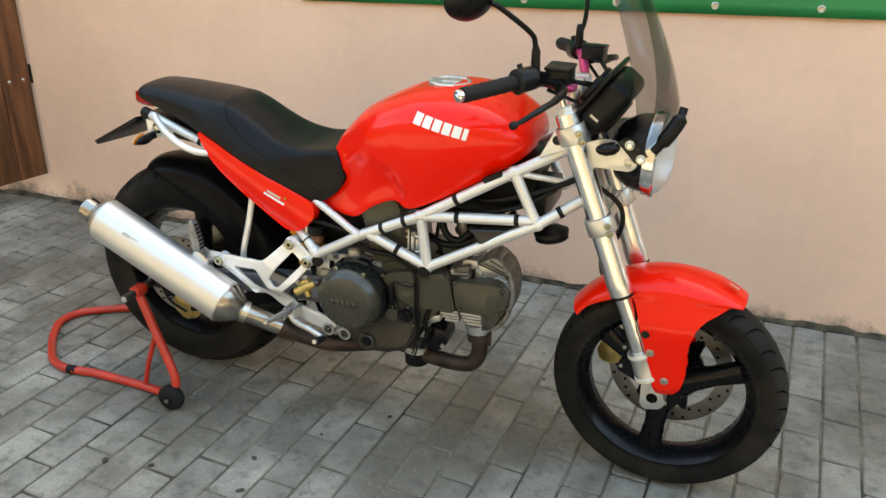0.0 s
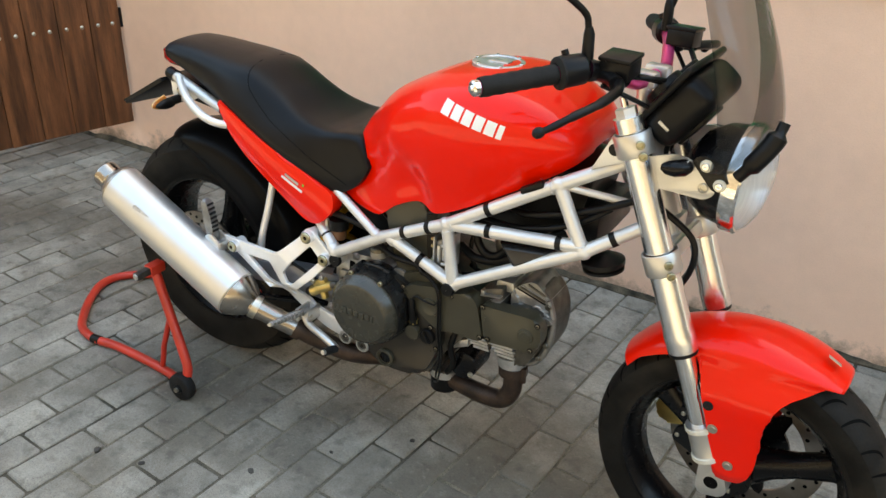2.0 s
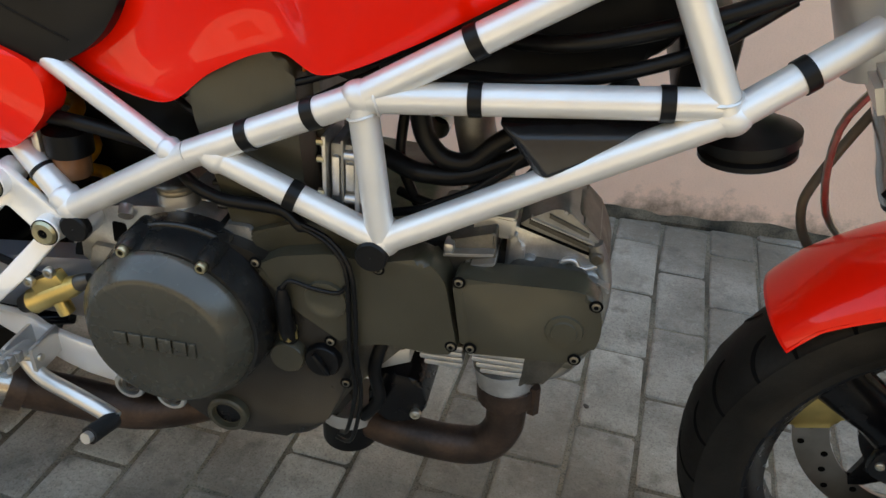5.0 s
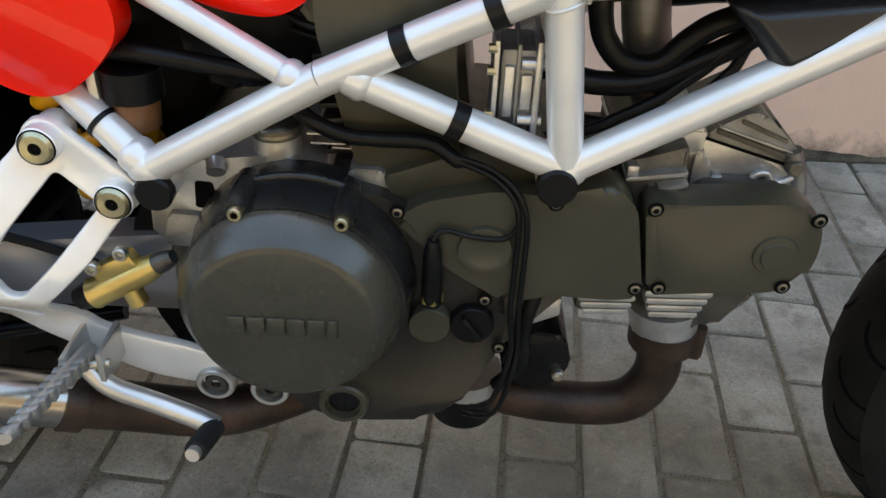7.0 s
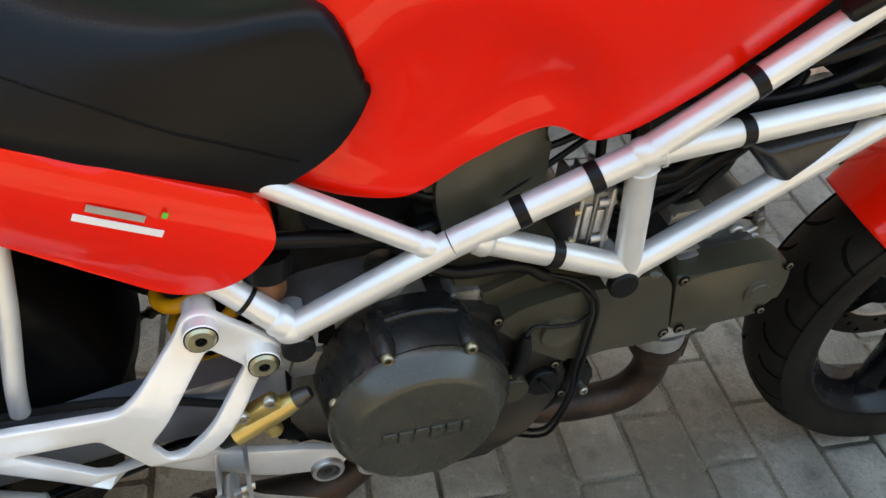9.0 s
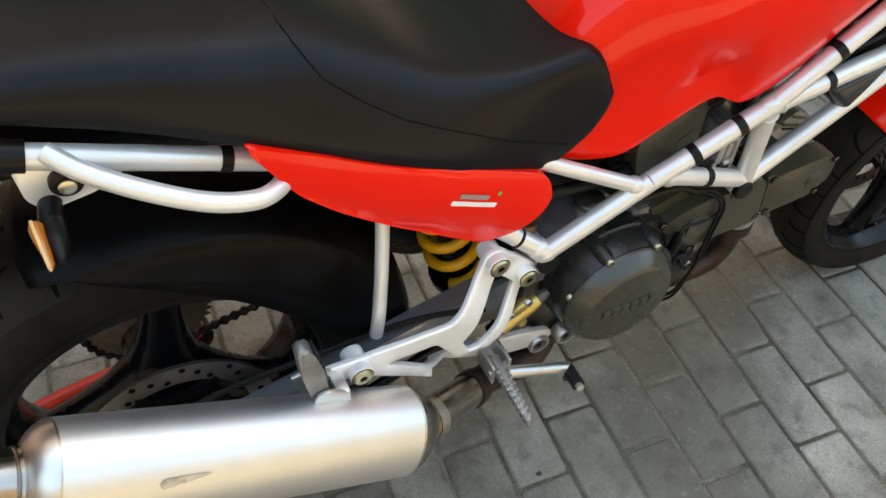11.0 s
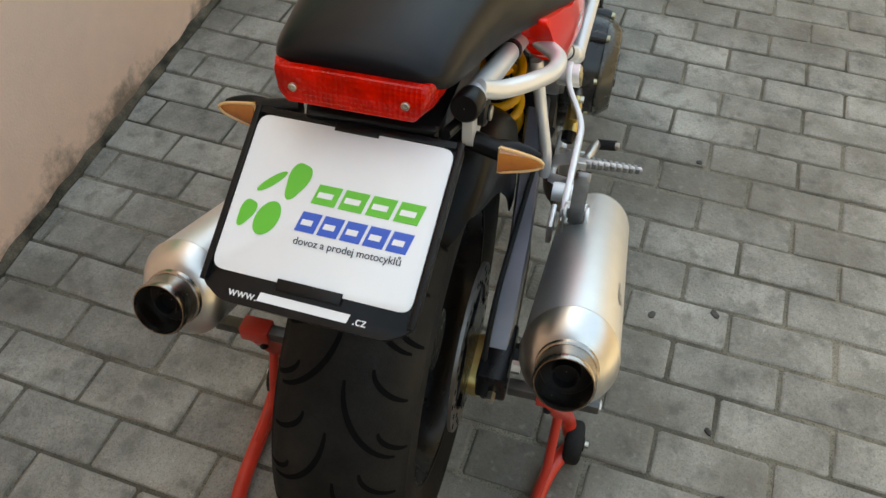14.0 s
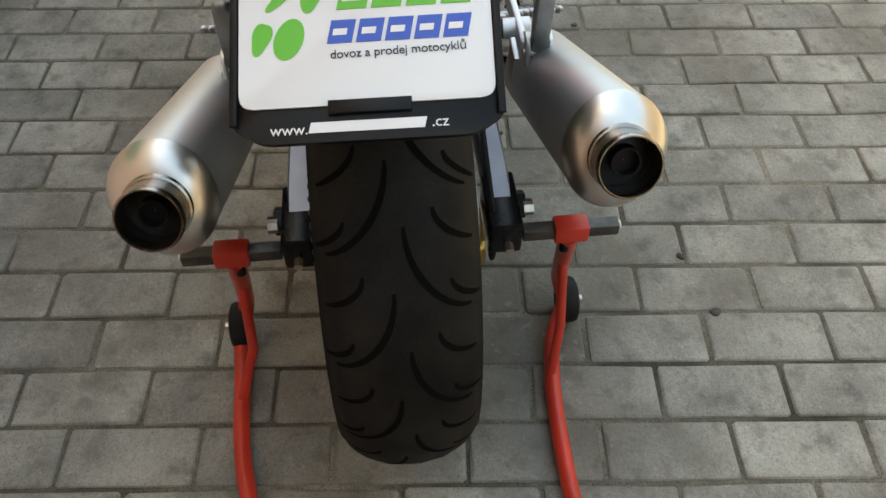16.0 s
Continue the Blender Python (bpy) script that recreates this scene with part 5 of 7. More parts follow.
for s in (1, -1):
    def flare(bm):
        for v in bm.verts:
            v.co.y += 0.019 - 0.035 * settle((0.405 - v.co.x) / 0.075)
        if s < 0:
            bm.transform(FLIP)
        return bm

    def splay(bm):
        # the plate leaves the frame at the two bolts and leans outwards below them
        for v in bm.verts:
            away = (0.4165 - v.co.x) * 0.683 + (0.506 - v.co.z) * 0.73
            keep = (1 - settle((v.co.x - 0.42) / 0.05)) * (settle((v.co.z - 0.355) / 0.05) if v.co.x > 0.30 else 1)
            v.co.y += 0.019 - 0.035 * settle(away / 0.085) * keep
        if s < 0:
            bm.transform(FLIP)
        return bm
    hang = new("footrest_bracket")
    hang.parent = bike
    tagged(hang, "cast aluminium footrest bracket")
    bm = casting(rounded(PLATE_EDGE, 0.008), [rounded(w, 0.006) for w in WINDOWS], -0.166, -0.1565, 0.0022)
    sliced(bm, [((0.325 + 0.009 * k, 0, 0), (1, 0, 0)) for k in range(17)] + [((0, 0, 0.315 + 0.011 * k), (0, 0, 1)) for k in range(20)])
    part("bracket_plate", splay(bm), BRACKET, hang)
    for x, z in ((0.393, 0.528), (0.440, 0.484), (0.197, 0.463)):
        bm = lathe([(-0.034, 0.0140), (-0.012, 0.0148), (0.003, 0.0148), (0.004, 0.0138), (0.004, 0.012)], (x, -0.174, z), (x, -1, z), 28)
        part("boss", splay(bm), BRACKET, hang)
        bm = lathe([(0, 0.0128), (0.003, 0.0128), (0.0055, 0.0105), (0.0058, 0.0050), (0.002, 0.0046), (0.002, 0.0003)], (x, -0.176, z), (x, -1, z), 20)
        part("bolt", splay(bm), BRASS, hang, "zinc-plated socket bolt")
        part("bolt_gap", splay(lathe([(0.0035, 0.0139), (0.0043, 0.0139), (0.0043, 0.0118)], (x, -0.174, z), (x, -1, z), 28)), RECESS_SHADE, hang)
        part("socket", splay(lathe([(0.0045, 0.0052), (0.0045, 0.0003)], (x, -0.176, z), (x, -1, z), 12)), RECESS_SHADE, hang)
    # rider's peg, ribbed
    a, b = Vector((0.398, -0.190, 0.345)), Vector((0.386, -0.300, 0.362))
    peg = part("footpeg", flare(tube([a, b], [0.0085, 0.0048], 10)), SATIN, bike, "ribbed aluminium footpeg")
    for k in range(9):
        c = a.lerp(b, 0.2 + 0.09 * k)
        bm = box(-0.0098 + 0.0005 * k, 0.0098 - 0.0005 * k, -0.0034, 0.0034, -0.005, 0.0068 - 0.0002 * k, 0.001)
        bm.transform(Matrix.Translation(c))
        part("rib", flare(bm), CAST, peg)
    for x in (0.386, 0.413):
        part("peg_fork", flare(prism(rounded([(x - 0.0022, 0.322), (x + 0.0022, 0.322), (x + 0.0022, 0.356), (x - 0.0022, 0.356)], 0.001), -0.208, -0.164, 0.001)), SATIN, peg, "flat fork cheek")
    part("peg_pin", flare(tube([(0.381, -0.199, 0.340), (0.418, -0.199, 0.340)], 0.004, 12)), STEEL, peg)
    # passenger's peg, folded up in its fork
    bm = prism(rounded([(0.133, 0.466), (0.152, 0.462), (0.150, 0.520), (0.140, 0.560), (0.131, 0.573), (0.122, 0.570), (0.124, 0.520)], 0.007), -0.190, -0.170, 0.006, seg=4)
    peg = part("passenger_footpeg", flare(bm), CAST, bike, "folded passenger footpeg")
    for k in range(7):
        z = 0.492 + 0.0108 * k
        part("rib", flare(box(0.1485 - 0.00022 * (k * k), 0.1525 - 0.00026 * (k * k), -0.190, -0.170, z, z + 0.0058, 0.0014)), GRIP, peg, "dark rubber rib")
    for y0 in (-0.197, -0.167):
        part("peg_fork", flare(prism(rounded([(0.126, 0.448), (0.150, 0.440), (0.176, 0.452), (0.170, 0.476), (0.150, 0.490), (0.134, 0.486)], 0.006), y0, y0 + 0.005, 0.001)), SATIN, peg)
    part("fork_web", flare(box(0.160, 0.176, -0.195, -0.164, 0.450, 0.472, 0.003)), SATIN, peg)
    part("peg_pin", flare(tube([(0.143, -0.201, 0.462), (0.143, -0.160, 0.462)], 0.0055, 14)), STEEL, peg)
lever = part("brake_lever", tube([(0.395, -0.178, 0.335), (0.415, -0.185, 0.318), (0.455, -0.196, 0.313), (0.490, -0.203, 0.305), (0.508, -0.206, 0.298)], 0.0088, 14, steps=5), SATIN, bike, "aluminium foot brake lever")
toe = part("lever_rubber", tube([(0.506, -0.206, 0.298), (0.501, -0.240, 0.306)], 0.0095, 14), GRIP, lever, "black rubber toe piece")
part("toe_end", tube([(0.5012, -0.239, 0.3057), (0.5002, -0.246, 0.3075)], 0.006, 12), SATIN, lever)
master = part("master_cylinder", tube([(0.408, -0.158, 0.396), (0.412, -0.158, 0.398), (0.452, -0.158, 0.421), (0.464, -0.158, 0.428)], [0.0135, 0.0125, 0.0115, 0.009], 20), GOLD, bike, "gold brake master cylinder")
part("stub", tube([(0.436, -0.158, 0.411), (0.443, -0.158, 0.388)], 0.0085, 14), GOLD, master)
part("foot", box(0.412, 0.451, -0.166, -0.152, 0.417, 0.433, 0.003), GOLD, master, m=Matrix.Translation((0.431, 0, 0.425)) @ Matrix.Rotation(radians(-29), 4, "Y") @ Matrix.Translation((-0.431, 0, -0.425)))
part("plunger", tube([(0.462, -0.158, 0.427), (0.470, -0.158, 0.4315), (0.478, -0.158, 0.436)], [0.0088, 0.0088, 0.006], 10), DARK_STEEL, master)
part("boot", tube([(0.409, -0.158, 0.397), (0.394, -0.156, 0.388)], [0.0125, 0.010], 16), BLACK, master)
for x, z in ((0.416, 0.428), (0.441, 0.443)):
    part("bolt", bolt((x, -0.165, z), (0, -1, 0), 0.006, 0.006), STEEL, master)
for s in (1, -1):
    part("subframe_strut", tube([(0.262, -0.105 * s, 0.635), (0.254, -0.120 * s, 0.56), (0.243, -0.136 * s, 0.49), (0.238, -0.138 * s, 0.452)], 0.0085, 14, steps=4), SILVER, bike, "silver subframe strut")

# swingarm and chain
arm_steel = material("blue-grey swingarm paint", (0.24, 0.25, 0.28), 0.32, metal=0.6, vary=0.06, scale=20, rough_vary=0.06)
for s in (1, -1):
    bm = bmesh.new()
    rings = []
    for x, y, z, w, h in ((0.46, -0.095, 0.385, 0.020, 0.040), (0.32, -0.108, 0.385, 0.018, 0.032), (0.16, -0.122, 0.372, 0.016, 0.026), (0.03, -0.127, 0.352, 0.016, 0.024), (-0.04, -0.127, 0.342, 0.016, 0.024)):
        rings.append([(x, s * (y + a * w), z + b * h) for a, b in ((-1, -0.8), (-0.8, -1), (0.8, -1), (1, -0.8), (1, 0.8), (0.8, 1), (-0.8, 1), (-1, 0.8))])
    bridge(bm, rings)
    swing = part("swingarm", bm, arm_steel, bike, "blue-grey steel swingarm")
    part("axle_block", box(-0.075, 0.02, min(-0.150 * s, -0.108 * s), max(-0.150 * s, -0.108 * s), 0.315, 0.368, 0.004), GLOSS, swing, "dark chain adjuster block")
    part("axle_nut", lathe([(0, 0.019), (0.012, 0.019), (0.013, 0.017), (0.013, 0.008), (0.022, 0.007), (0.022, 0.0003)], (REAR.x, -0.150 * s, REAR.z), (REAR.x, -s, REAR.z), 6), BLACK, swing)
    part("nut", tube([(-0.052, -0.152 * s, 0.372), (-0.052, -0.164 * s, 0.372)], 0.009, 6), STEEL, swing, "pale hexagon nut")
    part("adjuster", tube([(-0.07, -0.132 * s, 0.332), (-0.088, -0.132 * s, 0.332)], 0.006, 6), STEEL, swing)
part("chain_guard", tube([(0.35, 0.095, 0.43), (0.20, 0.10, 0.425), (0.05, 0.10, 0.41)], 0.012, 8), BLACK, bike)
pts = []
for k in range(24):
    a = math.pi / 2 + math.pi * k / 23
    pts.append((REAR.x + 0.09 * math.cos(a), 0.103, REAR.z + 0.09 * math.sin(a)))
for k in range(14):
    a = -math.pi / 2 + math.pi * k / 13
    pts.append((0.46 + 0.035 * math.cos(a), 0.103, 0.37 + 0.035 * math.sin(a)))
loop, fine = pts + [pts[0]], []
for p, q in zip(loop, loop[1:]):
    p, q = Vector(p), Vector(q)
    n = max(1, round((q - p).length / 0.004))
    fine += [p.lerp(q, i / n) for i in range(n)]
chain_steel = material("oily chain steel", (0.06, 0.055, 0.05), 0.45, metal=0.9, vary=0.3, scale=80)
part("chain", tube(fine + [fine[0]], [0.0078 if (k // 2) % 2 else 0.0048 for k in range(len(fine) + 1)], 8), chain_steel, bike, "oily drive chain")
sprocket = []
for k in range(168):
    a = 2 * math.pi * k / 168
    q = 0.088 + 0.005 * math.cos(42 * a)
    sprocket.append((REAR.x + q * math.cos(a), REAR.z + q * math.sin(a)))
part("sprocket", prism(sprocket, 0.100, 0.106), STEEL, bike)
caliper = part("rear_caliper", prism(rounded([(-0.035, 0.275), (0.055, 0.285), (0.062, 0.235), (0.03, 0.205), (-0.02, 0.215)], 0.015), -0.112, -0.070, 0.008), GOLD, bike, "gold rear brake caliper")
part("brake_hose", tube([(0.02, -0.125, 0.24), (-0.045, -0.118, 0.27), (-0.06, -0.115, 0.35), (0.02, -0.112, 0.405), (0.15, -0.115, 0.42), (0.30, -0.12, 0.425), (0.40, -0.13, 0.405)], 0.004, 8, steps=5), GRIP, bike, "dark brake hose")
part("torque_arm", tube([(0.05, -0.135, 0.26), (0.20, -0.13, 0.30), (0.40, -0.10, 0.33)], 0.008, 10), GLOSS, bike)

# rear mudguard
def shell(centre, a0, a1, profile, m, name, mat, label, thick=0.003, n=40):
    """A curved sheet about the y axis: profile rows are (y, radius)."""
    bm = bmesh.new()
    rings = []
    for k in range(n + 1):
        a = radians(a0 + (a1 - a0) * k / n)
        rings.append([(centre[0] + q * math.cos(a), centre[1] + y, centre[2] + q * math.sin(a)) for y, q in (profile(k / n) if callable(profile) else profile)])
    bridge(bm, rings, closed=False)
    ob = part(name, bm, mat, bike, label, m=m, angle=60)
    mod = ob.modifiers.new("thickness", "SOLIDIFY")
    mod.thickness, mod.offset = thick, -1
    return ob


HUG_LOW = [(8, 0.240), (20, 0.228), (42, 0.219), (55, 0.225), (67, 0.237), (80, 0.259), (88, 0.280), (96, 0.305), (102, 0.330), (106, 0.338)]
HUG0, HUG1 = 10, 106


def hugger_profile(t):
    # t runs from the front, low by the swingarm, to the tail end
    low = smooth_table(HUG_LOW, HUG0 + (HUG1 - HUG0) * t)[0]
    end = max(0, t - 0.82) / 0.18
    r = 0.342 + 0.003 * math.sin(math.pi * t)
    w = 0.102 - 0.018 * end * end
    sill = r - 0.03 * (1 - math.cos(1.35))
    low = min(low, sill - 0.001)
    rows = [(-w * 0.985 - 0.004 * (1 - end), low), (-w * 0.985 - 0.005 * (1 - end), low + (sill - low) * 0.35), (-w * 0.983 - 0.002 * (1 - end), low + (sill - low) * 0.7)]
    rows += [(w * math.sin(a), r - 0.03 * (1 - math.cos(a))) for a in np.linspace(-1.35, 1.35, 13)]
    return rows + [(-y, q) for y, q in reversed(rows[:3])]


shell(REAR, HUG0, HUG1, hugger_profile, None, "rear_mudguard", VINYL_DULL, "wide satin black rear mudguard")

# tail
for s in (1, -1):
    cap_at = node("T", s)
    d = (node("T", s) - node("I", s)).normalized()
    part("tail_plug", lathe([(-0.020, 0.0130), (-0.020, 0.0145), (0.003, 0.0145), (0.006, 0.0125), (0.006, 0.0005)], cap_at, cap_at + d, 24), BLACK, bike, "black rubber tube plug")
    part("grab_rail", tube([(-0.036, -0.085 * s, 0.808), (-0.012, -0.103 * s, 0.792), (0.03, -0.128 * s, 0.776), (0.078, -0.143 * s, 0.756), (0.118, -0.145 * s, 0.744), (0.142, -0.134 * s, 0.738), (0.165, -0.114 * s, 0.734), (0.20, -0.106 * s, 0.725), (0.235, -0.106 * s, 0.712)], 0.0095, 16, steps=5), SILVER, bike, "silver passenger grab rail")
    bm = prism(rounded([(-0.066, 0.800), (0.018, 0.782), (0.028, 0.772), (-0.006, 0.752), (-0.05, 0.744), (-0.064, 0.760)], 0.008), -0.086, -0.076, 0.002)
    if s < 0:
        bm.transform(FLIP)
    lug = part("tail_bracket", bm, SILVER, bike, "silver tail bracket")
    part("seat_lock" if s > 0 else "rubber_bush", lathe([(0, 0.0145), (0.006, 0.0145), (0.008, 0.012), (0.008, 0.0085), (0.0095, 0.008), (0.0095, 0.0003)], (-0.028, -0.086 * s, 0.774), (-0.028, -s, 0.774), 24), BLACK, lug)
    if s > 0:
        part("key_plug", lathe([(0, 0.007), (0.001, 0.0078), (0.0025, 0.0078), (0.003, 0.007), (0.003, 0.0003)], (-0.028, -0.0950, 0.774), (-0.028, -1, 0.774), 20), STEEL, lug, "bright lock barrel")
    part("link_strut", tube([(-0.05, -0.07 * s, 0.775), (-0.09, -0.065 * s, 0.79)], 0.006, 8), BLACK, bike)
    # indicators
    c = 0.014
    stem = part("indicator", tube([(-0.045, c - 0.085 * s, 0.753), (-0.052, c - 0.128 * s, 0.748)], 0.0105, 16), BLACK, bike, "black rear indicator with amber lens")
    bm = bmesh.new()
    rings = []
    for k in range(13):
        t = k / 12
        w = 0.0145 * (1 - t) ** 0.55 + 0.0018
        base = Vector((-0.062 + 0.004 * t, c - s * (0.128 + 0.043 * t), 0.747))
        rings.append([base + Vector((-0.3 * w * math.cos(a) * 1.6, 0, w * math.sin(a))) + Vector((0, 0, 0)) for a in (2 * math.pi * j / 14 for j in range(14))])
    bridge(bm, rings)
    lens = part("indicator_lens", bm, ORANGE, stem, "clear amber indicator lens")
    rim = [(-0.064 + 0.004 * t, c - s * (0.128 + 0.043 * t), 0.747 + 0.0145 * (1 - t) ** 0.55 + 0.0018) for t in (k / 12 for k in range(13))]
    rim += [(x, y, 1.494 - z) for x, y, z in reversed(rim)]
    part("lens_rim", tube(rim + rim[:1], 0.0017, 8), PALE_AMBER, lens, "pale moulded lens rim")
    bm = bmesh.new()
    rings = []
    for k in range(11):
        t = k / 10
        w = 0.0118 * math.sin(math.pi * (0.30 + 0.66 * t)) ** 0.8 + 0.001
        base = Vector((-0.049, c - s * (0.118 + 0.050 * t), 0.747))
        rings.append([base + Vector((w * 0.8 * math.cos(a), 0, w * math.sin(a))) for a in (2 * math.pi * j / 14 for j in range(14))])
    bridge(bm, rings)
    part("indicator_body", bm, BLACK, stem)
# tail light
lens_mat = material("ribbed red lens", (0.50, 0.005, 0.002), 0.16, coat=0.15, spec=0.25, vary=0.35, scale=45)
n_, l_ = lens_mat.node_tree.nodes, lens_mat.node_tree.links
geo, chk, bmp = n_.new("ShaderNodeNewGeometry"), n_.new("ShaderNodeTexVoronoi"), n_.new("ShaderNodeBump")
chk.inputs["Scale"].default_value, chk.inputs["Randomness"].default_value = 210, 0.0
bmp.inputs["Strength"].default_value, bmp.inputs["Distance"].default_value = 0.5, 0.003
l_.new(geo.outputs["Position"], chk.inputs["Vector"])
l_.new(chk.outputs["Distance"], bmp.inputs["Height"])
l_.new(bmp.outputs["Normal"], n_["Principled BSDF"].inputs["Normal"])
bm = bmesh.new()
rings = []
for x, w, z0, z1 in ((-0.046, 0.084, 0.822, 0.845), (-0.075, 0.081, 0.820, 0.851), (-0.102, 0.077, 0.822, 0.857), (-0.121, 0.070, 0.825, 0.859)):
    lean = 0.0 if x > -0.09 else 0.006
    ring = []
    for y, z in ((-w * 0.84, z0), (w * 0.84, z0), (w * 0.95, z0 + 0.009), (w, z1 - 0.005), (w * 0.97, z1), (-w * 0.97, z1), (-w, z1 - 0.005), (-w * 0.95, z0 + 0.009)):
        ring.append((x + lean * (z - z0) / (z1 - z0), 0.015 + y, z))
    rings.append(ring)
bridge(bm, rings)
bmesh.ops.bevel(bm, geom=list(bm.edges), offset=0.0022, segments=2, affect="EDGES", profile=0.5)
tail_light = part("tail_light", bm, lens_mat, bike, "red wraparound tail light lens")
for s in (1, -1):
    part("screw", bolt((-0.119, 0.015 - 0.052 * s, 0.842), (-1, 0, 0.1), 0.004, 0.003), STEEL, tail_light)
part("tail_tray", prism(rounded([(-0.10, 0.80), (0.10, 0.78), (0.10, 0.73), (-0.02, 0.745), (-0.09, 0.78)], 0.01), -0.06, 0.07, 0.008), BLACK, bike, "black under-seat tray")

# number plate on its holder: u runs to the right as seen from behind, v up the plate
pu = Vector((-0.0145, -0.1975, 0.0105)).normalized()
pv = Vector((0.1355, -0.0085, 0.0745))
pv = (pv - pu * pv.dot(pu)).normalized()
pn = pu.cross(pv)
PLATE = Matrix(((pu.x, pv.x, pn.x, -0.1672), (pu.y, pv.y, pn.y, 0.0228), (pu.z, pv.z, pn.z, 0.7447), (0, 0, 0, 1)))


def slab(outline, z0, z1, bevel=0.0):
    """A flat piece in the plate's own plane."""
    bm = prism(outline, z0, z1, bevel)
    bm.transform(Matrix(((1, 0, 0, 0), (0, 0, 1, 0), (0, 1, 0, 0), (0, 0, 0, 1))))
    return bm


def rect(u0, u1, v0, v1):
    return [(u0, v0), (u1, v0), (u1, v1), (u0, v1)]


holder = part("plate_holder", slab(rounded([(-0.107, -0.092), (-0.082, -0.107), (0.082, -0.107), (0.107, -0.092), (0.107, 0.086), (-0.107, 0.086)], 0.008), -0.007, -0.001, 0.0015), BLACK, bike, "black plastic number plate holder", m=PLATE)
plate = part("number_plate", slab(rounded(rect(-0.1, 0.1, -0.0785, 0.0785), 0.012, 6), -0.0005, 0.0015, 0.0006), WHITE, holder, "white show plate with green and blue marks", m=PLATE)
for outline in (rect(-0.03, 0.035, -0.086, -0.075), rect(-0.02, 0.025, 0.075, 0.084)):
    part("clip", slab(outline, 0.0017, 0.0042, 0.0008), BLACK, holder, m=PLATE)
for outline in (rect(-0.107, -0.101, -0.092, 0.086), rect(0.101, 0.107, -0.092, 0.086), rect(-0.1005, 0.1005, 0.0792, 0.0858)):
    part("rim_bar", slab(outline, -0.0012, 0.0034, 0.001), BLACK, holder, m=PLATE)


def blob(cu, cv, ru, rv, turn, lumps=0.0, n=28):
    out = []
    for k in range(n):
        a = 2 * math.pi * k / n
        q = 1 + lumps * math.sin(3 * a)
        x, y = ru * q * math.cos(a), rv * q * math.sin(a)
        out.append((cu + x * math.cos(turn) - y * math.sin(turn), cv + x * math.sin(turn) + y * math.cos(turn)))
    return out


for outline, ink in ((blob(-0.060, -0.022, 0.0115, 0.018, -0.35), GREEN_INK), (blob(-0.082, -0.020, 0.0075, 0.014, -0.3, 0.12), GREEN_INK), (blob(-0.041, 0.020, 0.0105, 0.019, -0.25, 0.12), GREEN_INK), (blob(-0.066, 0.014, 0.017, 0.0042, 0.75), GREEN_INK)):
    part("mark_shape", slab(outline, 0.0018, 0.0022), ink, plate, "plain green shape", m=PLATE)
# two lines of display lettering as slanted blocks
for v0, v1, u0, count, ink in ((0.001, 0.0205, -0.022, 4, GREEN_INK), (-0.0275, -0.008, -0.030, 5, BLUE_INK)):
    step = 0.0275 if count == 4 else 0.0228
    for k in range(count):
        u = u0 + step * k
        w = step * 0.86
        part("letter_block", slab([(u, v0), (u + w, v0), (u + w + 0.004, v1), (u + 0.004, v1)], 0.0018, 0.0022), ink, plate, m=PLATE)
        part("letter_core", slab([(u + 0.0045, v0 + 0.0065), (u + w - 0.004, v0 + 0.0065), (u + w - 0.003, v1 - 0.0075), (u + 0.0055, v1 - 0.0075)], 0.0024, 0.0027), WHITE_INK, plate, m=PLATE)


def writing(text, size, ink, m, parent, name="writing"):
    cu = bpy.data.curves.new(name, "FONT")
    cu.body, cu.size, cu.align_x, cu.align_y = text, size, "CENTER", "CENTER"
    cu.extrude = 0.0002
    ob = new(name, cu)
    cu.materials.append(ink)
    ob.parent = parent
    ob.matrix_world = m
    return ob


line = writing("dovoz a prodej motocyklů", 0.0102, DARK_INK, PLATE @ Matrix.Translation((0.026, -0.0362, 0.0022)) @ Matrix.Rotation(radians(1.0), 4, "Z"), plate)
line.data.space_character = 0.98
writing("www.", 0.0125, WHITE_INK, PLATE @ Matrix.Translation((-0.061, -0.0965, -0.0005)), holder)
writing(".cz", 0.0125, WHITE_INK, PLATE @ Matrix.Translation((0.056, -0.0955, -0.0005)), holder)
for u0, u1, h in ((-0.046, 0.044, 0.0085),):
    part("writing_bar", slab([(u0, -0.0995), (u1, -0.0995), (u1 + 0.002, -0.0995 + h), (u0 + 0.002, -0.0995 + h)], -0.0008, -0.0003), WHITE_INK, holder, "line of writing as a bar", m=PLATE)
part("plate_arm", box(-0.10, -0.02, -0.045, 0.065, 0.752, 0.776, 0.006), BLACK, bike)

# fork
def leg_at(z, y):
    return Vector((1.355 - (z - 0.29) * math.tan(RAKE), y, z))


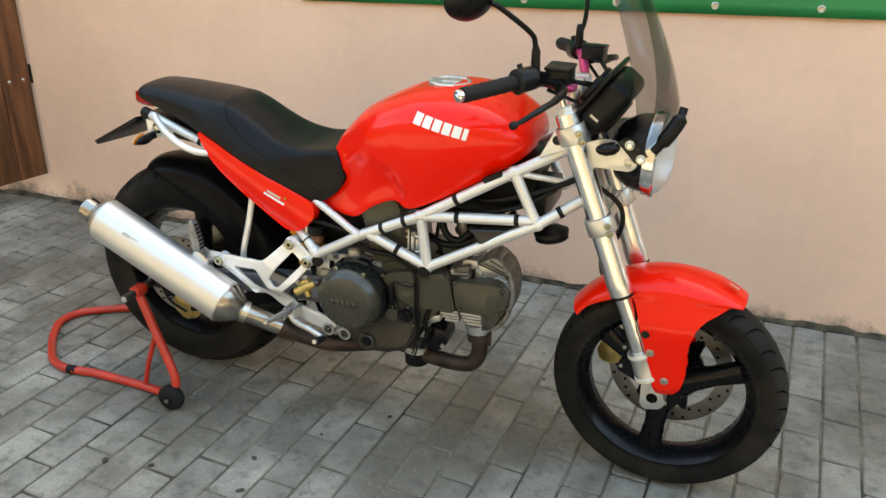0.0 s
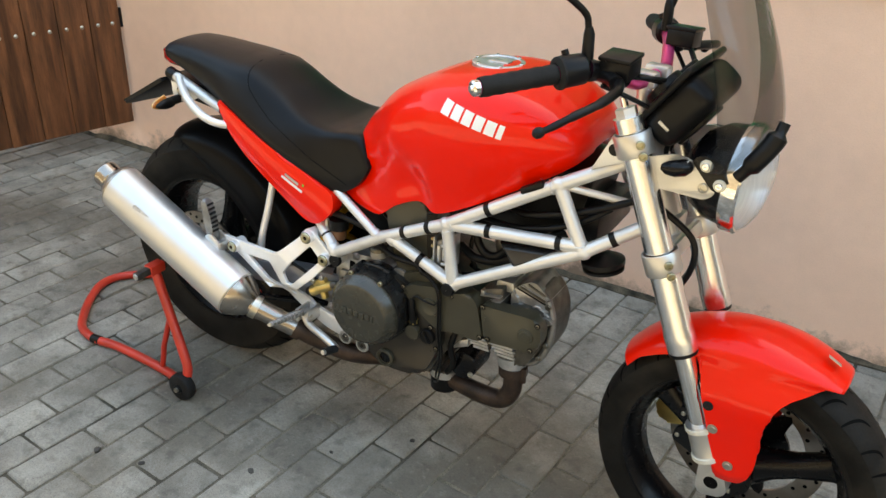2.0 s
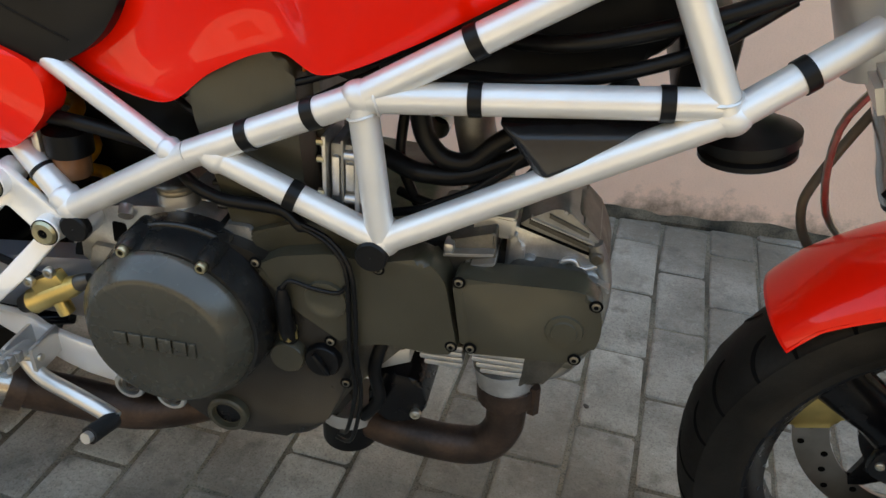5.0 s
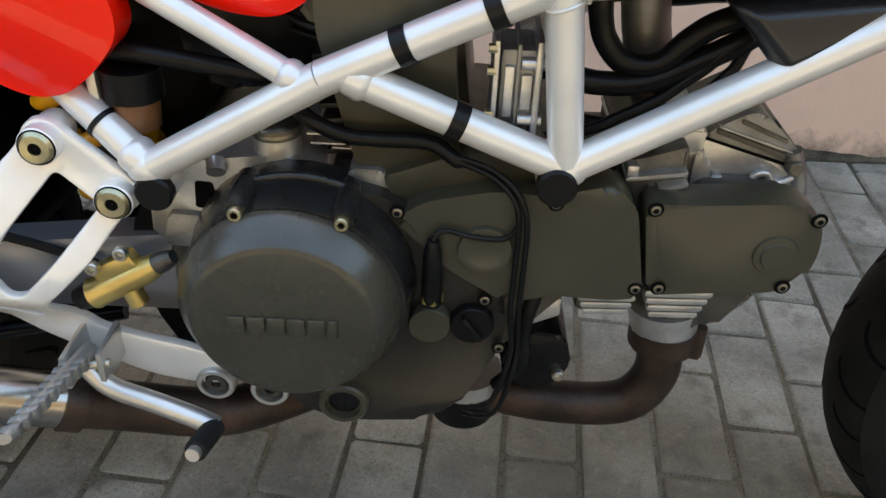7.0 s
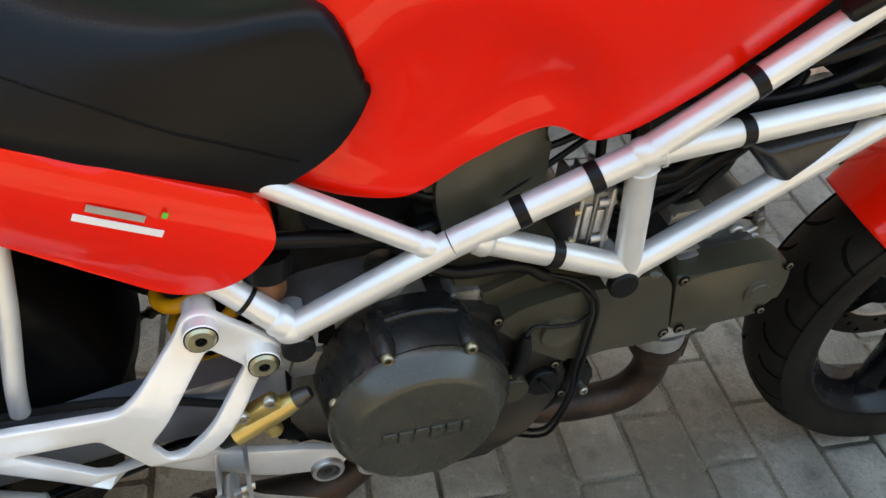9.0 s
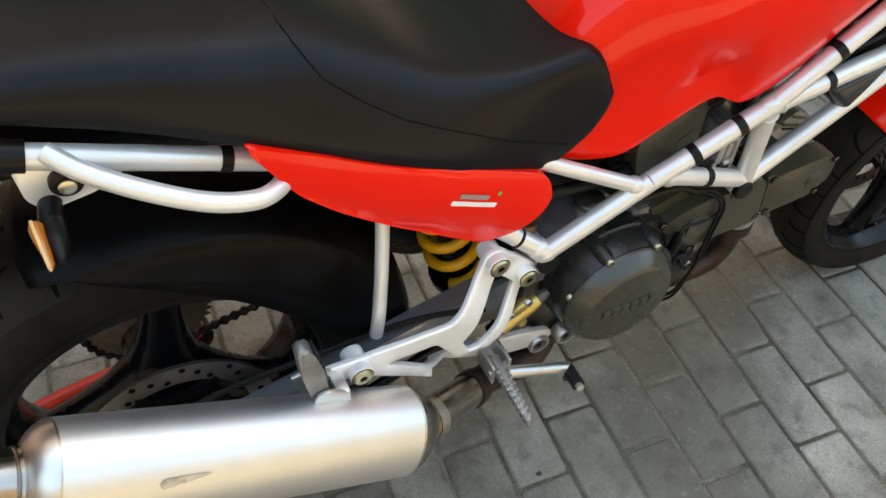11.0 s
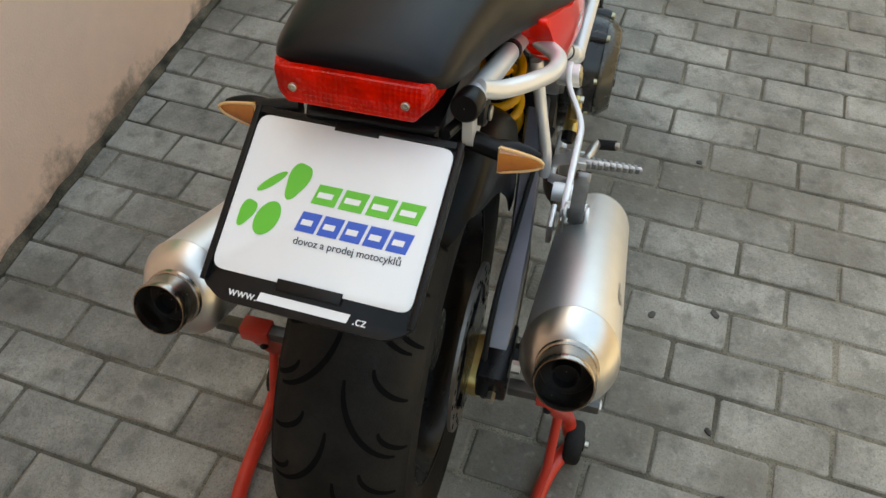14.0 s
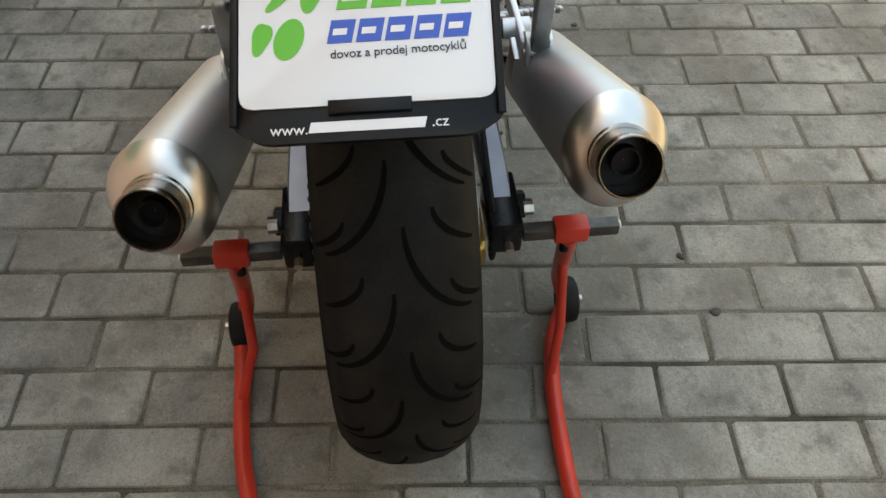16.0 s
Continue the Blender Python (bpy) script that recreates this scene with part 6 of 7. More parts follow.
for s in (-1, 1):
    y = 0.093 * s
    part("fork_tube", tube([leg_at(0.545, y), leg_at(0.563, y), leg_at(0.565, y), leg_at(0.575, y), leg_at(0.59, y), leg_at(0.69, y), leg_at(0.72, y), leg_at(0.93, y), leg_at(0.948, y)], [0.0275, 0.0285, 0.0285, 0.0285, 0.0265, 0.0265, 0.0255, 0.0248, 0.0248], 32), FORK_ALU, bike, "silver upside-down fork tube", m=FORK)
    part("dust_seal", tube([leg_at(0.538, y), leg_at(0.548, y)], 0.0262, 28), BLACK, bike, m=FORK)
    part("fork_slider", tube([leg_at(0.37, y), leg_at(0.55, y)], 0.0195, 24), CHROME, bike, "polished fork slider", m=FORK)
    part("fork_foot", tube([leg_at(0.335, y), leg_at(0.339, y), leg_at(0.346, y), leg_at(0.39, y), leg_at(0.398, y), leg_at(0.404, y)], [0.0275, 0.0285, 0.0265, 0.0262, 0.0285, 0.0275], 28), SATIN, bike, "satin aluminium fork foot", m=FORK)
    for z0, z1 in ((0.336, 0.345), (0.393, 0.403)):
        part("foot_band", lathe([(0, 0.0264), (0.001, 0.0292), (0.009, 0.0292), (0.0105, 0.0264)], leg_at(z0, y), leg_at(z1, y), 28), CREAM, bike, "cream plastic band round the fork foot", m=FORK)
    clamp = part("axle_clamp", prism(rounded([(1.326, 0.340), (1.368, 0.346), (1.386, 0.284), (1.376, 0.268), (1.338, 0.258), (1.328, 0.272)], 0.005), y - 0.018, y + 0.018, 0.0025), SATIN, bike, "square aluminium axle clamp", m=FORK)
    # proud black disc: the shade in the axle's bore put into colour
    part("axle_bore", lathe([(0, 0.0135), (0.0006, 0.0135), (0.0007, 0.0003)], (1.355, y + 0.0180 * s, 0.294), (1.355, y + s, 0.294), 24), RECESS_SHADE, clamp, "flat black disc for the shade in the hollow axle", m=FORK)
    part("pinch_bolt", bolt((1.384, y, 0.276), (1, 0, 0.2), 0.005, 0.004), STEEL, clamp, m=FORK)
    part("fork_cap", tube([leg_at(0.948, y), leg_at(0.962, y)], 0.019, 6), ALU, bike, m=FORK)
    part("cap_screw", tube([leg_at(0.96, y), leg_at(0.978, y)], 0.006, 12), CHROME, bike, m=FORK)
for z, name in ((0.705, "lower_clamp"), (0.905, "upper_clamp")):
    bm = bmesh.new()
    for s in (-1, 1):
        c = leg_at(z, 0.093 * s)
        lathe([(-0.020, 0.0285), (-0.020, 0.0315), (-0.018, 0.0325), (0.018, 0.0325), (0.020, 0.0315), (0.020, 0.0285)], c, c + steer_axis, 32, bm)
    c = leg_at(z, 0)
    own = bmesh.new()
    bmesh.ops.create_cube(own, size=1, matrix=Matrix.Translation(c + Vector((-0.012, 0, 0))) @ Matrix.Rotation(-RAKE, 4, "Y") @ Matrix.Diagonal((0.055, 0.15, 0.034, 1)))
    bmesh.ops.bevel(own, geom=list(own.edges), offset=0.006, segments=2, affect="EDGES")
    merge(bm, own)
    clamp = part(name, bm, SATIN, bike, "satin aluminium fork clamp", m=FORK)
    for s in (-1, 1):
        for dz in (-0.010, 0.010):
            q = leg_at(z, 0.093 * s) + steer_axis * dz + Vector((0.024, s * 0.0245, 0.0))
            part("bolt", bolt(q, (0.55, s * 0.8, 0), 0.0078, 0.005), BRASS, clamp, m=FORK)
part("steering_stop", box(1.15, 1.185, -0.02, 0.02, 0.72, 0.76, 0.004), SATIN, bike, m=FORK)
part("front_caliper", prism(rounded([(1.182, 0.292), (1.204, 0.352), (1.262, 0.350), (1.262, 0.28), (1.206, 0.262)], 0.012), 0.035, 0.085, 0.008), GOLD, bike, "gold front brake caliper", m=FORK)
part("caliper_bracket", prism(rounded([(1.262, 0.405), (1.30, 0.41), (1.345, 0.33), (1.33, 0.295), (1.258, 0.325), (1.262, 0.352), (1.288, 0.372)], 0.006), -0.072, -0.062, 0.002), GLOSS, bike, "black caliper bracket", m=FORK)
for x, z in ((1.272, 0.392), (1.268, 0.338)):
    part("bolt", bolt((x, -0.072, z), (0, -1, 0), 0.0045, 0.003), STEEL, bike, m=FORK)
part("brake_hose", tube([(1.27, 0.08, 0.40), (1.235, 0.09, 0.46), (1.18, 0.075, 0.52), (1.16, 0.05, 0.62), (1.175, 0.0, 0.72), (1.12, -0.01, 0.82), (1.08, 0.03, 0.95)], 0.004, 8, steps=5), STEEL, bike, m=FORK)
part("brake_hose", tube([(1.225, 0.06, 0.66), (1.195, 0.055, 0.60), (1.171, 0.05, 0.54), (1.169, 0.05, 0.51), (1.182, 0.05, 0.478), (1.215, 0.055, 0.445), (1.262, 0.075, 0.405)], 0.0052, 10, steps=5), material("grey rubber hose", (0.10, 0.085, 0.065), 0.6, vary=0.2, scale=30), bike, "grey-brown brake hose")
part("cable", tube([(1.16, -0.05, 0.78), (1.215, -0.035, 0.735), (1.225, -0.035, 0.68), (1.195, -0.03, 0.60)], 0.006, 8, steps=5), BLACK, bike, "black hanging cable end", m=FORK)

# front mudguard: a crown over the tyre with a skirt on each side
def fender_profile(t):
    # t: 0 at the tip, 1 at the tail end
    w = 0.042 + 0.034 * math.sin(math.pi / 2 * min(1, t / 0.28)) ** 0.8 - 0.010 * max(0, t - 0.5) * 2
    r = 0.302 + 0.014 * math.cos((t - 0.45) * 2.2)
    deep = 0.006 + 0.032 * math.sin(math.pi * min(1, 0.04 + t * 1.06)) + 0.024 * t
    return [(w * math.sin(a) * 1.0, r - deep * (1 - math.cos(a)) * 1.05) for a in np.linspace(-1.45, 1.45, 17)]


FEND0, FEND1 = 61, 142


def skirt_y(x, z):
    """How far out the skirt stands: flush with the crown's rim above, flaring out below."""
    dx, dz = x - front_c[0], z - front_c[2]
    r = math.hypot(dx, dz)
    t = (math.degrees(math.atan2(dz, dx)) - FEND0) / (FEND1 - FEND0)
    row = fender_profile(max(0, min(1, t)))
    rim_y, rim_r = row[-1]
    if r >= rim_r:
        half = row[8:]
        return float(np.interp(-r, [-q for _, q in half], [w for w, _ in half])) - 0.0012
    u = min(1, (rim_r - r) / 0.075)
    swell = 0.005 * math.sin(math.pi * min(1, (rim_r - r) / 0.16)) * math.exp(-((x - 1.375) / 0.035) ** 2)
    return rim_y - 0.0006 + (0.101 - rim_y) * u * u * (3 - 2 * u) + swell


# the sheet runs from the crown over its rim and on down to the skirt's edge
SKIRT = [(1.4895, 0.5480), (1.468, 0.532), (1.448, 0.520), (1.434, 0.505), (1.424, 0.484), (1.419, 0.455), (1.418, 0.42), (1.421, 0.385), (1.420, 0.360), (1.414, 0.336), (1.402, 0.320), (1.382, 0.314), (1.362, 0.313), (1.351, 0.326), (1.340, 0.370), (1.328, 0.408), (1.316, 0.445), (1.304, 0.478), (1.294, 0.505), (1.287, 0.528), (1.281, 0.546)]
SKIRT0, SKIRT1 = 66, 113


def guard_rows(k, n):
    a = FEND0 + (FEND1 - FEND0) * k / n
    ca, sa = math.cos(radians(a)), math.sin(radians(a))
    row = fender_profile(k / n)
    crown = [(front_c[0] + q * ca, y, front_c[2] + q * sa) for y, q in row[8:]]
    rim = crown[-1]
    u = (a - SKIRT0) / (SKIRT1 - SKIRT0)
    low = (rim[0], rim[2])
    if 0 < u < 1:
        f = u * (len(SKIRT) - 1)
        i = min(int(f), len(SKIRT) - 2)
        low = tuple(SKIRT[i][c] + (SKIRT[i + 1][c] - SKIRT[i][c]) * (f - i) for c in (0, 1))
        if math.hypot(low[0] - front_c[0], low[1] - front_c[2]) > row[-1][1]:
            low = (rim[0], rim[2])
    side = []
    for j in range(1, 15):
        x, z = rim[0] + (low[0] - rim[0]) * j / 14, rim[2] + (low[1] - rim[2]) * j / 14
        side.append((x, skirt_y(x, z), z))
    return crown + side


bm = bmesh.new()
rings = []
for k in range(91):
    half = guard_rows(k, 90)
    rings.append([(x, front_c[1] - y, z) for x, y, z in reversed(half[1:])] + [(x, front_c[1] + y, z) for x, y, z in half])
bridge(bm, rings, closed=False)
bmesh.ops.remove_doubles(bm, verts=bm.verts, dist=0.0003)
guard = part("front_mudguard", bm, RED, bike, "glossy red front mudguard with deep side skirts", m=FORK, angle=60)
mod = guard.modifiers.new("thickness", "SOLIDIFY")
mod.thickness, mod.offset = 0.003, -1
for s in (-1, 1):
    for x, z in ((1.321, 0.463), (1.337, 0.418), (1.377, 0.351)):
        part("bolt", lathe([(0, 0.0095), (0.0015, 0.0095), (0.002, 0.006), (0.004, 0.0055), (0.004, 0.0003)], (x, s * (skirt_y(x, z) + 0.0012) - 0.012, z), (x, s, z), 16), STEEL if z < 0.44 else GRIP, guard, m=FORK)
part("decal", box(-0.012, 0.012, -0.008, 0.008, -0.0004, 0.0004), SATIN, guard, "small silver mark", m=FORK @ Matrix.Translation((1.488, -0.02, 0.5805)) @ Matrix.Rotation(radians(26), 4, "Y") @ Matrix.Rotation(radians(-18), 4, "X"))

# headlight with its brackets
aim = Vector((1, 0, -0.04))
HL = Vector((1.180, 0, 0.858))
hl = part("headlight", lathe([(0, 0.0005), (0, 0.035), (0.02, 0.066), (0.05, 0.084), (0.085, 0.089)], HL, HL + aim, 48), GLOSS, bike, "black headlight bowl", m=FORK)
part("headlight_rim", lathe([(0.080, 0.089), (0.083, 0.0945), (0.090, 0.096), (0.106, 0.096), (0.110, 0.092), (0.110, 0.086)], HL, HL + aim, 48), CHROME, hl, "chrome headlight rim", m=FORK)
part("reflector", lathe([(0.109, 0.088), (0.08, 0.064), (0.06, 0.032), (0.055, 0.0005)], HL, HL + aim, 40), CHROME, hl, m=FORK)
part("headlight_lens", lathe([(0.108, 0.089), (0.118, 0.081), (0.130, 0.058), (0.136, 0.030), (0.1375, 0.0005)], HL, HL + aim, 48), RIBBED_GLASS, hl, "ribbed glass headlight lens", m=FORK)
for s in (-1, 1):
    bm = prism(rounded([(1.128, 0.884), (1.150, 0.836), (1.236, 0.836), (1.252, 0.846), (1.253, 0.864), (1.222, 0.884), (1.205, 0.900), (1.180, 0.902), (1.16, 0.896)], 0.008), -0.090, -0.086, 0.0012)
    if s > 0:
        bm.transform(FLIP)
    br = part("headlight_bracket", bm, SATIN, bike, "bright alloy headlight bracket", m=FORK)
    part("pivot_bolt", bolt((1.234, s * 0.090, 0.857), (0, s, 0), 0.0085, 0.005), STEEL, br, m=FORK)
    cup = part("indicator_mount", tube([(1.203, s * 0.090, 0.887), (1.199, s * 0.098, 0.886), (1.186, s * 0.106, 0.884), (1.174, s * 0.110, 0.884), (1.166, s * 0.111, 0.884)], [0.012, 0.0145, 0.014, 0.011, 0.005], 18), GLOSS, br, "empty black indicator mount", m=FORK)
    part("mount_opening", lathe([(0, 0.0125), (0.0012, 0.0128), (0.0015, 0.0003)], (1.2045, s * 0.0955, 0.887), (1.30, s * 0.10, 0.891), 18), CREAM, cup, m=FORK)
    plate = prism(rounded([(1.208, 0.899), (1.222, 0.912), (1.250, 0.907), (1.277, 0.872), (1.262, 0.855), (1.248, 0.857)], 0.006), -0.0935, -0.0905, 0.001)
    if s > 0:
        plate.transform(FLIP)
    part("screen_mount", plate, GLOSS, br, "black triangular screen mount", m=FORK)
    for x, z in ((1.234, 0.897), (1.260, 0.869)):
        part("washer", lathe([(0, 0.0105), (0.0025, 0.0105), (0.003, 0.006)], (x, s * 0.0935, z), (x, s, z), 18), CREAM, br, m=FORK)
        part("screw", bolt((x, s * 0.0955, z), (0, s, 0.0), 0.0062, 0.006), CHROME, br, m=FORK)

# instruments: two pods in a black housing
TILT_P = Matrix.Translation((1.168, 0, 0.965)) @ Matrix.Rotation(radians(36), 4, "Y")
pod = part("instrument_pod", box(-0.036, 0.034, -0.082, 0.082, -0.066, 0.062, 0.024, seg=5), BLACK, bike, "black twin instrument housing", m=FORK @ TILT_P)
part("pod_lip", box(-0.042, -0.030, -0.086, 0.086, -0.069, 0.069, 0.005, seg=3), BLACK, pod, "black rim of the instruments", m=FORK @ TILT_P)
part("pod_bracket", box(0.026, 0.040, -0.05, 0.05, -0.05, 0.01, 0.004), BLACK, pod, m=FORK @ TILT_P)
for y, z in ((-0.0825, -0.03),):
    part("pod_slot", box(-0.012, 0.010, y - 0.001, y + 0.002, z - 0.003, z + 0.003, 0.001), SATIN, pod, "bright slot in the housing", m=FORK @ TILT_P)
for s in (-1, 1):
    c = Vector((1.132, 0.042 * s, 0.990))
    d = Vector((-0.81, 0, 0.59))
    ring = part("dial_ring", lathe([(0, 0.034), (0.010, 0.034), (0.012, 0.032), (0.006, 0.030)], c, c + d, 32), BLACK, pod, m=FORK)
    part("dial", lathe([(0.004, 0.0005), (0.004, 0.031)], c, c + d, 32), WHITE_INK, pod, "pale dial face", m=FORK)

# smoked screen
bm = bmesh.new()
rings = []
SCREEN = [(0.905, 1.312, 1.232, 0.100), (0.96, 1.312, 1.236, 0.108), (1.04, 1.288, 1.226, 0.116), (1.12, 1.252, 1.205, 0.116), (1.19, 1.214, 1.180, 0.108), (1.24, 1.182, 1.156, 0.092), (1.265, 1.165, 1.146, 0.060)]
for z in np.linspace(0.905, 1.265, 22):
    xf, xe, w = smooth_table(SCREEN, z)
    rings.append([(xe + (xf - xe) * math.cos(a) ** 0.8, w * math.sin(a) / math.sin(1.5), z + 0.02 * (math.cos(a) - 1)) for a in np.linspace(-1.5, 1.5, 21)])
bridge(bm, rings, closed=False)
screen = part("windscreen", bm, SMOKE, bike, "smoked clear fly screen", m=FORK, angle=80)
mod = screen.modifiers.new("thickness", "SOLIDIFY")
mod.thickness = 0.003
part("screen_pad", tube([(1.284, -0.094, 0.890), (1.305, -0.090, 0.920), (1.324, -0.078, 0.955), (1.330, -0.066, 0.983)], [0.010, 0.016, 0.016, 0.009], 14, steps=5), BLACK, bike, "black rubber screen pad", m=FORK)

# handlebar: built about its clamp, then set on the fork
BARS = Matrix.Translation((1.085, FORK_Y + 0.005, 0.985)) @ Matrix.Rotation(radians(-5), 4, "Z")
for s in (-1, 1):
    part("riser", tube([(0.005, 0.028 * s, -0.055), (0.0, 0.028 * s, 0.004)], 0.013, 16), SATIN, bike, m=BARS)
    part("bar_clamp", box(-0.022, 0.022, 0.028 * s - 0.014, 0.028 * s + 0.014, -0.006, 0.022, 0.006), SATIN, bike, m=BARS)
BAR = [(0, 0, 0.006), (0, 0.055, 0.006), (-0.008, 0.085, 0.014), (-0.030, 0.140, 0.036), (-0.055, 0.190, 0.044), (-0.090, 0.255, 0.038), (-0.142, 0.335, 0.030)]
bar = part("handlebar", tube([(x, -y, z) for x, y, z in reversed(BAR)] + BAR[1:], 0.0112, 18, steps=4), PINK, bike, "pink anodised handlebar", m=BARS)
for s in (-1, 1):
    def hb(pts):
        return [(x, y * s, z) for x, y, z in pts]
    a, b = Vector(hb([(-0.072, 0.222, 0.041)])[0]), Vector(hb([(-0.140, 0.332, 0.030)])[0])
    grip = part("grip", tube([a.lerp(b, k / 12) for k in range(13)], [0.0152 + 0.0010 * (k % 2) for k in range(13)], 18), GRIP, bike, "black rubber handlebar grip", m=BARS)
    d = (b - a).normalized()
    part("bar_end", lathe([(0, 0.010), (0.002, 0.0125), (0.010, 0.013), (0.013, 0.0105), (0.013, 0.006), (0.016, 0.0055), (0.016, 0.0003)], b, b + d, 20), CHROME, grip, "polished bar end weight", m=BARS)
    part("grip_flange", lathe([(0, 0.017), (0, 0.026), (0.004, 0.026), (0.008, 0.017)], a - d * 0.008, b, 22), GRIP, grip, m=BARS)
    sw = Vector(hb([(-0.058, 0.196, 0.044)])[0])
    part("switch_housing", tube([sw + d * -0.024, sw + d * -0.018, sw + d * 0.018, sw + d * 0.026], [0.019, 0.0245, 0.0255, 0.020], 16), BLACK, bike, "black switch housing", m=BARS)
    part("switch_button", tube([sw + Vector((-0.012, 0, 0.022)), sw + Vector((-0.016, 0, 0.03))], 0.006, 10), BLACK, bike, m=BARS)
    part("perch", tube(hb([(-0.036, 0.150, 0.036), (-0.006, 0.160, 0.034), (0.010, 0.175, 0.032)]), 0.012, 12), BLACK, bike, m=BARS)
    part("lever", tube(hb([(0.010, 0.165, 0.032), (0.026, 0.205, 0.030), (0.024, 0.255, 0.022), (0.006, 0.305, 0.010), (-0.012, 0.332, -0.003), (-0.026, 0.347, -0.011)]), [0.0085, 0.008, 0.0068, 0.0058, 0.0052], 10, steps=5), BLACK, bike, "black control lever", m=BARS)
    part("lever_ball", tube(hb([(-0.020, 0.341, -0.007), (-0.022, 0.343, -0.0085), (-0.026, 0.347, -0.011), (-0.030, 0.351, -0.0135), (-0.032, 0.353, -0.015)]), [0.003, 0.0072, 0.0088, 0.0072, 0.002], 14), BLACK, bike, m=BARS)
    master = part("reservoir", box(-0.028, 0.024, min(s * 0.108, s * 0.158), max(s * 0.108, s * 0.158), 0.048, 0.078, 0.004), BLACK, bike, "black square fluid reservoir", m=BARS @ Matrix.Rotation(radians(-6 * s), 4, "X"))
    part("reservoir_lid", box(-0.030, 0.026, min(s * 0.106, s * 0.160), max(s * 0.106, s * 0.160), 0.0765, 0.084, 0.003), BLACK, master, m=BARS @ Matrix.Rotation(radians(-6 * s), 4, "X"))
    part("reservoir_neck", tube(hb([(-0.014, 0.138, 0.030), (-0.006, 0.134, 0.052)]), 0.014, 14), BLACK, master, m=BARS)
    part("control_hose", tube(hb([(0.02, 0.12, 0.035), (0.055, 0.06, 0.01), (0.06, 0.02, -0.05), (0.05, 0.01, -0.12)]), 0.005, 8, steps=5), BLACK, bike, m=BARS)
    part("control_hose", tube(hb([(-0.02, 0.16, 0.02), (0.03, 0.10, -0.015), (0.045, 0.05, -0.05), (0.02, 0.02, -0.10)]), 0.004, 8, steps=5), BLACK, bike, m=BARS)
    stem = [(-0.048, 0.165, 0.05), (-0.05, 0.166, 0.088), (-0.051, 0.168, 0.110), (-0.058, 0.180, 0.135), (-0.105, 0.235, 0.186), (-0.120, 0.250, 0.196)] if s < 0 else [(-0.048, 0.165, 0.05), (-0.046, 0.166, 0.088), (-0.04, 0.172, 0.120), (-0.042, 0.180, 0.175), (-0.070, 0.205, 0.215), (-0.095, 0.235, 0.222)]
    mirror = part("mirror", tube(hb(stem), [0.0055], 12, steps=4), BLACK, bike, "black rear-view mirror", m=BARS)
    part("stem_boot", tube(hb([(-0.048, 0.165, 0.052), (-0.049, 0.166, 0.098), (-0.050, 0.167, 0.108)]), [0.010, 0.009, 0.006], 14), BLACK, mirror, m=BARS)
    c = Vector(hb([(-0.150, 0.272, 0.205) if s < 0 else (-0.125, 0.265, 0.232)])[0])
    bm = lathe([(-0.016, 0.0005), (-0.016, 0.040), (-0.010, 0.047), (0.0, 0.046), (0.012, 0.036), (0.020, 0.018), (0.022, 0.0005)], (0, 0, 0), (1, 0, 0), 32)
    bm.transform(Matrix.Translation(c) @ Matrix.Rotation(radians(25 * s), 4, "Z") @ Matrix.Rotation(radians(12), 4, "Y") @ Matrix.Diagonal((1, 1.35, 1, 1)))
    part("mirror_head", bm, BLACK, mirror, "black oval mirror shell", m=BARS)
part("throttle_housing", tube([(-0.012, -0.090, 0.017), (-0.030, -0.140, 0.036), (-0.045, -0.170, 0.042)], [0.0145, 0.016, 0.018], 16, steps=3), BLACK, bike, "black brake pump body round the bar", m=BARS)
part("bar_cable", tube([(-0.03, -0.15, 0.03), (0.04, -0.10, 0.03), (0.06, -0.02, 0.0), (0.05, 0.03, -0.08)], 0.004, 8, steps=5), BLACK, bike, m=BARS)
part("ignition_lock", tube([(0.03, 0, -0.06), (0.022, 0, -0.022)], 0.016, 18), SATIN, bike, m=BARS)

# ---- paddock stand ----
stand = thing("paddock_stand", "red tubular paddock stand holding up the rear wheel", "stand")
part("floor_tube", tube([(0.040, -0.262, 0.034), (-0.02, -0.232, 0.020), (-0.12, -0.216, 0.0135), (-0.27, -0.212, 0.0135), (-0.36, -0.222, 0.0135), (-0.435, -0.203, 0.0135), (-0.50, -0.145, 0.0135), (-0.562, -0.068, 0.0135),
                         (-0.598, 0.0, 0.0135), (-0.592, 0.058, 0.0135), (-0.545, 0.108, 0.0135), (-0.43, 0.175, 0.0135), (-0.30, 0.225, 0.0135), (-0.17, 0.255, 0.0135), (-0.03, 0.262, 0.020), (0.040, 0.268, 0.034)], 0.0125, 16, steps=5), STAND_RED, stand, "red floor tube bent to a handle")
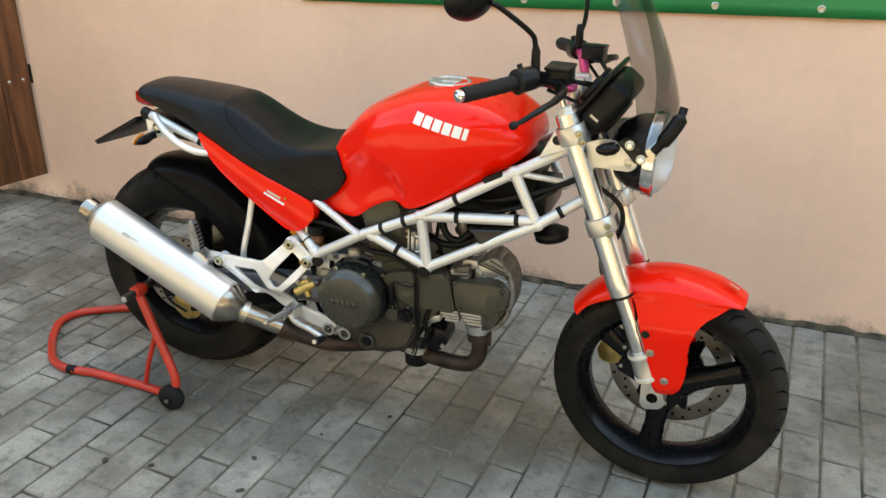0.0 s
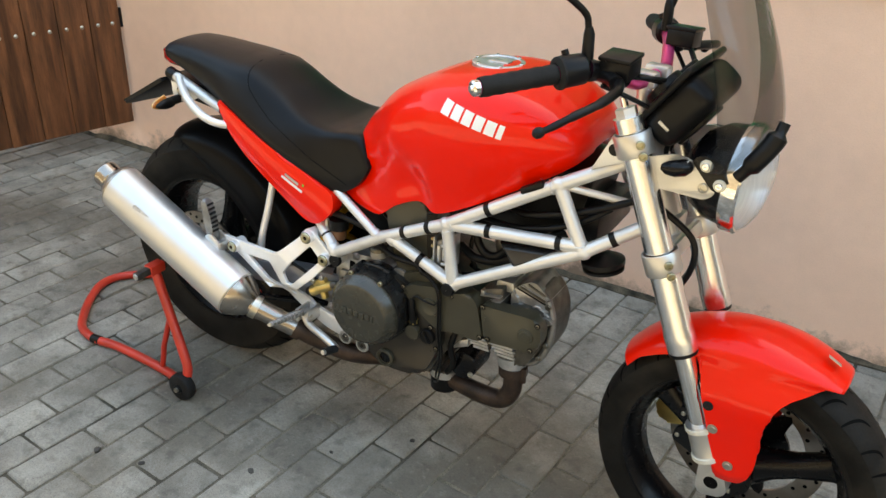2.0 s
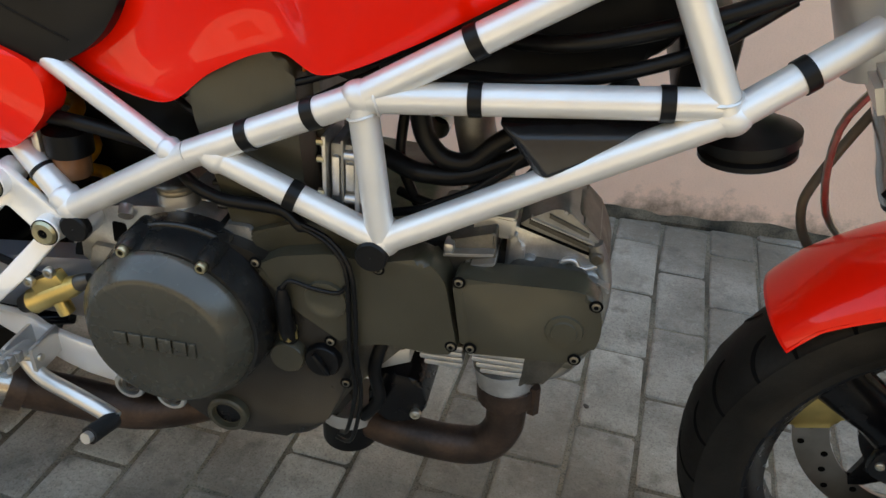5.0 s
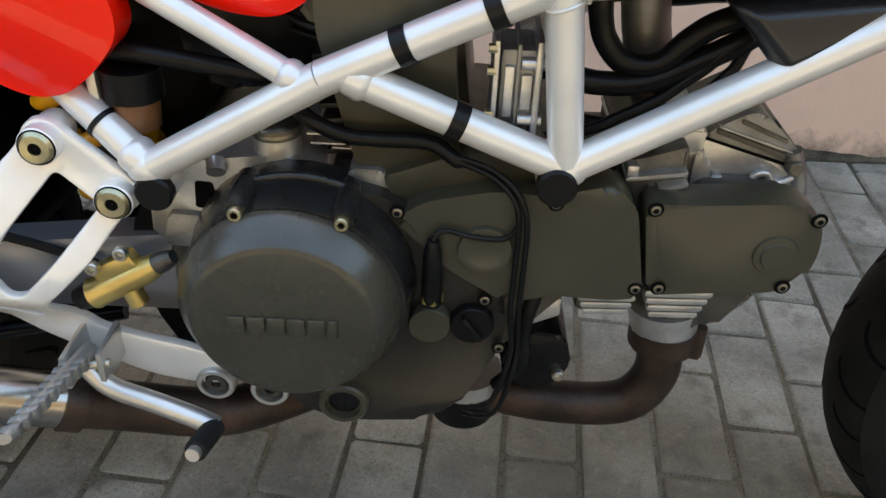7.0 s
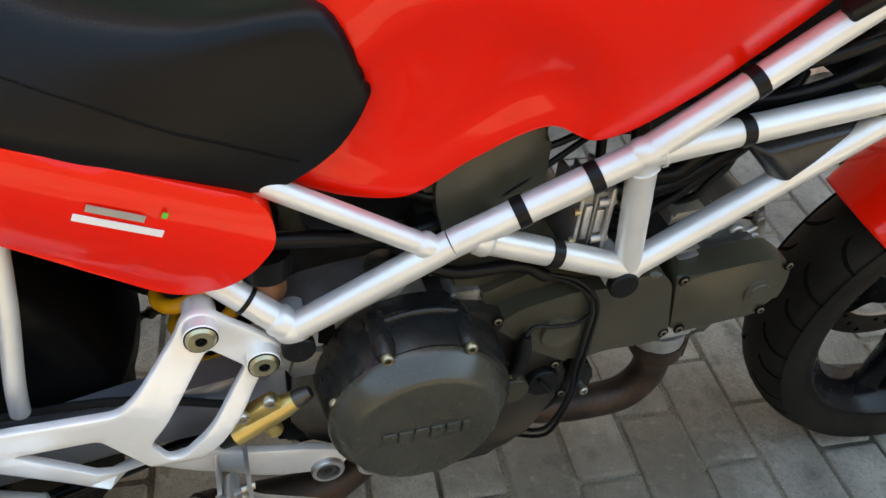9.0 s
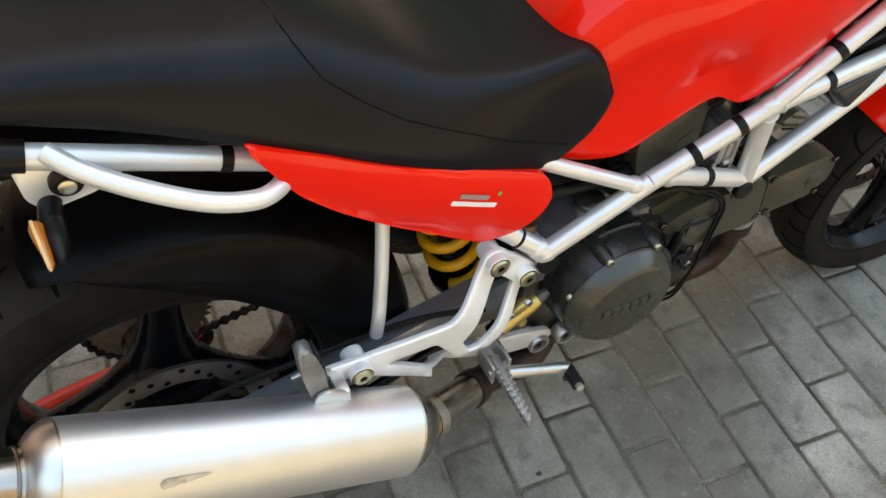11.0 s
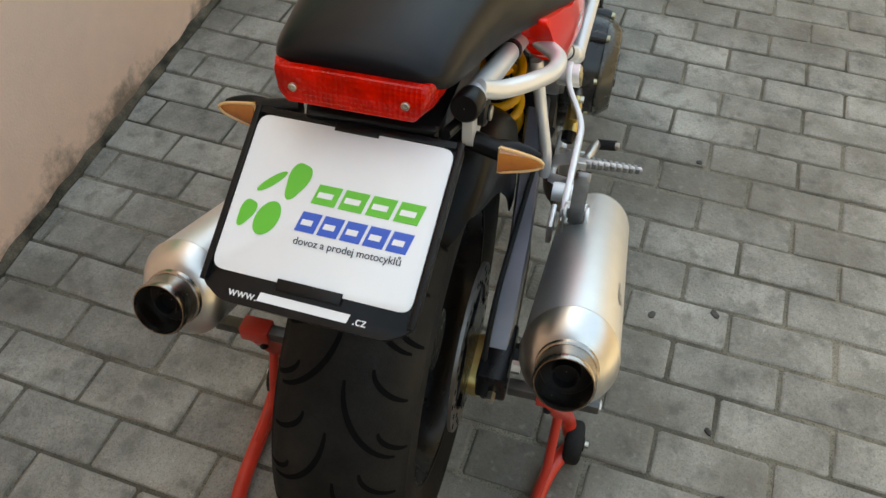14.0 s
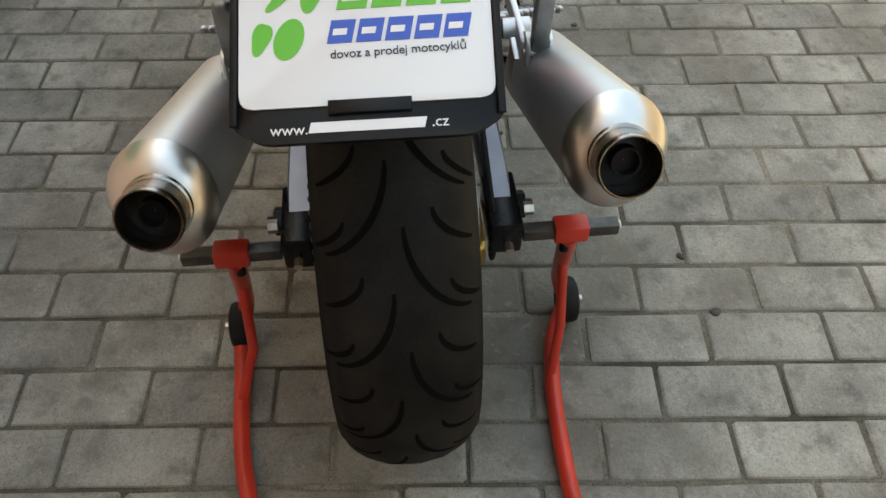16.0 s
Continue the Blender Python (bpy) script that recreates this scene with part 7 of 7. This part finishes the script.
for s in (-1, 1):
    part("leg", tube([(-0.062, 0.214 * s, 0.325), (-0.030, 0.222 * s, 0.255), (0.030, 0.240 * s, 0.140), (0.052, 0.248 * s, 0.090), (0.050, 0.256 * s, 0.055)], 0.0125, 16, steps=5), STAND_RED, stand)
    part("brace", tube([(-0.085, (0.217 if s < 0 else 0.26) * s, 0.018), (-0.052, 0.228 * s, 0.11), (-0.012, 0.228 * s, 0.215)], 0.0075, 12), STAND_RED, stand, "thin red brace")
    w = part("wheel", lathe([(0, 0.008), (0, 0.030), (0.003, 0.036), (0.008, 0.038), (0.022, 0.038), (0.027, 0.036), (0.030, 0.030), (0.030, 0.008)], (0.043, 0.250 * s, 0.038), (0.043, s, 0.038), 32), GRIP, stand, "black rubber stand wheel")
    part("hub", lathe([(0.026, 0.014), (0.033, 0.013), (0.034, 0.010), (0.034, 0.0003)], (0.043, 0.250 * s, 0.038), (0.043, s, 0.038), 20), BLACK, w)
    part("axle", lathe([(0.034, 0.006), (0.040, 0.006), (0.041, 0.0003)], (0.043, 0.250 * s, 0.038), (0.043, s, 0.038), 14), STEEL, w)
    y0, y1 = sorted((0.192 * s, 0.236 * s))
    sleeve = part("sleeve", box(-0.075, -0.047, y0, y1, 0.324, 0.350, 0.003), STAND_RED, stand, "red square sleeve")
    y0, y1 = sorted((0.152 * s, 0.276 * s))
    part("support_bar", box(-0.070, -0.052, y0, y1, 0.328, 0.346, 0.002), DARK_STEEL, stand, "bare steel support bar")
    part("bar_end", lathe([(0, 0.0003), (0, 0.0075), (0.002, 0.0088), (0.004, 0.0088)], (-0.061, 0.2785 * s, 0.337), (-0.061, 0, 0.337), 6), SATIN, stand, "bright sawn end of the bar")
    part("clamp_screw", tube([(-0.061, 0.21 * s, 0.320), (-0.061, 0.21 * s, 0.298)], 0.007, 10), BLACK, stand)
part("rubber_sleeve", tube([(-0.335, -0.2195, 0.0137), (-0.365, -0.2225, 0.0137)], 0.0136, 16), BLACK, stand)

# ---- banner on the wall ----
banner = thing("banner", "green vinyl advertising banner fixed along the house wall", "banner", at=(0, 0, 0))


def banner_z(x):
    return 0.989 + 0.031 * (x + 0.12)


bm = bmesh.new()
rows = []
for x in np.linspace(-0.12, 3.9, 90):
    row = []
    for k in range(16):
        z = banner_z(x) + 0.52 * k / 15
        fold = 0.0035 * noise.noise((x * 2.2, z * 1.4, 3)) + 0.002 * math.sin(x * 20.5 + 1.2) * max(0, 1 - k / 4)
        row.append(bm.verts.new((x, WALL_Y - 0.012 + fold, z)))
    rows.append(row)
for a, b in zip(rows, rows[1:]):
    for k in range(15):
        bm.faces.new((a[k], b[k], b[k + 1], a[k + 1]))
sheet = part("sheet", bm, BANNER, banner)
mod = sheet.modifiers.new("thickness", "SOLIDIFY")
mod.thickness = 0.0015
for k in range(13):
    x = 0.105 + 0.3065 * k
    g = part("grommet", lathe([(-0.004, 0.012), (0.003, 0.012), (0.0045, 0.0095), (0.003, 0.0055), (0.005, 0.005), (0.0055, 0.0003)], (x, WALL_Y - 0.0135, banner_z(x) + 0.026), (x, -1, banner_z(x) + 0.026), 20), STEEL, banner, "metal grommet with a screw")
line = writing("www.", 0.125, WHITE_INK, Matrix.Translation((1.535, WALL_Y - 0.0185, banner_z(1.53) + 0.112)) @ Matrix.Rotation(radians(-1.8), 4, "Y") @ Matrix.Rotation(radians(90), 4, "X"), banner)
line.data.offset, line.data.shear = 0.004, 0.2

# ---- wooden gate ----
gate = thing("wooden_gate", "brown stained plank gate leaf standing open", "gate", at=(0, 0, 0))
hinge = Vector((-1.492, WALL_Y - 0.012, 0.135))
along = Vector((-0.225, -0.974, 0)).normalized()
face = Vector((along.y, -along.x, 0))
GATE = Matrix(((along.x, -face.x, 0, hinge.x), (along.y, -face.y, 0, hinge.y), (0, 0, 1, hinge.z), (0, 0, 0, 1)))
rnd = random.Random(5)
for k in range(10):
    u0 = 0.132 * k
    b = part("plank", box(u0 + 0.001, u0 + 0.131, -0.012 + rnd.uniform(-0.0015, 0.0015), 0.012, rnd.uniform(-0.004, 0.004), 1.9, 0.003), WOOD, gate, m=GATE)
    for du in (0.035, 0.098):
        for z in (0.44, 1.55):
            part("nail", lathe([(-0.003, 0.008), (0.001, 0.008), (0.004, 0.005), (0.005, 0.0003)], (u0 + du, -0.0125, z), (u0 + du, -1, z), 12), STEEL, gate, m=GATE)
            part("nail", lathe([(-0.003, 0.008), (0.001, 0.008), (0.004, 0.005), (0.005, 0.0003)], (u0 + du, 0.0125, z), (u0 + du, 1, z), 12), STEEL, gate, m=GATE)
part("hinge", tube([(-0.006, 0, 0.42), (-0.006, 0, 0.50)], 0.010, 12), BLACK, gate, "black iron hinge", m=GATE)
part("hinge", tube([(-0.006, 0, 1.50), (-0.006, 0, 1.58)], 0.010, 12), BLACK, gate, "black iron hinge", m=GATE)

# ---- foot of the wall ----
bm = bmesh.new()
rings = []
for x in np.arange(-3.2, 4.2, 0.02):
    h = 0.017 + 0.014 * noise.noise((x * 4, 0, 1)) + 0.010 * noise.noise((x * 17, 4, 1))
    d = 0.010 + 0.005 * noise.noise((x * 9, 2, 7))
    rings.append([(x, WALL_Y + 0.02, -0.03), (x, WALL_Y - d - 0.006, -0.03), (x, WALL_Y - d - 0.004, 0.003), (x, WALL_Y - d * 0.6, h * 0.6), (x, WALL_Y - 0.002, h), (x, WALL_Y + 0.02, h)])
bridge(bm, rings)
foot = tagged(new("trim_wall_foot", mesh_of(bm, "trim_wall_foot", MOSS)), "crumbling mossy mortar along the foot of the wall", "trim", kind="structure")

# ---- pavement ----
pavement = tagged(new("pavement"), "grey concrete block pavement in running bond", "pavement", kind="structure")
COURSE, LONG, JOINT_W = 0.1005, 0.2005, 0.0064
TURN_P = math.atan(0.0844)
rnd = random.Random(11)


def paver_verts(k):
    """The eight-sided block of one variant, with worn corners."""
    r = random.Random(100 + k)
    hx, hy = (COURSE - JOINT_W) / 2, (LONG - JOINT_W) / 2
    out = []
    for inset, z in ((0.0, -0.05), (0.0, -0.0045), (0.0025, -0.0012), (0.0065, 0.0)):
        for sx, sy in ((-1, -1), (1, -1), (1, 1), (-1, 1)):
            cut = 0.0025 + 0.004 * r.random()
            a = (sx * (hx - inset + r.uniform(-0.001, 0.001)), sy * (hy - inset - cut))
            b = (sx * (hx - inset - cut), sy * (hy - inset + r.uniform(-0.001, 0.001)))
            for q in ((a, b) if sx * sy > 0 else (b, a)):
                out.append((*q, z))
    return out


FACES = []
for lay in range(3):
    for i in range(8):
        j = (i + 1) % 8
        FACES.append((lay * 8 + i, lay * 8 + j, lay * 8 + 8 + j, lay * 8 + 8 + i))
FACES.append(tuple(range(24, 32)))
variants = []
for k in range(8):
    me = bpy.data.meshes.new("paver")
    me.from_pydata(paver_verts(k), [], FACES)
    me.materials.append(PAVER)
    for f in me.polygons:
        f.use_smooth = False
    variants.append(me)
far_v, far_f = [], []
turn = Matrix.Rotation(-TURN_P, 4, "Z")
slope = 0.0844
for row in range(-75, 60):
    for col in range(-34, 11):
        # course boundaries cross y = 0 at x = -0.035 + row * COURSE / cos
        off = 0.11 if row % 2 == 0 else 0.007
        c = turn @ Vector((-0.035 * math.cos(TURN_P) + (row + 0.5) * COURSE, off + (col + 0.5) * LONG, 0))
        if c.y > WALL_Y + 0.08:
            continue
        near = -0.82 < c.x < 1.95 and -0.92 < c.y
        tilt = Matrix.Rotation(rnd.gauss(0, 0.005), 4, "X") @ Matrix.Rotation(rnd.gauss(0, 0.008), 4, "Y")
        m = Matrix.Translation((c.x, c.y, max(-0.0022, rnd.gauss(-0.0010, 0.0012)))) @ Matrix.Rotation(-TURN_P + rnd.gauss(0, 0.010) + (math.pi if rnd.random() < 0.5 else 0), 4, "Z") @ tilt
        if near:
            ob = new("paver", variants[rnd.randrange(8)])
            ob.parent = pavement
            ob.matrix_world = m
        else:
            base = len(far_v)
            far_v += [tuple(m @ Vector(q)) for q in paver_verts(rnd.randrange(8))]
            far_f += [tuple(base + i for i in f) for f in FACES]
me = bpy.data.meshes.new("paver_field")
me.from_pydata(far_v, [], far_f)
me.materials.append(PAVER_FAR)
rest = new("paver_field", me)
rest.parent = pavement
tagged(rest, "further grey pavers", kind="stuff")

# dark tar and gum spots trodden into the pavers
TAR = material("trodden tar", (0.042, 0.038, 0.033), 0.7, vary=0.4, scale=60, bump=0.5, bump_scale=300)
rnd = random.Random(21)
spots = [(0.41, -0.498, 0.010), (0.019, -0.519, 0.010), (0.144, -0.495, 0.007), (0.378, -0.377, 0.010), (0.640, -0.081, 0.009), (0.496, -0.224, 0.006), (0.85, -0.447, 0.010), (1.01, 0.266, 0.006)]
for x, y, size in spots:
    size *= 0.68
    bm = bmesh.new()
    ring = []
    turn_s, stretch_s = rnd.uniform(0, 3.1), rnd.uniform(1.0, 1.9)
    for k in range(14):
        a = 2 * math.pi * k / 14
        q = size * (1 + 0.35 * noise.noise((math.cos(a) * 1.5, math.sin(a) * 1.5, x * 9)))
        u, v = q * math.cos(a) * stretch_s, q * math.sin(a)
        ring.append((x + u * math.cos(turn_s) - v * math.sin(turn_s), y + u * math.sin(turn_s) + v * math.cos(turn_s)))
    bridge(bm, [[(u, w, -0.004) for u, w in ring], [(u, w, 0.0018) for u, w in ring], [(x + (u - x) * 0.7, y + (w - y) * 0.7, 0.0026) for u, w in ring]])
    part("tar_spot", bm, TAR, pavement, "dark trodden tar spot")
